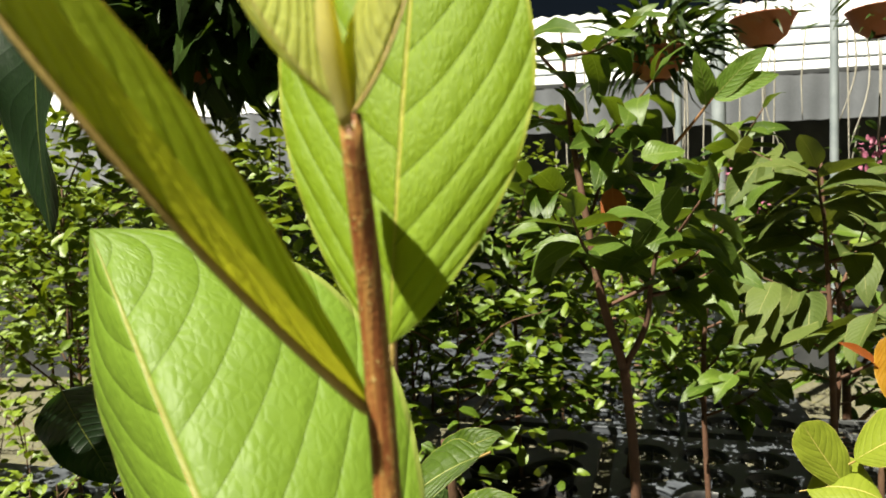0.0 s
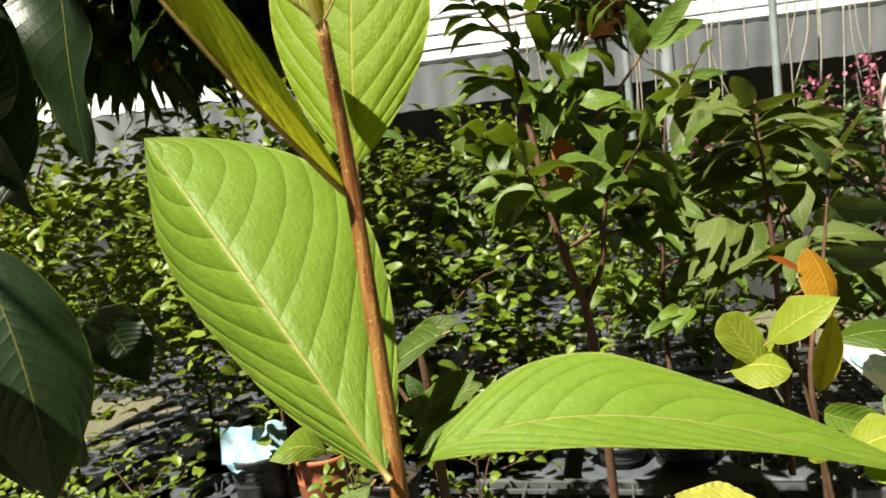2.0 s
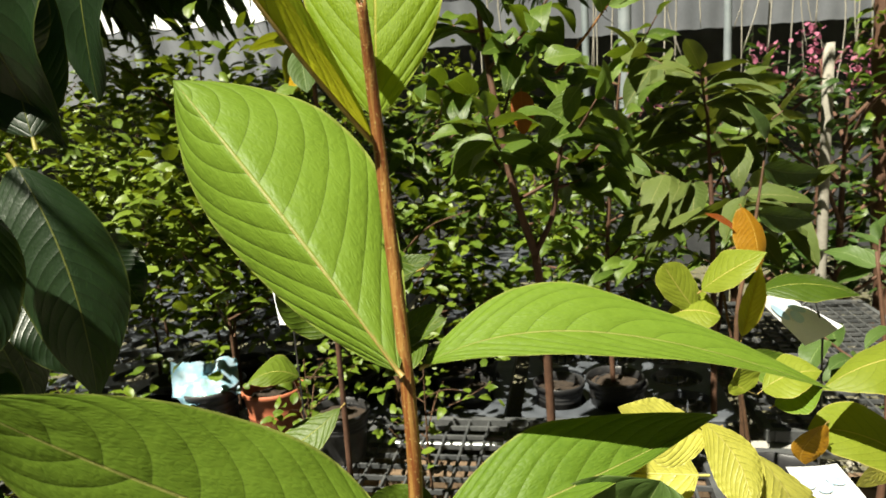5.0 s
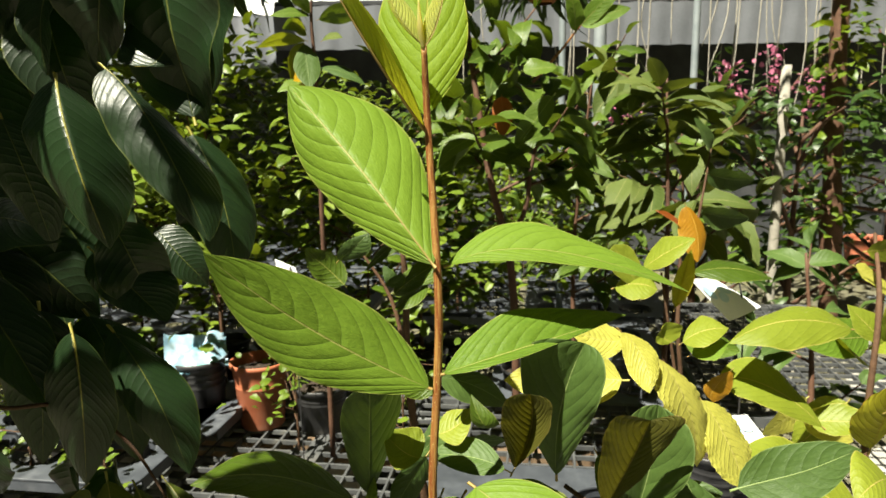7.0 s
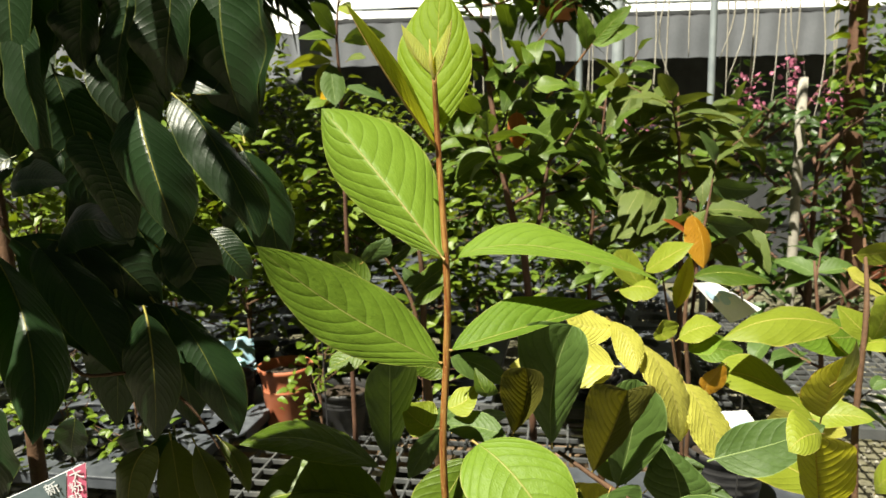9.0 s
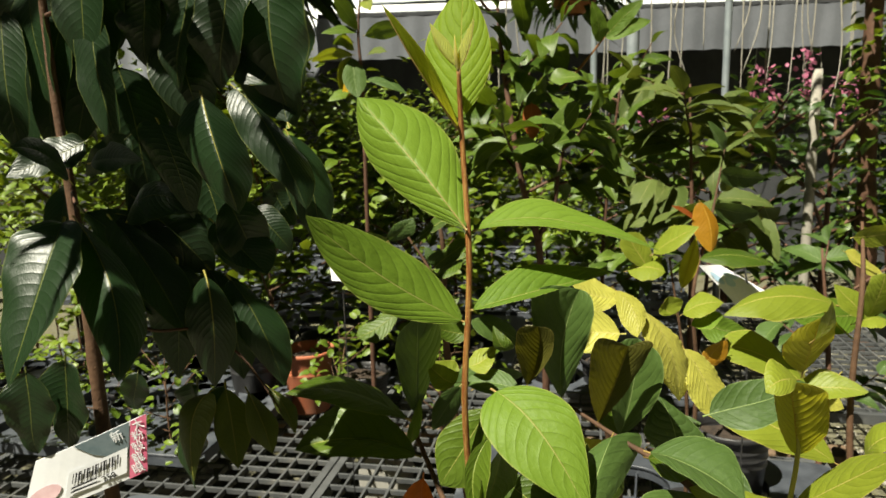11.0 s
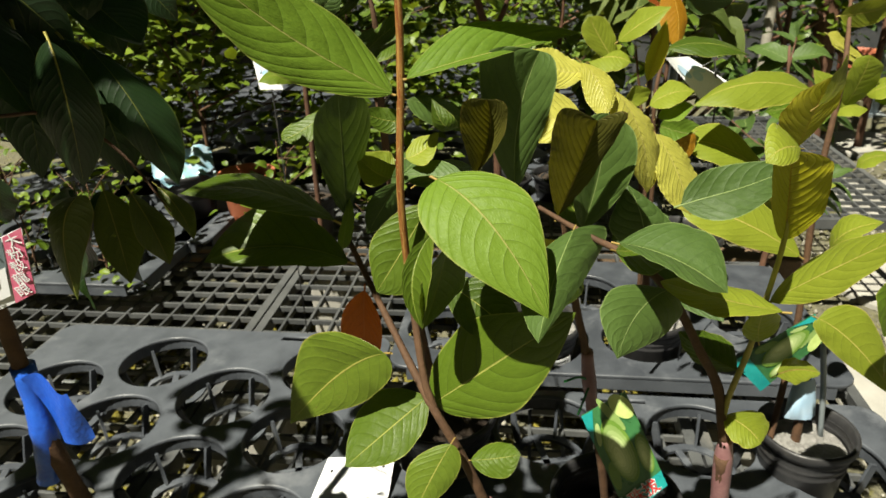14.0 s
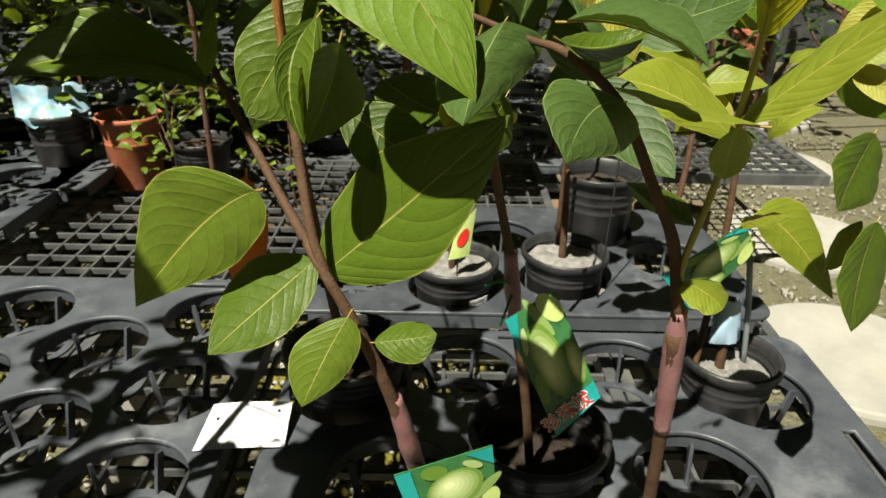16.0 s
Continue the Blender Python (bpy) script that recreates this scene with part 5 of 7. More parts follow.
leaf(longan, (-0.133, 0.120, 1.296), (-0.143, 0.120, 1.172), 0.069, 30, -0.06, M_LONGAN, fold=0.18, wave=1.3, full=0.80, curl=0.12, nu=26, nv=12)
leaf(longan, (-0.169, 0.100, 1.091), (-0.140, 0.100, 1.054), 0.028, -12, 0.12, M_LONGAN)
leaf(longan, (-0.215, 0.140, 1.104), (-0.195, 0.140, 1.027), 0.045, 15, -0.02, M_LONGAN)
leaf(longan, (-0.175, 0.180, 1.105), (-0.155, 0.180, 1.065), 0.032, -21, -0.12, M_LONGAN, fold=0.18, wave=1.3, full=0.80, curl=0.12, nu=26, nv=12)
leaf(guava_rear, (-0.033, 0.300, 0.994), (0.011, 0.290, 1.012), 0.024, -30, 0.00, M_GUAVA)
leaf(guava_rear, (-0.030, 0.300, 0.999), (-0.041, 0.300, 1.021), 0.013, -6, 0.12, M_BLUE)
leaf(guava_rear, (-0.025, 0.230, 1.059), (0.005, 0.220, 1.073), 0.017, -12, 0.04, M_GUAVA)
leaf(guava_rear, (-0.029, 0.230, 1.011), (0.011, 0.220, 1.042), 0.026, -36, 0.04, M_GUAVA)
leaf(guava_rear, (-0.078, 0.300, 1.003), (-0.111, 0.290, 1.041), 0.030, 0, -0.12, M_GUAVA)
leaf(guava, (-0.047, 0.062, 0.905), (-0.038, 0.055, 0.945), 0.010, 20, 0.0, M_YOUNG, 0.5)
leaf(guava, (-0.046, 0.187, 0.805), (-0.056, 0.183, 0.705), 0.040, 10, 0.05, M_ORANGE, 0.5, label="withered orange leaf")

# smaller inner leaves of the saplings
rng = random.Random(77)
for plant, n, mid, size, mats in ((guava_two, 5, (0.13, 0.10, 0.93), (0.08, 0.05, 0.07), (M_BLUE, M_YELLOW, M_GUAVA, M_YELLOW)), (guava_three, 14, (0.49, 0.36, 0.92), (0.11, 0.09, 0.12), (M_LIME, M_LIME, M_YOUNG, M_YELLOW))):
    for k in range(n):
        b = Vector([m + s * rng.uniform(-1, 1) for m, s in zip(mid, size)])
        a = rng.uniform(0, 6.28)
        d = Vector((math.cos(a), 0.5 * math.sin(a) - 0.2, rng.uniform(-0.7, 0.5))).normalized() * rng.uniform(0.06, 0.10)
        leaf(plant, b, b + d, d.length * rng.uniform(0.45, 0.6), rng.uniform(-45, 45), rng.uniform(-0.05, 0.08), rng.choice(mats), rng.uniform(0.0, 0.3), nu=14, nv=8)

# leaves inside the two crowns, their shade partly put into the darkened leaf colours
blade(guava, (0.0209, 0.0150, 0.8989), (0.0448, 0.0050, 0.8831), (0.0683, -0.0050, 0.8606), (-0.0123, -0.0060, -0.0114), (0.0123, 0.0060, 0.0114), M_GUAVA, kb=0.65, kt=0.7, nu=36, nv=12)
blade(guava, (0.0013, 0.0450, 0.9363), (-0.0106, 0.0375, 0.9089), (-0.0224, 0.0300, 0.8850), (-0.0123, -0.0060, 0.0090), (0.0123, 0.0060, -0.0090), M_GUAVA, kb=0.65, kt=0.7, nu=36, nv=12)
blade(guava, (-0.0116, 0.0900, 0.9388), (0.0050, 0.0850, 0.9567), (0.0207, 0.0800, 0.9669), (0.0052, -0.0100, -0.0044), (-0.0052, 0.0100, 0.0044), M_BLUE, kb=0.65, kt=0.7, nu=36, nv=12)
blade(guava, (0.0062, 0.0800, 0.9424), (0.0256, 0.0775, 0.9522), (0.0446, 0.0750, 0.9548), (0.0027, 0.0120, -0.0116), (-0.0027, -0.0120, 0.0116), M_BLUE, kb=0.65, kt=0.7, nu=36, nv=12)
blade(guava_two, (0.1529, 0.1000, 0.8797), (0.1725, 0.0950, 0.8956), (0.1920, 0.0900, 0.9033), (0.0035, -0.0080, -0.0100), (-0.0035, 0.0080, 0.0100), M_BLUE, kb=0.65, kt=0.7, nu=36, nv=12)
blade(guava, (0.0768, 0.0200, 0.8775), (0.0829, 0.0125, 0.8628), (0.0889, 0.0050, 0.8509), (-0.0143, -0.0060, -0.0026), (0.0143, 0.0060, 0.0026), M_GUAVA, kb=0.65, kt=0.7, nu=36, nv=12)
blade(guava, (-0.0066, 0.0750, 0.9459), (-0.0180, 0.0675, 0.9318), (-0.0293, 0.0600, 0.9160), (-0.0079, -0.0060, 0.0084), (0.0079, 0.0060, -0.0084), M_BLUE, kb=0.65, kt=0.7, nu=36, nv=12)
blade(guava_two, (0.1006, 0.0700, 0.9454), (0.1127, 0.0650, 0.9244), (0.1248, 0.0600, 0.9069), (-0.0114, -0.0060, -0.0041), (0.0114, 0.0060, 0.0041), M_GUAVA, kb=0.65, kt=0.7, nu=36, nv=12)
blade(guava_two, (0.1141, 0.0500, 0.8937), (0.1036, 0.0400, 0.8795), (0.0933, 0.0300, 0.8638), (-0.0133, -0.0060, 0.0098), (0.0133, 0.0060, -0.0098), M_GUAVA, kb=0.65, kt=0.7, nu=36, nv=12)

# leaves that stand in full sun, clear of the boughs above
SUNLIT = [(-0.036, 0.030, 1.128), (-0.065, 0.055, 1.160), (-0.012, 0.010, 1.100), (0.0, 0.03, 1.19), (0.0, 0.045, 1.23), (-0.004, 0.0, 1.203), (-0.028, 0.0, 1.19), (-0.025, -0.005, 1.040), (0.042, -0.050, 0.964), (0.06, 0.02, 1.085)]

# upper boughs of the dark sapling, added above the view to shade its lower leaves
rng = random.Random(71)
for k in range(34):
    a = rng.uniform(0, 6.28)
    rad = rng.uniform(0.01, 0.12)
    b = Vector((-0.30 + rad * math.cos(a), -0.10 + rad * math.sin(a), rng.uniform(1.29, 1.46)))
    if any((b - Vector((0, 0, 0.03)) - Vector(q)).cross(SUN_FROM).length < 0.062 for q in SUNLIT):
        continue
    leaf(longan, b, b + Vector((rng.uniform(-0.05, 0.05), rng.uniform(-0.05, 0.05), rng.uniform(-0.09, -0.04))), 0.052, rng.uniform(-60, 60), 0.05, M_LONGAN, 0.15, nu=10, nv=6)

# another unseen bough, added to shade the guava's left leaves
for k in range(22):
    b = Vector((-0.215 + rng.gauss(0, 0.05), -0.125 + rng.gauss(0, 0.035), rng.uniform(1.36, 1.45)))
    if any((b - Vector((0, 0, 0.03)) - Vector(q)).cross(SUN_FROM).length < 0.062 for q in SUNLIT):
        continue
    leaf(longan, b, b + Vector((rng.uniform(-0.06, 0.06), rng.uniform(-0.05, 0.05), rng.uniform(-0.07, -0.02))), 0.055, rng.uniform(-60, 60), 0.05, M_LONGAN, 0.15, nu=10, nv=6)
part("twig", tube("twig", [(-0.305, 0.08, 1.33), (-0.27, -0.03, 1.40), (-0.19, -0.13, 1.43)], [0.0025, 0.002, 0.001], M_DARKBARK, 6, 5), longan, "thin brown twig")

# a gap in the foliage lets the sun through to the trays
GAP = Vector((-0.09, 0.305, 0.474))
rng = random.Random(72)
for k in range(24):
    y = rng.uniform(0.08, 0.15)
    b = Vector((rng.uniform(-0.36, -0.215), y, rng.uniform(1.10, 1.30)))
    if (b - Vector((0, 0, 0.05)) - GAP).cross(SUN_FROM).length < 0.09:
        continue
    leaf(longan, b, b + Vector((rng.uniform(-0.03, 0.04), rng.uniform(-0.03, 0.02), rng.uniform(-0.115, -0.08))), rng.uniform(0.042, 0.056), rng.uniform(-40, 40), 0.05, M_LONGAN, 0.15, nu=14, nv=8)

for x, y, r, h, mat, soil, fill, lab in ((0.176, 0.247, 0.071, 0.118, M_POT, M_DARKSOIL, 0.55, "black plastic nursery pot with dark soil"), (0.428, 0.378, 0.057, 0.125, M_POT, M_SOIL, 0.80, "black nursery pot with dry grey soil"), (0.09, 0.632, 0.066, 0.120, M_POT, M_SOIL, 0.86, "black nursery pot with dry grey soil"), (0.271, 0.668, 0.066, 0.120, M_POT, M_SOIL, 0.86, "black nursery pot with dry grey soil"), (0.36, 0.86, 0.07, 0.19, M_POT, M_DARKSOIL, 0.85, "tall black nursery pot"), (0.11, 0.075, 0.07, 0.10, M_POT, M_DARKSOIL, 0.8, "black plastic nursery pot with dark soil"), (0.27, 0.085, 0.07, 0.10, M_POT, M_DARKSOIL, 0.8, "black plastic nursery pot with dark soil"), (-0.045, 0.375, 0.072, 0.13, M_POT, M_DARKSOIL, 0.8, "black plastic nursery pot with dark soil")):
    q = bench_at(x, y, GZ + 0.002)
    pot((q.x, q.y, q.z), r, h, mat, lab, soil, fill)

# pots on the open grating
pot((-0.425, 1.335, GZ + 0.002), 0.070, 0.175, M_TERRA, "terracotta-coloured plastic pot on the bench grating", M_DARKSOIL, 0.86, 1)
pot((-0.265, 1.30, GZ + 0.002), 0.068, 0.12, M_POT, "small black nursery pot", M_DARKSOIL, 0.86)


# a second dark sapling, added out of view beside the bench to dapple the trays
shade_sapling = thing("longan_sapling", (-0.70, -0.10, 0.0), "unseen longan sapling added beside the bench to dapple the trays", "sapling")
part("trunk", tube("trunk", [(-0.70, -0.10, 0.0), (-0.70, -0.10, 0.8), (-0.68, -0.09, 1.4), (-0.66, -0.09, 1.75)], [0.014, 0.012, 0.008, 0.003], M_BARK, 9, 6, 0.1), shade_sapling, "brown woody stem")
rng = random.Random(5)
spots = []
for k in range(150):
    q = Vector((rng.uniform(-1.06, -0.54), rng.uniform(-0.48, -0.02), rng.uniform(1.45, 1.85)))
    a = rng.uniform(0, 6.28)
    if (q - GAP).cross(SUN_FROM).length < 0.12:
        continue
    spots.append((q, (math.cos(a), math.sin(a), rng.uniform(-0.9, 0.1)), rng.uniform(0.7, 1.1)))
part("crown", many_leaves("crown", spots, 0.10, M_LONGAN, 15, 0.34, nu=8), shade_sapling)

# stems standing in the tray pots
midpot = thing("guava_seedling", (0.205, 0.195, 0.475), "leafless guava graft with pink tape in a black pot", "seedling")
part("trunk", tube("trunk", [(0.206, 0.195, 0.470), (0.189, 0.18, 0.573), (0.169, 0.17, 0.67), (0.161, 0.165, 0.724), (0.140, 0.15, 0.806), (0.12, 0.13, 0.90)], [0.0048, 0.0045, 0.0042, 0.004, 0.0036, 0.002], M_BARK, 8, 6, 0.12), midpot, "brown woody stem")
part("graft_tape", tube("graft_tape", [(0.170, 0.17, 0.665), (0.164, 0.167, 0.70), (0.159, 0.164, 0.738)], [0.006, 0.0068, 0.0058], M_TAPE, 10, 6, 0.1), midpot, "pink plastic grafting tape")
for a, b in (((0.166, 0.168, 0.70), (0.135, 0.15, 0.715)), ((0.166, 0.168, 0.698), (0.150, 0.15, 0.675))):
    part("tie", tube("tie", [a, Vector(a).lerp(Vector(b), 0.5) + Vector((0, -0.004, 0.008)), b], [0.0012, 0.0012, 0.0012], M_WIRE, 5, 5), midpot, "thin green plastic tie")
for x, y, h, top in ((0.486, 0.300, 0.085, 0.585), (0.389, 0.610, 0.16, 0.640), (0.205, 0.605, 0.10, 0.58)):
    ob = thing("graft_stub", (x, y, 0.475), "short brown rootstock stub in dry soil", "seedling", "graft stubs")
    part("trunk", tube("trunk", [(0, 0, 0), (-0.003, 0, (top - 0.475) * 0.5), (-0.008, 0, top - 0.475)], [0.0062, 0.0058, 0.005], M_BARK, 8, 5, 0.1), ob, world_at=False)
    if x > 0.45:
        v, f = [], []
        for i, (r, z) in enumerate(((0.010, 0.108), (0.013, 0.10), (0.017, 0.075), (0.019, 0.052), (0.018, 0.050))):
            for k in range(14):
                t = 2 * math.pi * k / 14
                w = r * (1 + 0.16 * math.sin(3 * t + i))
                v.append((w * math.cos(t) - 0.006, w * math.sin(t) * 0.6, z))
        for i in range(4):
            for k in range(14):
                f.append((i * 14 + k, i * 14 + (k + 1) % 14, (i + 1) * 14 + (k + 1) % 14, (i + 1) * 14 + k))
        part("bag", mesh_from("bag", v, f, M_PALEBLUE), ob, "small pale plastic bag over the graft", world_at=False)
        part("stake", tube("stake", [(0.034, 0.0, 0.0), (0.020, 0.0, 0.09), (0.004, 0.0, 0.165)], [0.0035, 0.0035, 0.0035], M_POST, 6, 3), ob, "flat grey plastic stake", world_at=False)
fl = [(-0.302, 0.080, 0.804), (-0.262, 0.070, 0.800), (-0.256, 0.066, 0.752), (-0.284, 0.076, 0.744)]
v, f = [], []
for j in range(7):
    for i in range(9):
        s, t = i / 8, j / 6
        q = (Vector(fl[0]) * (1 - s) + Vector(fl[1]) * s) * (1 - t) + (Vector(fl[3]) * (1 - s) + Vector(fl[2]) * s) * t
        v.append(q + Vector((0, 0.006 * math.sin(5 * s + 3 * t), 0.004 * math.sin(6 * s))) - longan.location)
for j in range(6):
    for i in range(8):
        f.append((j * 9 + i, j * 9 + i + 1, j * 9 + i + 10, j * 9 + i + 9))
part("tape_flap", mesh_from("tape_flap", v, f, M_BLUETAPE), longan, "loose crumpled end of blue tape", world_at=False)


# -- labels and tags --
def card(name, corners, material, label, category="plant label", thick=0.0008, bend=0.0, stake=None):
    """A plastic card on four corners (top left, top right, bottom right, bottom left), slightly bowed."""
    c = [Vector(q) for q in corners]
    at = sum(c, Vector()) / 4
    ob = thing(name, at, label, category, "plant labels")
    n = (c[3] - c[0]).cross(c[1] - c[0]).normalized()
    v, f, k = [], [], 8
    for side in (0, 1):
        for j in range(k + 1):
            for i in range(k + 1):
                s, t = i / k, j / k
                q = (c[0] * (1 - s) + c[1] * s) * (1 - t) + (c[3] * (1 - s) + c[2] * s) * t
                v.append(q - at + n * (bend * 4 * s * (1 - s) - side * thick))
    w = k + 1
    for side in (0, 1):
        o = side * w * w
        for j in range(k):
            for i in range(k):
                a = o + j * w + i
                f.append((a, a + w, a + w + 1, a + 1) if side else (a, a + 1, a + w + 1, a + w))
    edge = [i for i in range(k)] + [i * w + k for i in range(k)] + [k * w + k - i for i in range(k)] + [(k - i) * w for i in range(k)]
    for i in range(len(edge)):
        a, b = edge[i], edge[(i + 1) % len(edge)]
        f.append((a, b, b + w * w, a + w * w))
    panel = part("card", mesh_from("card", v, f, material, False), ob, world_at=False)
    if stake is not None:
        low = (c[2] + c[3]) / 2
        top = (c[0] + c[1]) / 2 * 0.6 + low * 0.4
        part("stake", tube("stake", [top - n * 0.003, low - n * 0.003, Vector(stake) if isinstance(stake, tuple) else Vector((low.x, low.y + 0.01, stake))], [0.0012, 0.0012, 0.0012], M_POT, 6, 3), ob, "thin dark stake")

    def on(s, t, lift=0.0012):
        q = (c[0] * (1 - s) + c[1] * s) * (1 - t) + (c[3] * (1 - s) + c[2] * s) * t
        return q + n * (bend * 4 * s * (1 - s) + lift) * 1.0

    return panel, on


def blob(ob, on, outline, material, name, lift=0.001, label=""):
    """A flat printed shape on a card; outline in card fractions."""
    v = [on(s, t, lift) for s, t in outline]
    mid = sum(v, Vector()) / len(v)
    f = [(i, (i + 1) % len(v), len(v)) for i in range(len(v))]
    part(name, mesh_from(name, v + [mid], f, material, False), ob, label)


def oval(s, t, a, b, turn=0.0, n=20):
    out = []
    for i in range(n):
        u = 2 * math.pi * i / n
        x, y = a * math.cos(u), b * math.sin(u)
        out.append((s + x * math.cos(turn) - y * math.sin(turn), t + x * math.sin(turn) + y * math.cos(turn)))
    return out


def bar(s0, t0, s1, t1):
    return [(s0, t0), (s1, t0), (s1, t1), (s0, t1)]


def lettering(text, ob, on, s, t, size, material, turn=0.0, swell=0.0):
    """Raised printed characters on a card, at the fraction (s, t) of it."""
    cu = bpy.data.curves.new("lettering", "FONT")
    cu.body, cu.size, cu.align_x, cu.align_y, cu.extrude = text, size, "CENTER", "CENTER", 0.0002
    cu.offset = swell
    tmp = bpy.data.objects.new("lettering", cu)
    me = bpy.data.meshes.new_from_object(tmp)
    bpy.data.objects.remove(tmp)
    me.materials.clear()
    me.materials.append(material)
    x = (on(1, 0.5) - on(0, 0.5)).normalized()
    y = (on(0.5, 0) - on(0.5, 1)).normalized()
    z = x.cross(y).normalized()
    y = z.cross(x)
    m = Matrix((x, y, z)).transposed().to_4x4() @ Matrix.Rotation(turn, 4, "Z")
    m.translation = on(s, t, 0.0016 if swell == 0 else 0.0012)
    part("lettering", me, ob, "printed characters", m)


def guava_tag(corners, letters):
    ob, on = card("fruit_tag", corners, M_DKGREEN, "green plastic tag printed with pale guava fruits", bend=0.0)
    blob(ob, on, bar(0.0, 0.84, 1.0, 1.0), M_TEAL, "band", 0.0009)
    blob(ob, on, [(0, 0), (0.25, 0), (0.0, 0.28)], M_TEAL, "corner_band", 0.0009)
    blob(ob, on, oval(0.80, 0.10, 0.22, 0.12, 0.4), M_FRUIT, "printed_leaf", 0.0009)
    blob(ob, on, oval(0.55, 0.12, 0.24, 0.07, 0.9), PRINT_SHADES[1], "printed_leaf", 0.0010)
    blob(ob, on, oval(0.16, 0.22, 0.12, 0.05, 2.2), PRINT_SHADES[2], "printed_leaf", 0.0010)
    blob(ob, on, oval(0.12, 0.62, 0.10, 0.14, 0.3), PRINT_SHADES[0], "printed_leaf", 0.0010)
    for x, y, w, h, turn, lift in ((0.85, 0.60, 0.15, 0.20, 0.2, 0.0010), (0.43, 0.45, 0.33, 0.27, 1.2, 0.0012)):
        for k in range(7):
            f = 1 - 0.135 * k
            blob(ob, on, oval(x - 0.012 * k * (w / 0.3), y + 0.010 * k * (h / 0.3), w * f, h * f, turn), PRINT_SHADES[k], "printed_fruit", lift + 0.00005 * k)
    if letters:
        lettering(letters, ob, on, 0.36, 0.905, 0.0150, M_LABEL, 0.0, 0.0006)
        lettering(letters, ob, on, 0.36, 0.905, 0.0150, M_REDPRINT)
    return ob


guava_tag([(0.142, 0.112, 0.705), (0.180, 0.112, 0.729), (0.217, 0.085, 0.643), (0.183, 0.083, 0.609)], "珍珠拔")
guava_tag([(0.098, -0.02, 0.706), (0.104, -0.022, 0.655), (0.055, -0.024, 0.640), (0.040, -0.02, 0.692)], "")
guava_tag([(0.440, 0.255, 0.705), (0.455, 0.25, 0.672), (0.392, 0.25, 0.608), (0.352, 0.25, 0.652)], "")

ob, on = card("blank_label", [(-0.128, 0.335, 0.478), (-0.040, 0.325, 0.478), (-0.050, 0.275, 0.457), (-0.148, 0.285, 0.457)], M_LABEL, "white plastic label lying over the gap between trays", bend=0.003)
blob(ob, on, oval(0.14, 0.35, 0.02, 0.04), M_BLACKPRINT, "hole", 0.0012)
blob(ob, on, oval(0.86, 0.22, 0.02, 0.04), M_BLACKPRINT, "hole", 0.0012)

ob, on = card("price_label", [(-0.344, 0.055, 0.899), (-0.259, 0.070, 0.931), (-0.263, 0.070, 0.882), (-0.363, 0.055, 0.846)], M_LABEL, "pink and grey printed plant label with barcode sticker", bend=0.003)
blob(ob, on, [(0.35, 0.0), (0.85, 0.0), (0.85, 0.62), (0.55, 0.30)], M_GREYPRINT, "grey_print", 0.0009)
blob(ob, on, oval(0.16, 0.66, 0.14, 0.16), M_BLUSH, "pink_print", 0.0009)
blob(ob, on, bar(0.35, 0.42, 0.84, 0.86), M_LABEL, "sticker", 0.0014)
for k in range(17):
    blob(ob, on, bar(0.39 + 0.023 * k, 0.47, 0.398 + 0.023 * k + 0.005 * (k % 3), 0.64), M_BLACKPRINT, "printed_bar", 0.0019)
for k in range(2):
    blob(ob, on, bar(0.39, 0.70 + 0.07 * k, 0.60, 0.73 + 0.07 * k), M_BLACKPRINT, "printed_line", 0.0019)
blob(ob, on, bar(0.86, 0.0, 1.0, 1.0), M_PINKPRINT, "edge_band", 0.0012)
for k, ch in enumerate("大粉殼龍眼"):
    lettering(ch, ob, on, 0.93, 0.12 + 0.19 * k, 0.0095, M_LABEL)
lettering("新", ob, on, 0.75, 0.16, 0.010, M_LABEL)
lettering("250", ob, on, 0.70, 0.80, 0.0075, M_BLACKPRINT)

ob, on = card("fruit_label", [(0.205, 0.575, 0.575), (0.232, 0.575, 0.600), (0.222, 0.570, 0.525), (0.190, 0.570, 0.520)], M_FRUIT, "yellow tag printed with a red fruit", bend=0.002, stake=0.47)
blob(ob, on, oval(0.5, 0.5, 0.3, 0.22), M_REDPRINT, "printed_fruit", 0.0012)
for cs, lab in (([(0.348, 0.53, 0.942), (0.379, 0.53, 0.942), (0.447, 0.53, 0.901), (0.40, 0.52, 0.885)], "pale blue plastic label catching the sun"), ([(-0.239, 0.75, 0.94), (-0.207, 0.75, 0.925), (-0.194, 0.74, 0.883), (-0.231, 0.74, 0.885)], "white plastic label on a stake"), ([(0.33, 0.42, 0.80), (0.38, 0.42, 0.80), (0.41, 0.41, 0.76), (0.35, 0.41, 0.76)], "white plastic label on a short stake")):
    ob, on = card("plant_label", cs, M_LABEL, lab, bend=0.004, stake=(0.458, 0.325, 0.78) if cs[0][1] == 0.42 else 0.40)
    for k in range(3):
        blob(ob, on, oval(0.2 + 0.25 * k, 0.35 + 0.15 * (k % 2), 0.11, 0.17, k), M_PALEBLUE, "blue_print", 0.0012)

pot((-0.58, 1.34, GZ + 0.002), 0.068, 0.185, M_POT, "black nursery pot under a crumpled film", M_DARKSOIL, 0.9)

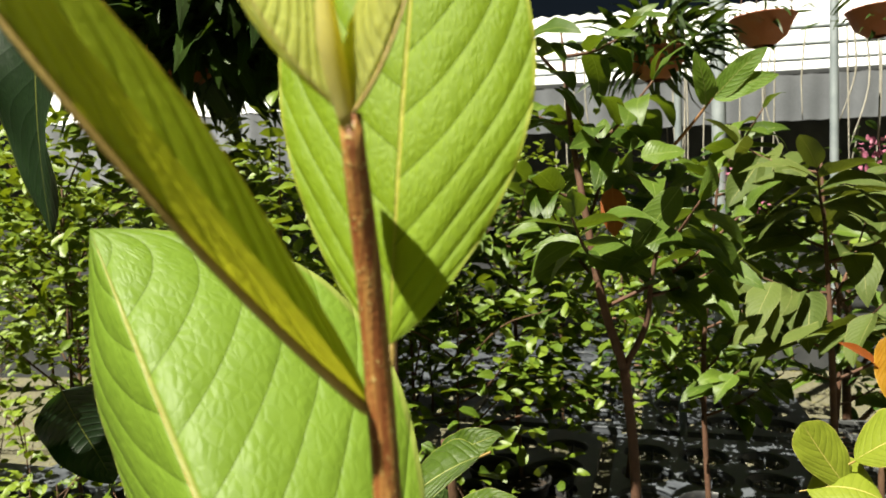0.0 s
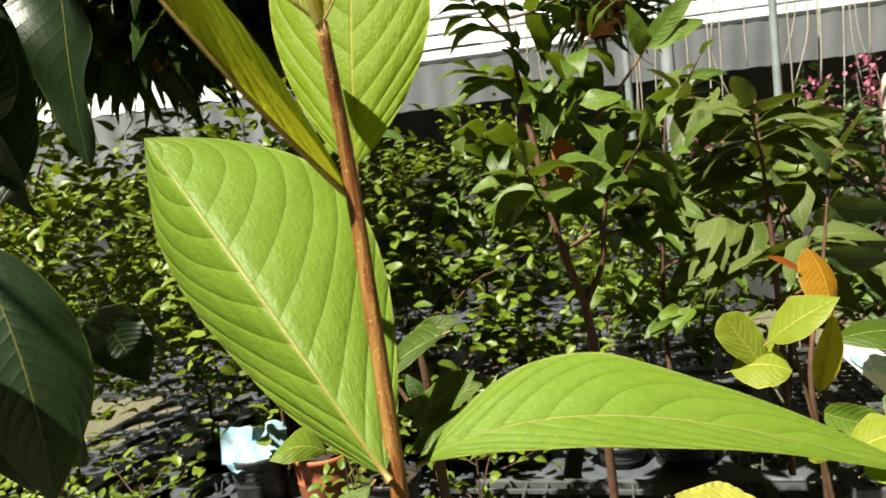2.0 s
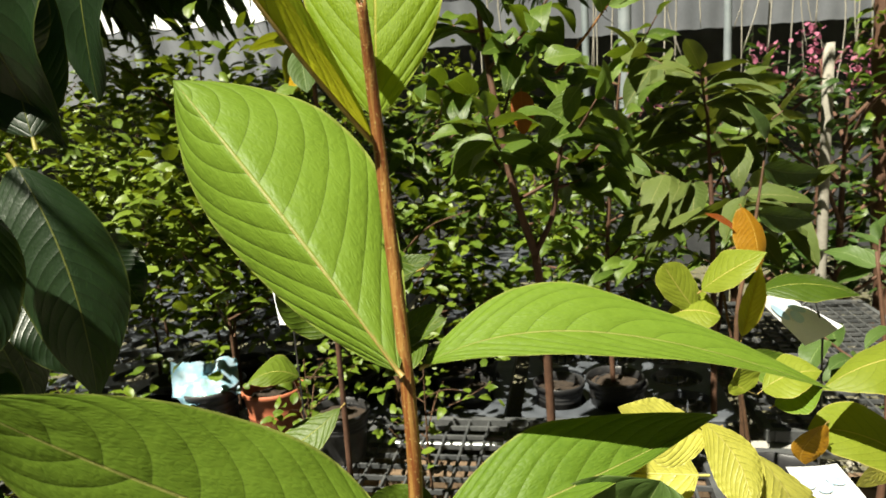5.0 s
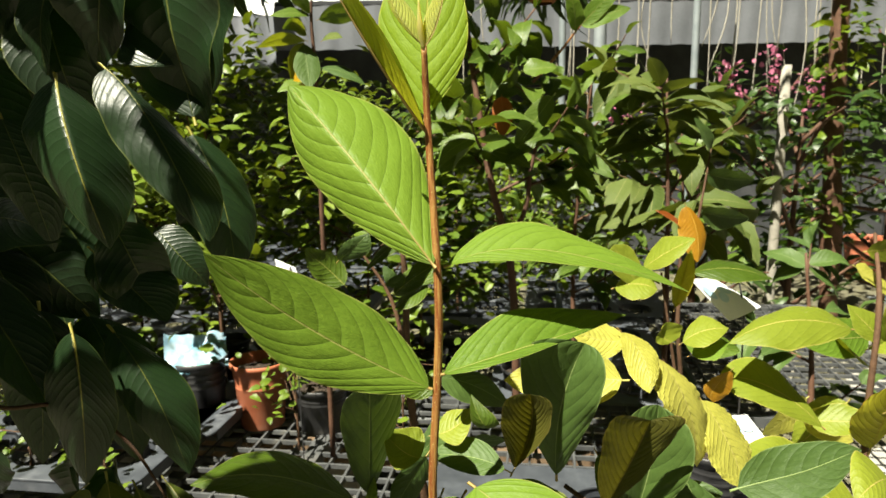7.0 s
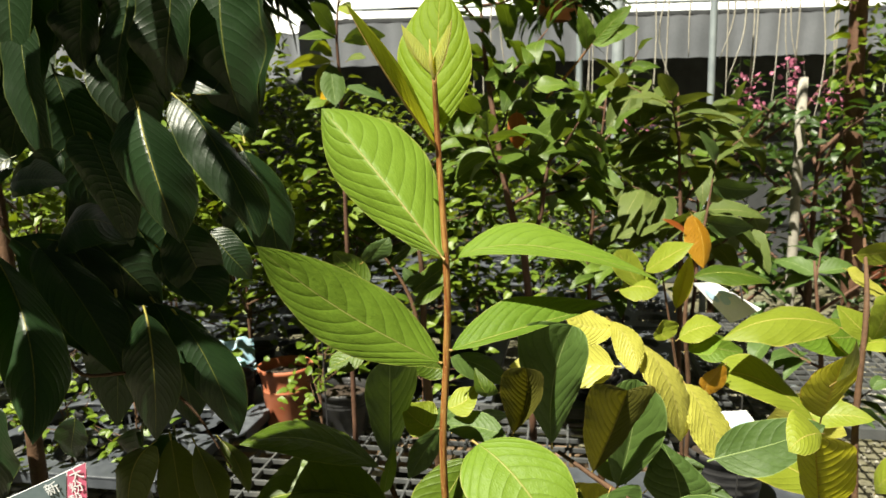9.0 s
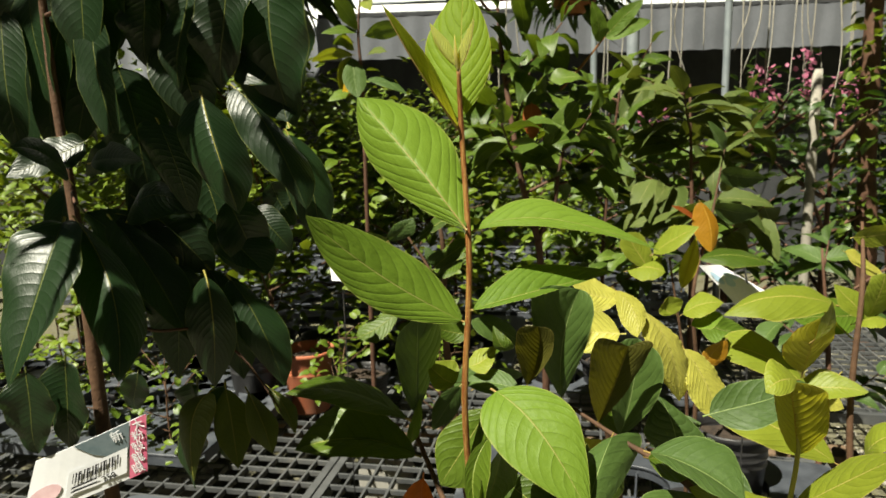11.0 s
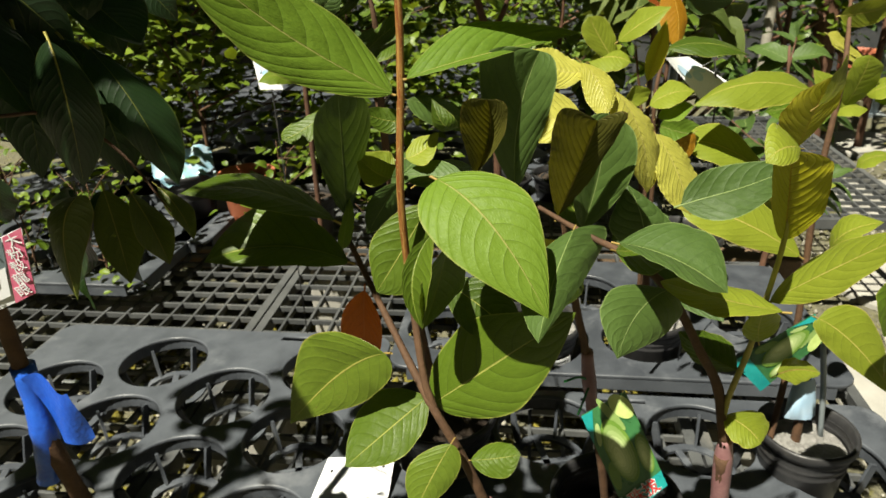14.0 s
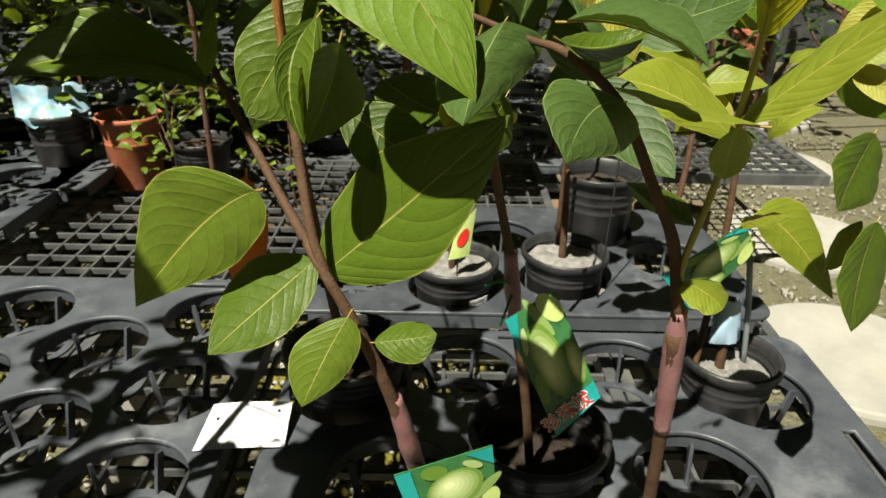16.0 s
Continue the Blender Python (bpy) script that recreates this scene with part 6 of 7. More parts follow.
# crumpled printed film lying among the rear pots
v, f, n = [], [], 14
for j in range(n + 1):
    for i in range(n + 1):
        x, y = 0.15 * (i / n - 0.5), 0.10 * (j / n - 0.5)
        v.append((x, y, 0.55 * y + 0.030 * noise.noise((x * 26, y * 26, 1.3)) + 0.014 * noise.noise((x * 70, y * 70, 4.0))))
f = [(j * (n + 1) + i, j * (n + 1) + i + 1, (j + 1) * (n + 1) + i + 1, (j + 1) * (n + 1) + i) for j in range(n) for i in range(n)]
film_sheet = new("plastic_film", mesh_from("plastic_film", v, f, M_BAG))
film_sheet.location, film_sheet.rotation_euler = (-0.578, 1.325, 0.592), (0.1, 0.05, 0.35)
tagged(film_sheet, "crumpled blue and white printed plastic film on a tray", "plastic film")


def sticker(centre, r, turn, z, h=0.016, w=0.034):
    """A white sticker with printed bars, bent round the wall of a pot."""
    t = radians(turn)
    out, side = Vector((math.sin(t), -math.cos(t), 0)), Vector((math.cos(t), math.sin(t), 0))
    c = Vector((centre.x, centre.y, z)) + out * r
    ob, on = card("pot_sticker", [c - side * w / 2 + Vector((0, 0, h / 2)), c + side * w / 2 + Vector((0, 0, h / 2)), c + side * w / 2 - Vector((0, 0, h / 2)), c - side * w / 2 - Vector((0, 0, h / 2))], M_LABEL, "white barcode sticker on a black pot", "sticker", 0.0004, 0.002)
    for k in range(12):
        blob(ob, on, bar(0.12 + 0.06 * k, 0.15, 0.14 + 0.06 * k + 0.012 * (k % 3), 0.5), M_BLACKPRINT, "printed_bar", 0.0006)
    for k in range(2):
        blob(ob, on, bar(0.12, 0.62 + 0.16 * k, 0.82, 0.70 + 0.16 * k), M_BLACKPRINT, "printed_line", 0.0006)


sticker(bench_at(0.09, 0.632), 0.0635, 25, 0.455)
sticker(bench_at(0.11, 0.075), 0.0675, 20, 0.440)
sticker(bench_at(0.178, 0.247), 0.0735, 35, 0.445)


# -- plants behind --
def guava_bush(root, top, leaves, seed, size=0.10, spread=0.22, mat=None, label="leafy guava shrub in the row behind", low=0.35):
    """A guava shrub: a crooked trunk, twigs all round it and drooping leaves in pairs along each twig."""
    rng = random.Random(seed)
    root = Vector(root)
    ob = thing("guava_shrub", root, label, "shrub", "guava shrubs")
    high = root + Vector((rng.uniform(-0.03, 0.03), rng.uniform(-0.03, 0.03), (top - root.z) * 0.93))
    bend = root.lerp(high, 0.5) + Vector((rng.uniform(-0.025, 0.025), rng.uniform(-0.02, 0.02), 0))
    line = glide([root, bend, high], 14)
    part("trunk", tube("trunk", [root, bend, high], [0.0075, 0.0062, 0.0025], M_DARKBARK, 7), ob)
    spots = leafy_twigs(ob, line, max(4, leaves // 13), low, spread, rng)
    part("crown", many_leaves("crown", spots, size, mat or M_SHRUB, seed + 5, 0.46, 0.10, nu=9, nv=6, fold=0.3, arch=0.07), ob)
    return ob


def leafy_twigs(ob, line, twigs, low, spread, rng, pairs=6):
    """Twigs from a stem's line, each a part, and the places of the leaf pairs on them."""
    spots = []
    for k in range(twigs):
        h = low + (1 - low) * (k + 0.6) / twigs
        start = line[min(len(line) - 1, int(h * (len(line) - 1)))]
        a = 2.4 * k + rng.uniform(-0.4, 0.4)
        reach = spread * rng.uniform(0.65, 1.15) * (1.1 - 0.45 * h)
        end = start + Vector((math.cos(a) * reach, math.sin(a) * reach, reach * rng.uniform(0.25, 0.9)))
        midp = start.lerp(end, 0.5) + Vector((0, 0, -0.08 * reach))
        part("limb", tube("limb", [start, midp, end], [0.0036, 0.0028, 0.0014], M_DARKBARK, 5, 4), ob)
        path = glide([start, midp, end], 10)
        d = (end - start).normalized()
        side = d.cross(Vector((0, 0, 1))).normalized()
        for i in range(pairs):
            f = 0.30 + 0.70 * i / (pairs - 1)
            q = path[int(f * (len(path) - 1))]
            for sgn in (-1, 1):
                if rng.random() < 0.14:
                    continue
                young = i >= pairs - 1
                way = d * (0.9 if young else 0.35) + side * sgn * (0.35 if young else 0.85) + Vector((0, 0, rng.uniform(0.2, 0.8) if young else rng.uniform(-0.85, 0.15)))
                spots.append((q, way, rng.uniform(0.5, 0.75) if young else rng.uniform(0.8, 1.15)))
    return spots


bush = thing("guava_shrub", (0.20, 1.06, 0.455), "tall guava shrub with a dark forked stem", "shrub", "guava shrubs")
part("trunk", tube("trunk", [(0.20, 1.06, 0.46), (0.19, 1.03, 0.75), (0.172, 0.995, 0.915)], [0.009, 0.0085, 0.008], M_DARKBARK, 8), bush)
part("limb", tube("limb", [(0.172, 0.995, 0.910), (0.140, 0.99, 1.02), (0.118, 1.0, 1.16), (0.10, 1.02, 1.30), (0.09, 1.03, 1.45)], [0.008, 0.007, 0.006, 0.005, 0.002], M_DARKBARK, 7), bush)
part("limb", tube("limb", [(0.172, 0.995, 0.910), (0.205, 0.985, 0.98), (0.215, 0.98, 1.06), (0.24, 0.98, 1.16)], [0.006, 0.005, 0.004, 0.002], M_DARKBARK, 7), bush)
rng = random.Random(12)
spots = leafy_twigs(bush, glide([(0.165, 0.99, 0.93), (0.118, 1.0, 1.16), (0.09, 1.03, 1.45)], 14), 9, 0.12, 0.21, rng)
spots += leafy_twigs(bush, glide([(0.19, 0.985, 0.95), (0.215, 0.98, 1.06), (0.24, 0.98, 1.20)], 14), 5, 0.3, 0.20, rng)
part("crown", many_leaves("crown", spots, 0.098, M_SHRUB, 9, 0.47, 0.10, nu=10, nv=6, fold=0.3, arch=0.07), bush)
leaf(bush, (0.156, 0.965, 1.195), (0.157, 0.96, 1.121), 0.042, 10, 0.03, M_DEAD, label="withered rust-brown leaf")
leaf(bush, (0.225, 0.83, 1.19), (0.165, 0.86, 1.105), 0.045, 10, 0.04, M_SHRUB)
leaf(bush, (0.17, 0.80, 1.23), (0.225, 0.80, 1.235), 0.045, -20, 0.04, M_SHRUB)
for a, b in (((0.30, 0.95, 1.32), (0.37, 0.93, 1.385)), ((0.30, 0.95, 1.32), (0.385, 0.93, 1.345)), ((0.29, 0.95, 1.31), (0.27, 0.93, 1.385))):
    leaf(bush, a, b, 0.036, 10, 0.05, M_YOUNG)
part("twig", tube("twig", [(0.215, 0.97, 1.22), (0.26, 0.96, 1.27), (0.30, 0.95, 1.32)], [0.003, 0.0025, 0.0015], M_STEM, 6), bush)

gold = thing("guava_sapling", (0.42, 0.72, 0.455), "guava sapling with yellowing and golden leaves", "sapling")
part("trunk", tube("trunk", [(0.42, 0.72, 0.46), (0.415, 0.70, 0.70), (0.40, 0.69, 0.86), (0.44, 0.73, 0.98), (0.47, 0.76, 1.10)], [0.0045, 0.004, 0.0034, 0.0026, 0.001], M_BARK, 7), gold)
for a, b, w, r, m in (((0.43, 0.72, 0.96), (0.36, 0.70, 1.01), 0.03, 40, M_DEAD), ((0.45, 0.74, 1.0), (0.52, 0.72, 0.99), 0.045, 60, M_BLUE), ((0.46, 0.75, 1.06), (0.53, 0.73, 1.05), 0.045, 60, M_BLUE), ((0.47, 0.76, 1.09), (0.43, 0.74, 1.15), 0.04, 30, M_BLUE), ((0.42, 0.71, 0.80), (0.49, 0.66, 0.79), 0.05, 30, M_YOUNG)):
    leaf(gold, a, b, w, r, 0.05, m, 0.2)
part("twig", tube("twig", [(0.31, 0.44, 0.60), (0.30, 0.43, 0.80), (0.272, 0.43, 0.975)], [0.003, 0.0025, 0.0012], M_BARK, 6), gold)
blade(gold, (0.409, 0.700, 1.015), (0.423, 0.690, 0.977), (0.423, 0.680, 0.930), (-0.026, 0.006, -0.004), (0.018, 0.012, -0.002), M_GOLD, peak=0.5, kb=0.6, kt=0.5, nu=32, nv=12)
blade(gold, (0.250, 0.430, 0.955), (0.230, 0.430, 0.984), (0.215, 0.430, 1.009), (-0.021, -0.010, 0.000), (0.015, 0.010, 0.012), M_LIME, peak=0.55, kb=0.7, kt=0.6, nu=32, nv=12)
blade(gold, (0.251, 0.430, 0.981), (0.274, 0.420, 1.001), (0.302, 0.410, 1.018), (0.004, 0.030, 0.010), (-0.001, -0.020, -0.009), M_LIME, peak=0.5, kb=0.7, kt=0.8, nu=32, nv=12)
blade(gold, (0.218, 0.430, 0.959), (0.241, 0.420, 0.965), (0.261, 0.410, 0.960), (0.016, 0.040, 0.008), (-0.007, -0.020, -0.014), M_LIME, peak=0.5, kb=0.7, kt=0.6, nu=32, nv=12)
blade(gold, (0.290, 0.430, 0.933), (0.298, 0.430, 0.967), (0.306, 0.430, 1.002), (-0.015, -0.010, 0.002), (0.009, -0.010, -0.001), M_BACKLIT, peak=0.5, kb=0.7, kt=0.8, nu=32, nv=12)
blade(gold, (0.330, 0.480, 0.961), (0.379, 0.480, 0.966), (0.434, 0.480, 0.950), (0.008, 0.030, 0.004), (-0.004, -0.020, -0.013), M_GUAVA, peak=0.5, kb=0.7, kt=0.8, nu=32, nv=12)
blade(gold, (0.247, 0.300, 0.936), (0.268, 0.300, 0.947), (0.292, 0.300, 0.948), (0.004, 0.020, 0.008), (-0.004, -0.020, -0.009), M_LIME, peak=0.5, kb=0.7, kt=0.8, nu=32, nv=12)
blade(gold, (0.257, 0.300, 0.923), (0.278, 0.300, 0.931), (0.293, 0.300, 0.933), (0.001, 0.020, 0.005), (-0.007, -0.020, -0.007), M_YOUNG, peak=0.5, kb=0.7, kt=0.8, nu=32, nv=12)
blade(gold, (0.236, 0.300, 0.936), (0.225, 0.300, 0.946), (0.230, 0.300, 0.957), (-0.008, -0.010, -0.005), (0.025, 0.010, 0.001), M_LIME, peak=0.5, kb=0.7, kt=0.6, nu=32, nv=12)
blade(gold, (0.296, 0.300, 0.904), (0.279, 0.300, 0.883), (0.282, 0.300, 0.872), (-0.008, 0.000, 0.007), (0.019, 0.000, 0.002), M_GOLD, peak=0.5, kb=0.7, kt=0.6, nu=32, nv=12)

thin = thing("guava_sapling", (-0.195, 1.0, 0.455), "tall thin guava sapling of the row behind", "sapling")
part("trunk", tube("trunk", [(-0.20, 1.0, 0.46), (-0.197, 1.0, 0.90), (-0.193, 1.0, 1.224), (-0.196, 1.0, 1.35), (-0.183, 1.0, 1.46)], [0.006, 0.005, 0.0038, 0.003, 0.0012], M_DARKBARK, 7), thin, "grey-brown stem")
blade(thin, (-0.1973, 1.0000, 1.3540), (-0.2180, 0.9850, 1.3902), (-0.2388, 0.9700, 1.4127), (0.0140, -0.0200, 0.0106), (-0.0140, 0.0200, -0.0106), M_SHRUB, kb=0.7, kt=0.7, nu=24, nv=8)
blade(thin, (-0.1975, 1.0000, 1.3497), (-0.2329, 0.9850, 1.3539), (-0.2681, 0.9700, 1.3453), (-0.0003, 0.0150, 0.0105), (0.0003, -0.0150, -0.0105), M_SHRUB, kb=0.7, kt=0.7, nu=24, nv=8)
blade(thin, (-0.1821, 1.0000, 1.3428), (-0.1385, 0.9850, 1.3514), (-0.0964, 0.9700, 1.3472), (0.0022, 0.0150, -0.0162), (-0.0022, -0.0150, 0.0162), M_SHRUB, kb=0.7, kt=0.7, nu=24, nv=8)
blade(thin, (-0.2090, 1.0000, 1.3054), (-0.2501, 0.9850, 1.3075), (-0.2916, 0.9700, 1.2904), (-0.0016, -0.0150, 0.0098), (0.0016, 0.0150, -0.0098), M_LIME, kb=0.7, kt=0.7, nu=24, nv=8)
blade(thin, (-0.2115, 1.0000, 1.2999), (-0.2045, 0.9750, 1.2550), (-0.1973, 0.9500, 1.2154), (-0.0232, -0.0120, -0.0031), (0.0232, 0.0120, 0.0031), M_BLUE, kb=0.7, kt=0.7, nu=24, nv=8)
blade(thin, (-0.1844, 1.0000, 1.2551), (-0.1400, 0.9850, 1.2463), (-0.0971, 0.9700, 1.2202), (-0.0036, -0.0200, -0.0099), (0.0036, 0.0200, 0.0099), M_BLUE, kb=0.7, kt=0.7, nu=24, nv=8)
blade(thin, (-0.2062, 1.0000, 1.3151), (-0.2198, 0.9850, 1.3300), (-0.2337, 0.9700, 1.3316), (0.0060, -0.0200, 0.0100), (-0.0060, 0.0200, -0.0100), M_LIME, kb=0.7, kt=0.7, nu=24, nv=8)
blade(thin, (-0.1853, 1.0000, 1.4117), (-0.1746, 0.9850, 1.4055), (-0.1648, 0.9700, 1.3868), (-0.0105, -0.0100, -0.0093), (0.0105, 0.0100, 0.0093), M_LIME, kb=0.7, kt=0.7, nu=24, nv=8)
blade(thin, (-0.2110, 1.0000, 1.2269), (-0.2364, 0.9850, 1.2257), (-0.2621, 0.9700, 1.2114), (-0.0032, 0.0150, 0.0112), (0.0032, -0.0150, -0.0112), M_SHRUB, kb=0.7, kt=0.7, nu=24, nv=8)
blade(thin, (-0.1773, 1.0000, 1.3056), (-0.1560, 0.9850, 1.3121), (-0.1357, 0.9700, 1.3056), (0.0011, -0.0200, -0.0093), (-0.0011, 0.0200, 0.0093), M_DULL, kb=0.7, kt=0.7, nu=24, nv=8)
blade(thin, (-0.2076, 1.0000, 1.3304), (-0.2263, 0.9850, 1.3333), (-0.2453, 0.9700, 1.3234), (-0.0010, -0.0200, 0.0093), (0.0010, 0.0200, -0.0093), M_SHRUB, kb=0.7, kt=0.7, nu=24, nv=8)
blade(thin, (-0.1850, 1.0000, 1.4181), (-0.1628, 0.9850, 1.4430), (-0.1419, 0.9700, 1.4548), (0.0118, -0.0200, -0.0096), (-0.0118, 0.0200, 0.0096), M_SHRUB, kb=0.7, kt=0.7, nu=24, nv=8)
blade(thin, (-0.1871, 1.0000, 1.4202), (-0.2020, 0.9850, 1.4502), (-0.2171, 0.9700, 1.4670), (0.0126, -0.0200, 0.0086), (-0.0126, 0.0200, -0.0086), M_YOUNG, kb=0.7, kt=0.7, nu=24, nv=8)
blade(thin, (-0.2058, 1.0000, 1.2379), (-0.2181, 0.9850, 1.2407), (-0.2307, 0.9700, 1.2303), (-0.0021, -0.0200, 0.0091), (0.0021, 0.0200, -0.0091), M_GOLD, kb=0.7, kt=0.7, nu=24, nv=8)
blade(thin, (-0.2152, 1.0100, 1.3033), (-0.2273, 1.0050, 1.2755), (-0.2402, 1.0000, 1.2344), (-0.0122, -0.0200, 0.0040), (0.0122, 0.0200, -0.0040), M_LIME, kb=0.7, kt=0.7, nu=24, nv=8)
guava_bush((0.60, 1.25, 0.45), 1.30, 130, 21, 0.125, 0.21, M_DULL, low=0.45)
guava_bush((0.45, 1.55, 0.3), 1.36, 220, 22, spread=0.26)
guava_bush((0.82, 1.80, 0.3), 1.22, 150, 23, spread=0.22)
guava_bush((0.00, 1.75, 0.3), 1.25, 220, 24, spread=0.26)
guava_bush((0.78, 0.95, 0.3), 0.92, 30, 25, 0.09, spread=0.16, mat=M_BLUE, label="pale guava shrub beside the path")
for k, (x, y, top, n) in enumerate(((-0.55, 1.45, 1.26, 520), (-1.12, 1.48, 1.34, 520), (-0.30, 1.75, 1.22, 480), (-0.75, 1.95, 1.28, 520), (-1.30, 1.75, 1.22, 520), (-1.15, 2.45, 1.35, 460), (-1.75, 2.2, 1.3, 460), (-0.35, 2.5, 1.3, 420), (0.15, 2.4, 1.3, 420), (-1.65, 1.3, 1.05, 420), (-0.62, 1.70, 0.95, 220), (-0.15, 1.60, 0.95, 200), (0.30, 1.9, 1.0, 420), (0.75, 2.3, 1.05, 420), (-1.0, 2.0, 1.1, 420))):
    shrub("small_leaved_shrub", (x, y, 0.30), top - 0.25, 0.32, int(n * 2.2), 0.050, M_HEDGE, 40 + k, "dense bush with small fresh green leaves", "shrub", M_BARK, 12, 0.5, 0.32, 0.0, "small-leaved shrubs", trunk=0.006)
for k, (x, y, top, n) in enumerate(((-0.68, 1.02, 0.68, 110), (-0.30, 1.15, 0.72, 90), (-0.86, 1.05, 0.72, 100), (-0.05, 1.1, 0.7, 60), (-1.0, 1.15, 0.82, 150), (-1.2, 1.3, 0.9, 160), (-1.1, 0.95, 0.75, 120))):
    shrub("seedling", (x, y, 0.40), top - 0.40, 0.13, n, 0.030, M_HEDGE, 60 + k, "low potted seedling with tiny green leaves", "seedling", M_BARK, 8, 0.6, 0.15, 0.0, "seedlings", trunk=0.003)
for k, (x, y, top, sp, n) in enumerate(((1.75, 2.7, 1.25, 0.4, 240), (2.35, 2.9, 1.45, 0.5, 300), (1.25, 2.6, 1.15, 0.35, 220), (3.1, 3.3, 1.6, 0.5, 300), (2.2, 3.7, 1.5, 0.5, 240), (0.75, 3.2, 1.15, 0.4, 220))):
    shrub("dark_shrub", (x, y, 0.02), top, sp, n, 0.10, M_DARKBUSH, 80 + k, "dark green shrub by the netting, shade put into its leaf colour", "shrub", M_DARKBARK, 11, 0.42, 0.15, 0.1, "dark shrubs", trunk=0.02)

# second bench row with its tray edges and pots
tray(-1.3, -0.75, 1.50, 2.3, 0.36, [(-1.2 + 0.17 * (k % 3), 1.62 + 0.17 * (k // 3)) for k in range(12)])
tray(-1.30, -0.75, 0.80, 1.42, 0.45, [(-1.2 + 0.17 * (k % 3), 0.92 + 0.17 * (k // 3)) for k in range(9)])
tray(-1.90, -1.35, 0.80, 1.42, 0.45, [(-1.8 + 0.17 * (k % 3), 0.92 + 0.17 * (k // 3)) for k in range(9)])
tray(-1.9, -1.35, 1.50, 2.3, 0.36, [(-1.8 + 0.17 * (k % 3), 1.62 + 0.17 * (k // 3)) for k in range(12)])
tray(-0.70, -0.15, 1.50, 2.3, 0.36, [(-0.6 + 0.17 * (k % 3), 1.62 + 0.17 * (k // 3)) for k in range(12)])
tray(-0.10, 0.45, 1.50, 2.3, 0.36, [(0.0 + 0.17 * (k % 3), 1.62 + 0.17 * (k // 3)) for k in range(12)])
for row, y in enumerate((2.36, 3.20)):
    for k in range(5):
        x = -2.5 + 0.62 * k
        tray(x, x + 0.58, y, y + 0.78, 0.36, [(x + 0.12 + 0.17 * (i % 3), y + 0.12 + 0.18 * (i // 3)) for i in range(12)])
grating(0.50, 1.15, 1.45, 2.6, 0.36)
slab("timber_beam", (2.6, 0.07, 0.07), (-0.3, 1.36, 0.30), M_WOOD, 0.006, BENCH, "weathered timber beam along the rear bench", "beam", "")
for k, (x, y, m, lab) in enumerate(((-0.55, 1.47, M_POT, "black plastic nursery pot of the rear row"), (-0.95, 1.40, M_POT, "black plastic nursery pot of the rear row"), (-0.30, 1.72, M_POT, "black plastic nursery pot of the rear row"), (0.0, 1.70, M_POT, "black plastic nursery pot of the rear row"), (0.45, 1.55, M_POT, "black plastic nursery pot of the rear row"))):
    pot((x, y, 0.30), 0.075, 0.14, m, lab, M_DARKSOIL, 0.86)
for x, y in ((3.12, 4.15),):
    pot((x, y, 0.0), 0.14, 0.30, M_TERRA, "terracotta-coloured pot on the ground", M_DARKSOIL, 0.86, 1)


# -- hanging baskets, orchids and roots under the eaves --
def fern(at, r, n, size, seed, label):
    ob = thing("hanging_fern", at, label, "hanging basket", "hanging baskets")
    prof = [(0.35, -0.9), (0.75, -0.6), (1.0, 0.0), (1.06, 0.03), (1.0, 0.06), (0.93, 0.0), (0.0, -0.05)]
    k = 24
    v = [(r * a * math.cos(2 * math.pi * i / k), r * a * math.sin(2 * math.pi * i / k), r * b) for a, b in prof for i in range(k)]
    f = [(j * k + i, j * k + (i + 1) % k, (j + 1) * k + (i + 1) % k, (j + 1) * k + i) for j in range(len(prof) - 1) for i in range(k)]
    part("bowl", mesh_from("bowl", v, f, M_TERRA), ob, "brown-red plastic bowl", world_at=False)
    for i in range(3):
        t = 2.1 * i
        part("wire", tube("wire", [(r * math.cos(t), r * math.sin(t), 0.0), (r * 0.4 * math.cos(t), r * 0.4 * math.sin(t), 0.3), (0, 0, 0.55)], [0.0015, 0.0015, 0.0015], M_RAIL, 4, 2), ob, world_at=False)
    rng = random.Random(seed)
    spots = []
    for i in range(n):
        a = rng.uniform(0, 6.28)
        q = Vector((math.cos(a), math.sin(a), 0)) * r * rng.uniform(0.2, 1.5)
        q.z = r * rng.uniform(-0.6, 1.1)
        spots.append((q, (math.cos(a), math.sin(a), rng.uniform(-1.1, 0.5)), rng.uniform(0.5, 1.2)))
    part("fronds", many_leaves("fronds", spots, size, M_FERN, seed, 0.16, nu=5, nv=2), ob, world_at=False)


fern((-0.60, 1.55, 1.66), 0.12, 1300, 0.22, 1, "dark drooping fern in a hanging bowl")
fern((-0.80, 1.50, 1.62), 0.13, 1300, 0.22, 2, "dark drooping fern in a hanging bowl")
fern((-1.05, 1.9, 1.95), 0.12, 380, 0.2, 6, "dark drooping fern in a hanging bowl")
fern((0.40, 1.85, 1.58), 0.085, 260, 0.14, 3, "green fern in a hanging bowl")
fern((0.75, 2.05, 1.70), 0.09, 60, 0.08, 4, "brown-red hanging bowl with a small fern")
fern((1.15, 2.2, 1.74), 0.09, 60, 0.08, 5, "brown-red hanging bowl with a small fern")

def overhead_pipe(y, z, x0, x1, r=0.009):
    ob = new("overhead_pipe", tube("overhead_pipe", [(x0, y, z), ((x0 + x1) / 2, y, z), (x1, y, z)], [r, r, r], M_POST, 8, 2))
    tagged(ob, "thin galvanised pipe carrying hanging plants", "pipe", kind="structure")


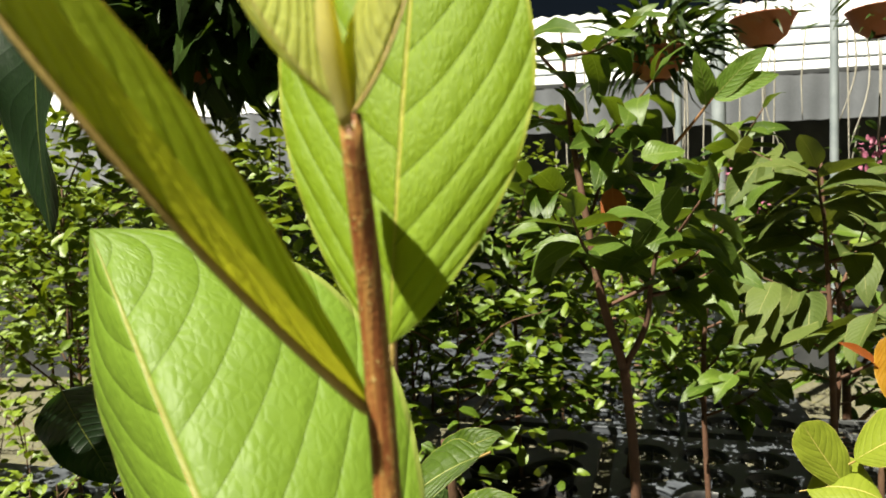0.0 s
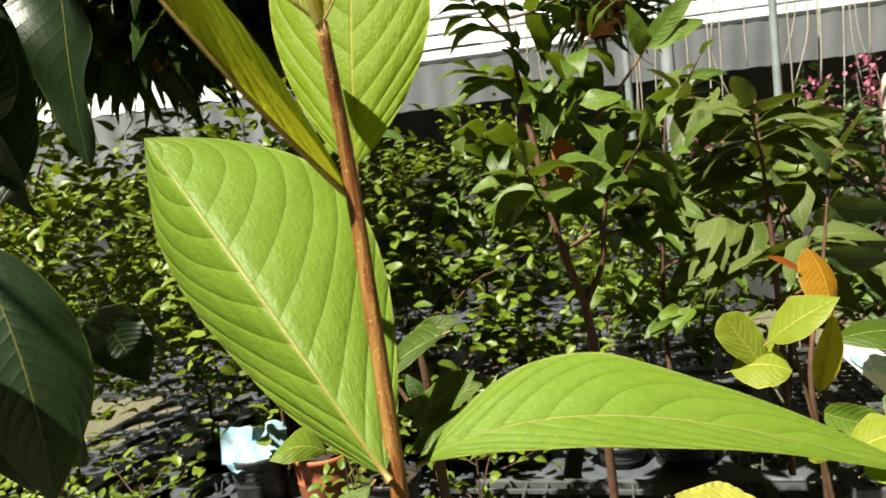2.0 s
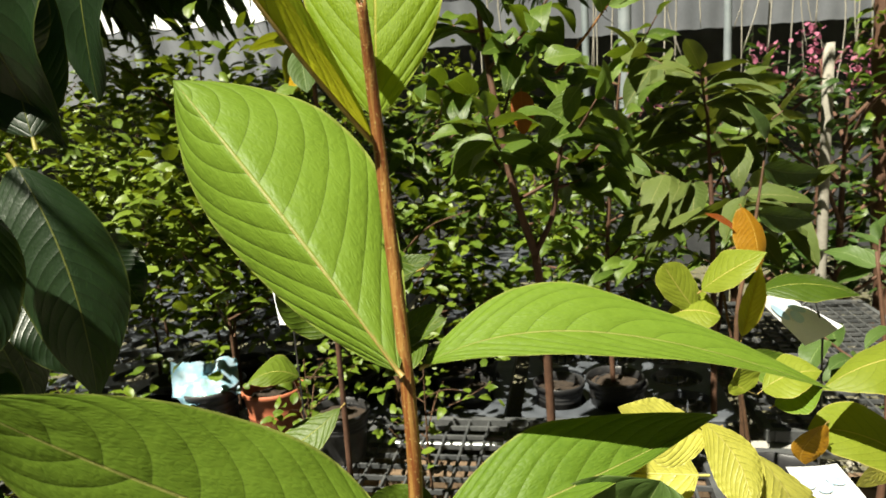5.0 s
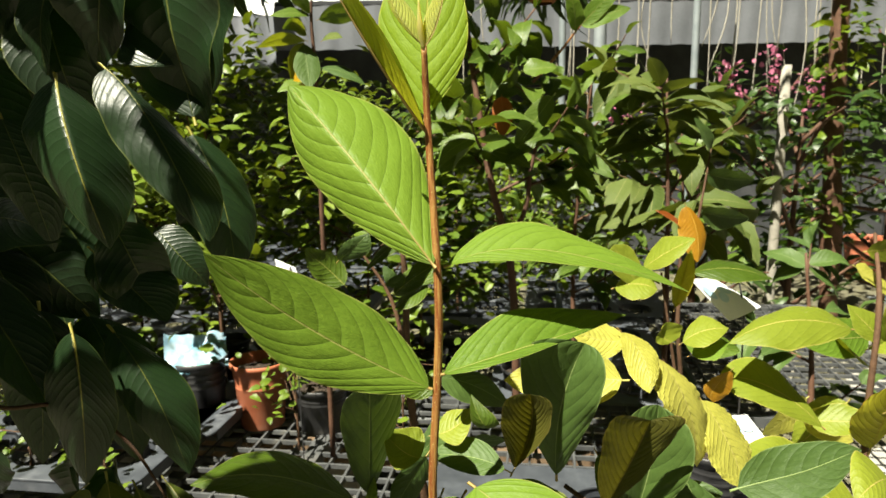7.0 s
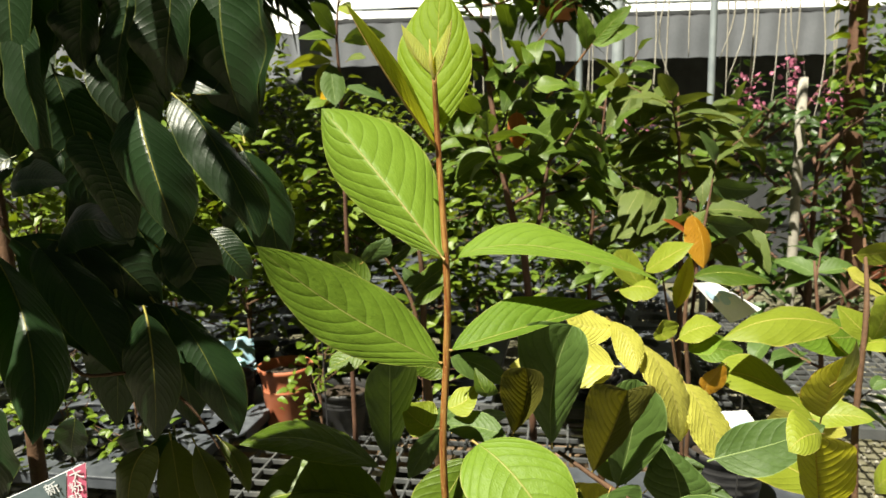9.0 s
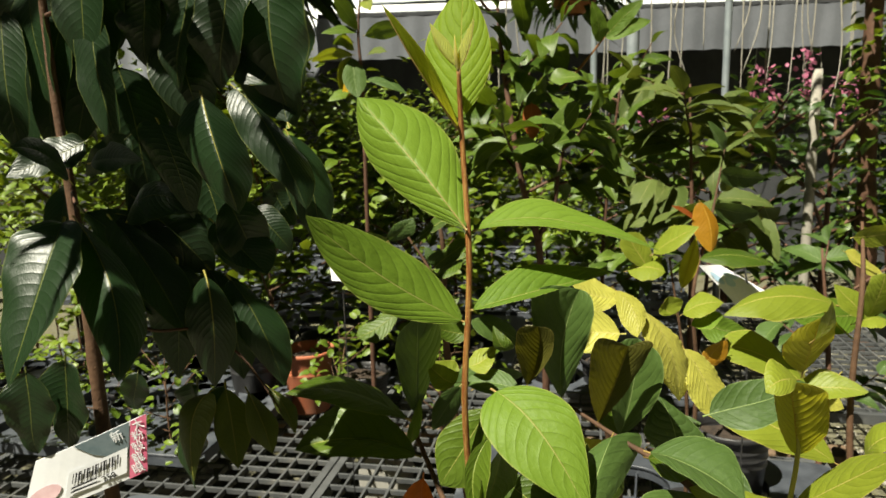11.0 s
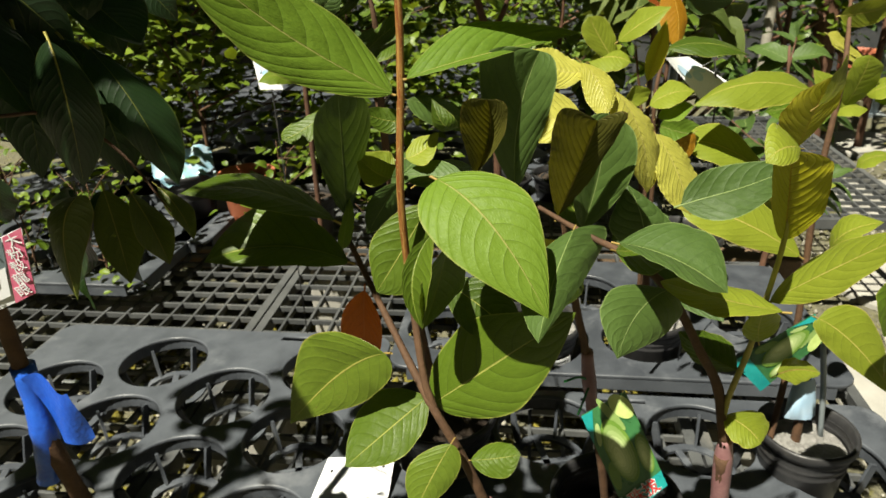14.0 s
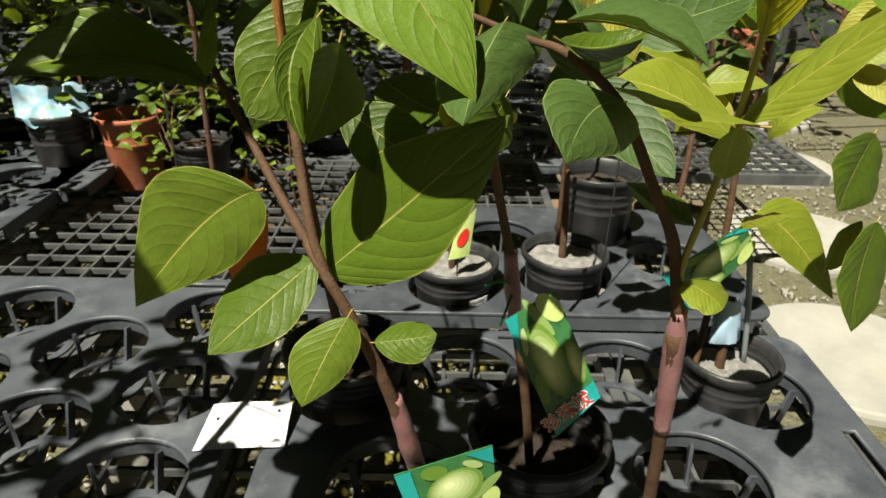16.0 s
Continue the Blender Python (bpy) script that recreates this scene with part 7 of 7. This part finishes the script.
for y in (3.15, 3.5, 3.9, 4.25):
    overhead_pipe(y, 1.925, -0.5, 7.9)
for y, z in ((1.55, 2.21), (1.50, 2.17), (1.9, 2.50), (1.85, 2.13), (2.05, 2.25), (2.2, 2.29)):
    overhead_pipe(y, z, -5.9, 7.9)
rng = random.Random(31)
for k in range(46):
    x, y = rng.uniform(0.2, 3.4), rng.choice((3.15, 3.5, 3.9, 4.25))
    h = rng.uniform(0.35, 0.95)
    ob = thing("hanging_root", (x, y, 1.92), "pale dry aerial root hanging from the eaves", "hanging root", "hanging roots")
    part("strand", tube("strand", [(0, 0, 0), (rng.gauss(0, 0.02), 0, -h / 2), (rng.gauss(0, 0.03), 0, -h)], [0.005, 0.004, 0.002], M_STRING, 5, 4), ob, world_at=False)
for k, (x, y, z) in enumerate(((1.02, 3.15, 1.22), (1.12, 3.15, 1.20), (1.62, 3.15, 1.28), (1.85, 3.15, 1.35), (2.05, 3.15, 1.24), (2.35, 3.5, 1.3))):
    ob = thing("orchid", (x, y, z), "pink orchid spray hanging under the eaves", "orchid", "orchids")
    spots = [((rng.gauss(0, 0.035), rng.gauss(0, 0.035), rng.uniform(-0.10, 0.14)), (rng.gauss(0, 1), rng.gauss(0, 1), rng.gauss(0, 1)), rng.uniform(0.6, 1.1)) for i in range(70)]
    tagged(part("petals", many_leaves("petals", spots, 0.034, M_PINK, 90 + k, 0.7, nu=4), ob, world_at=False), kind="stuff")
    part("strand", tube("strand", [(0, 0, 0.1), (0.01, 0, 0.4), (0, 0, 1.925 - z)], [0.004, 0.004, 0.004], M_STRING, 5, 3), ob, world_at=False)



old_trunk = thing("tree_trunk", (1.92, 2.7, 0.0), "rough brown tree trunk wrapped in climbing plants", "tree trunk")
part("trunk", tube("trunk", [(1.96, 2.7, 0.0), (1.93, 2.7, 0.6), (1.89, 2.7, 1.3), (1.88, 2.7, 2.2)], [0.05, 0.042, 0.04, 0.034], M_DARKBARK, 12, 6, 0.25), old_trunk)
spots = []
for k in range(330):
    a = rng.uniform(0, 6.28)
    spots.append(((1.91 + 0.07 * math.cos(a), 2.7 + 0.07 * math.sin(a), rng.uniform(0.6, 2.0)), (math.cos(a), math.sin(a), rng.uniform(-0.6, 0.2)), rng.uniform(0.6, 1.2)))
tagged(part("climber", many_leaves("climber", spots, 0.07, M_HEDGE, 33, 0.6), old_trunk), kind="stuff")

# black pots standing in the rear trays
for k in range(14):
    x, y = -1.2 + 0.17 * (k % 3) + 0.6 * (k // 6), 1.62 + 0.17 * ((k // 3) % 2)
    q = bench_at(x, y, 0.29)
    pot((q.x, q.y, q.z), 0.068, 0.13, M_POT, "black plastic nursery pot of the rear trays", M_DARKSOIL, 0.84)
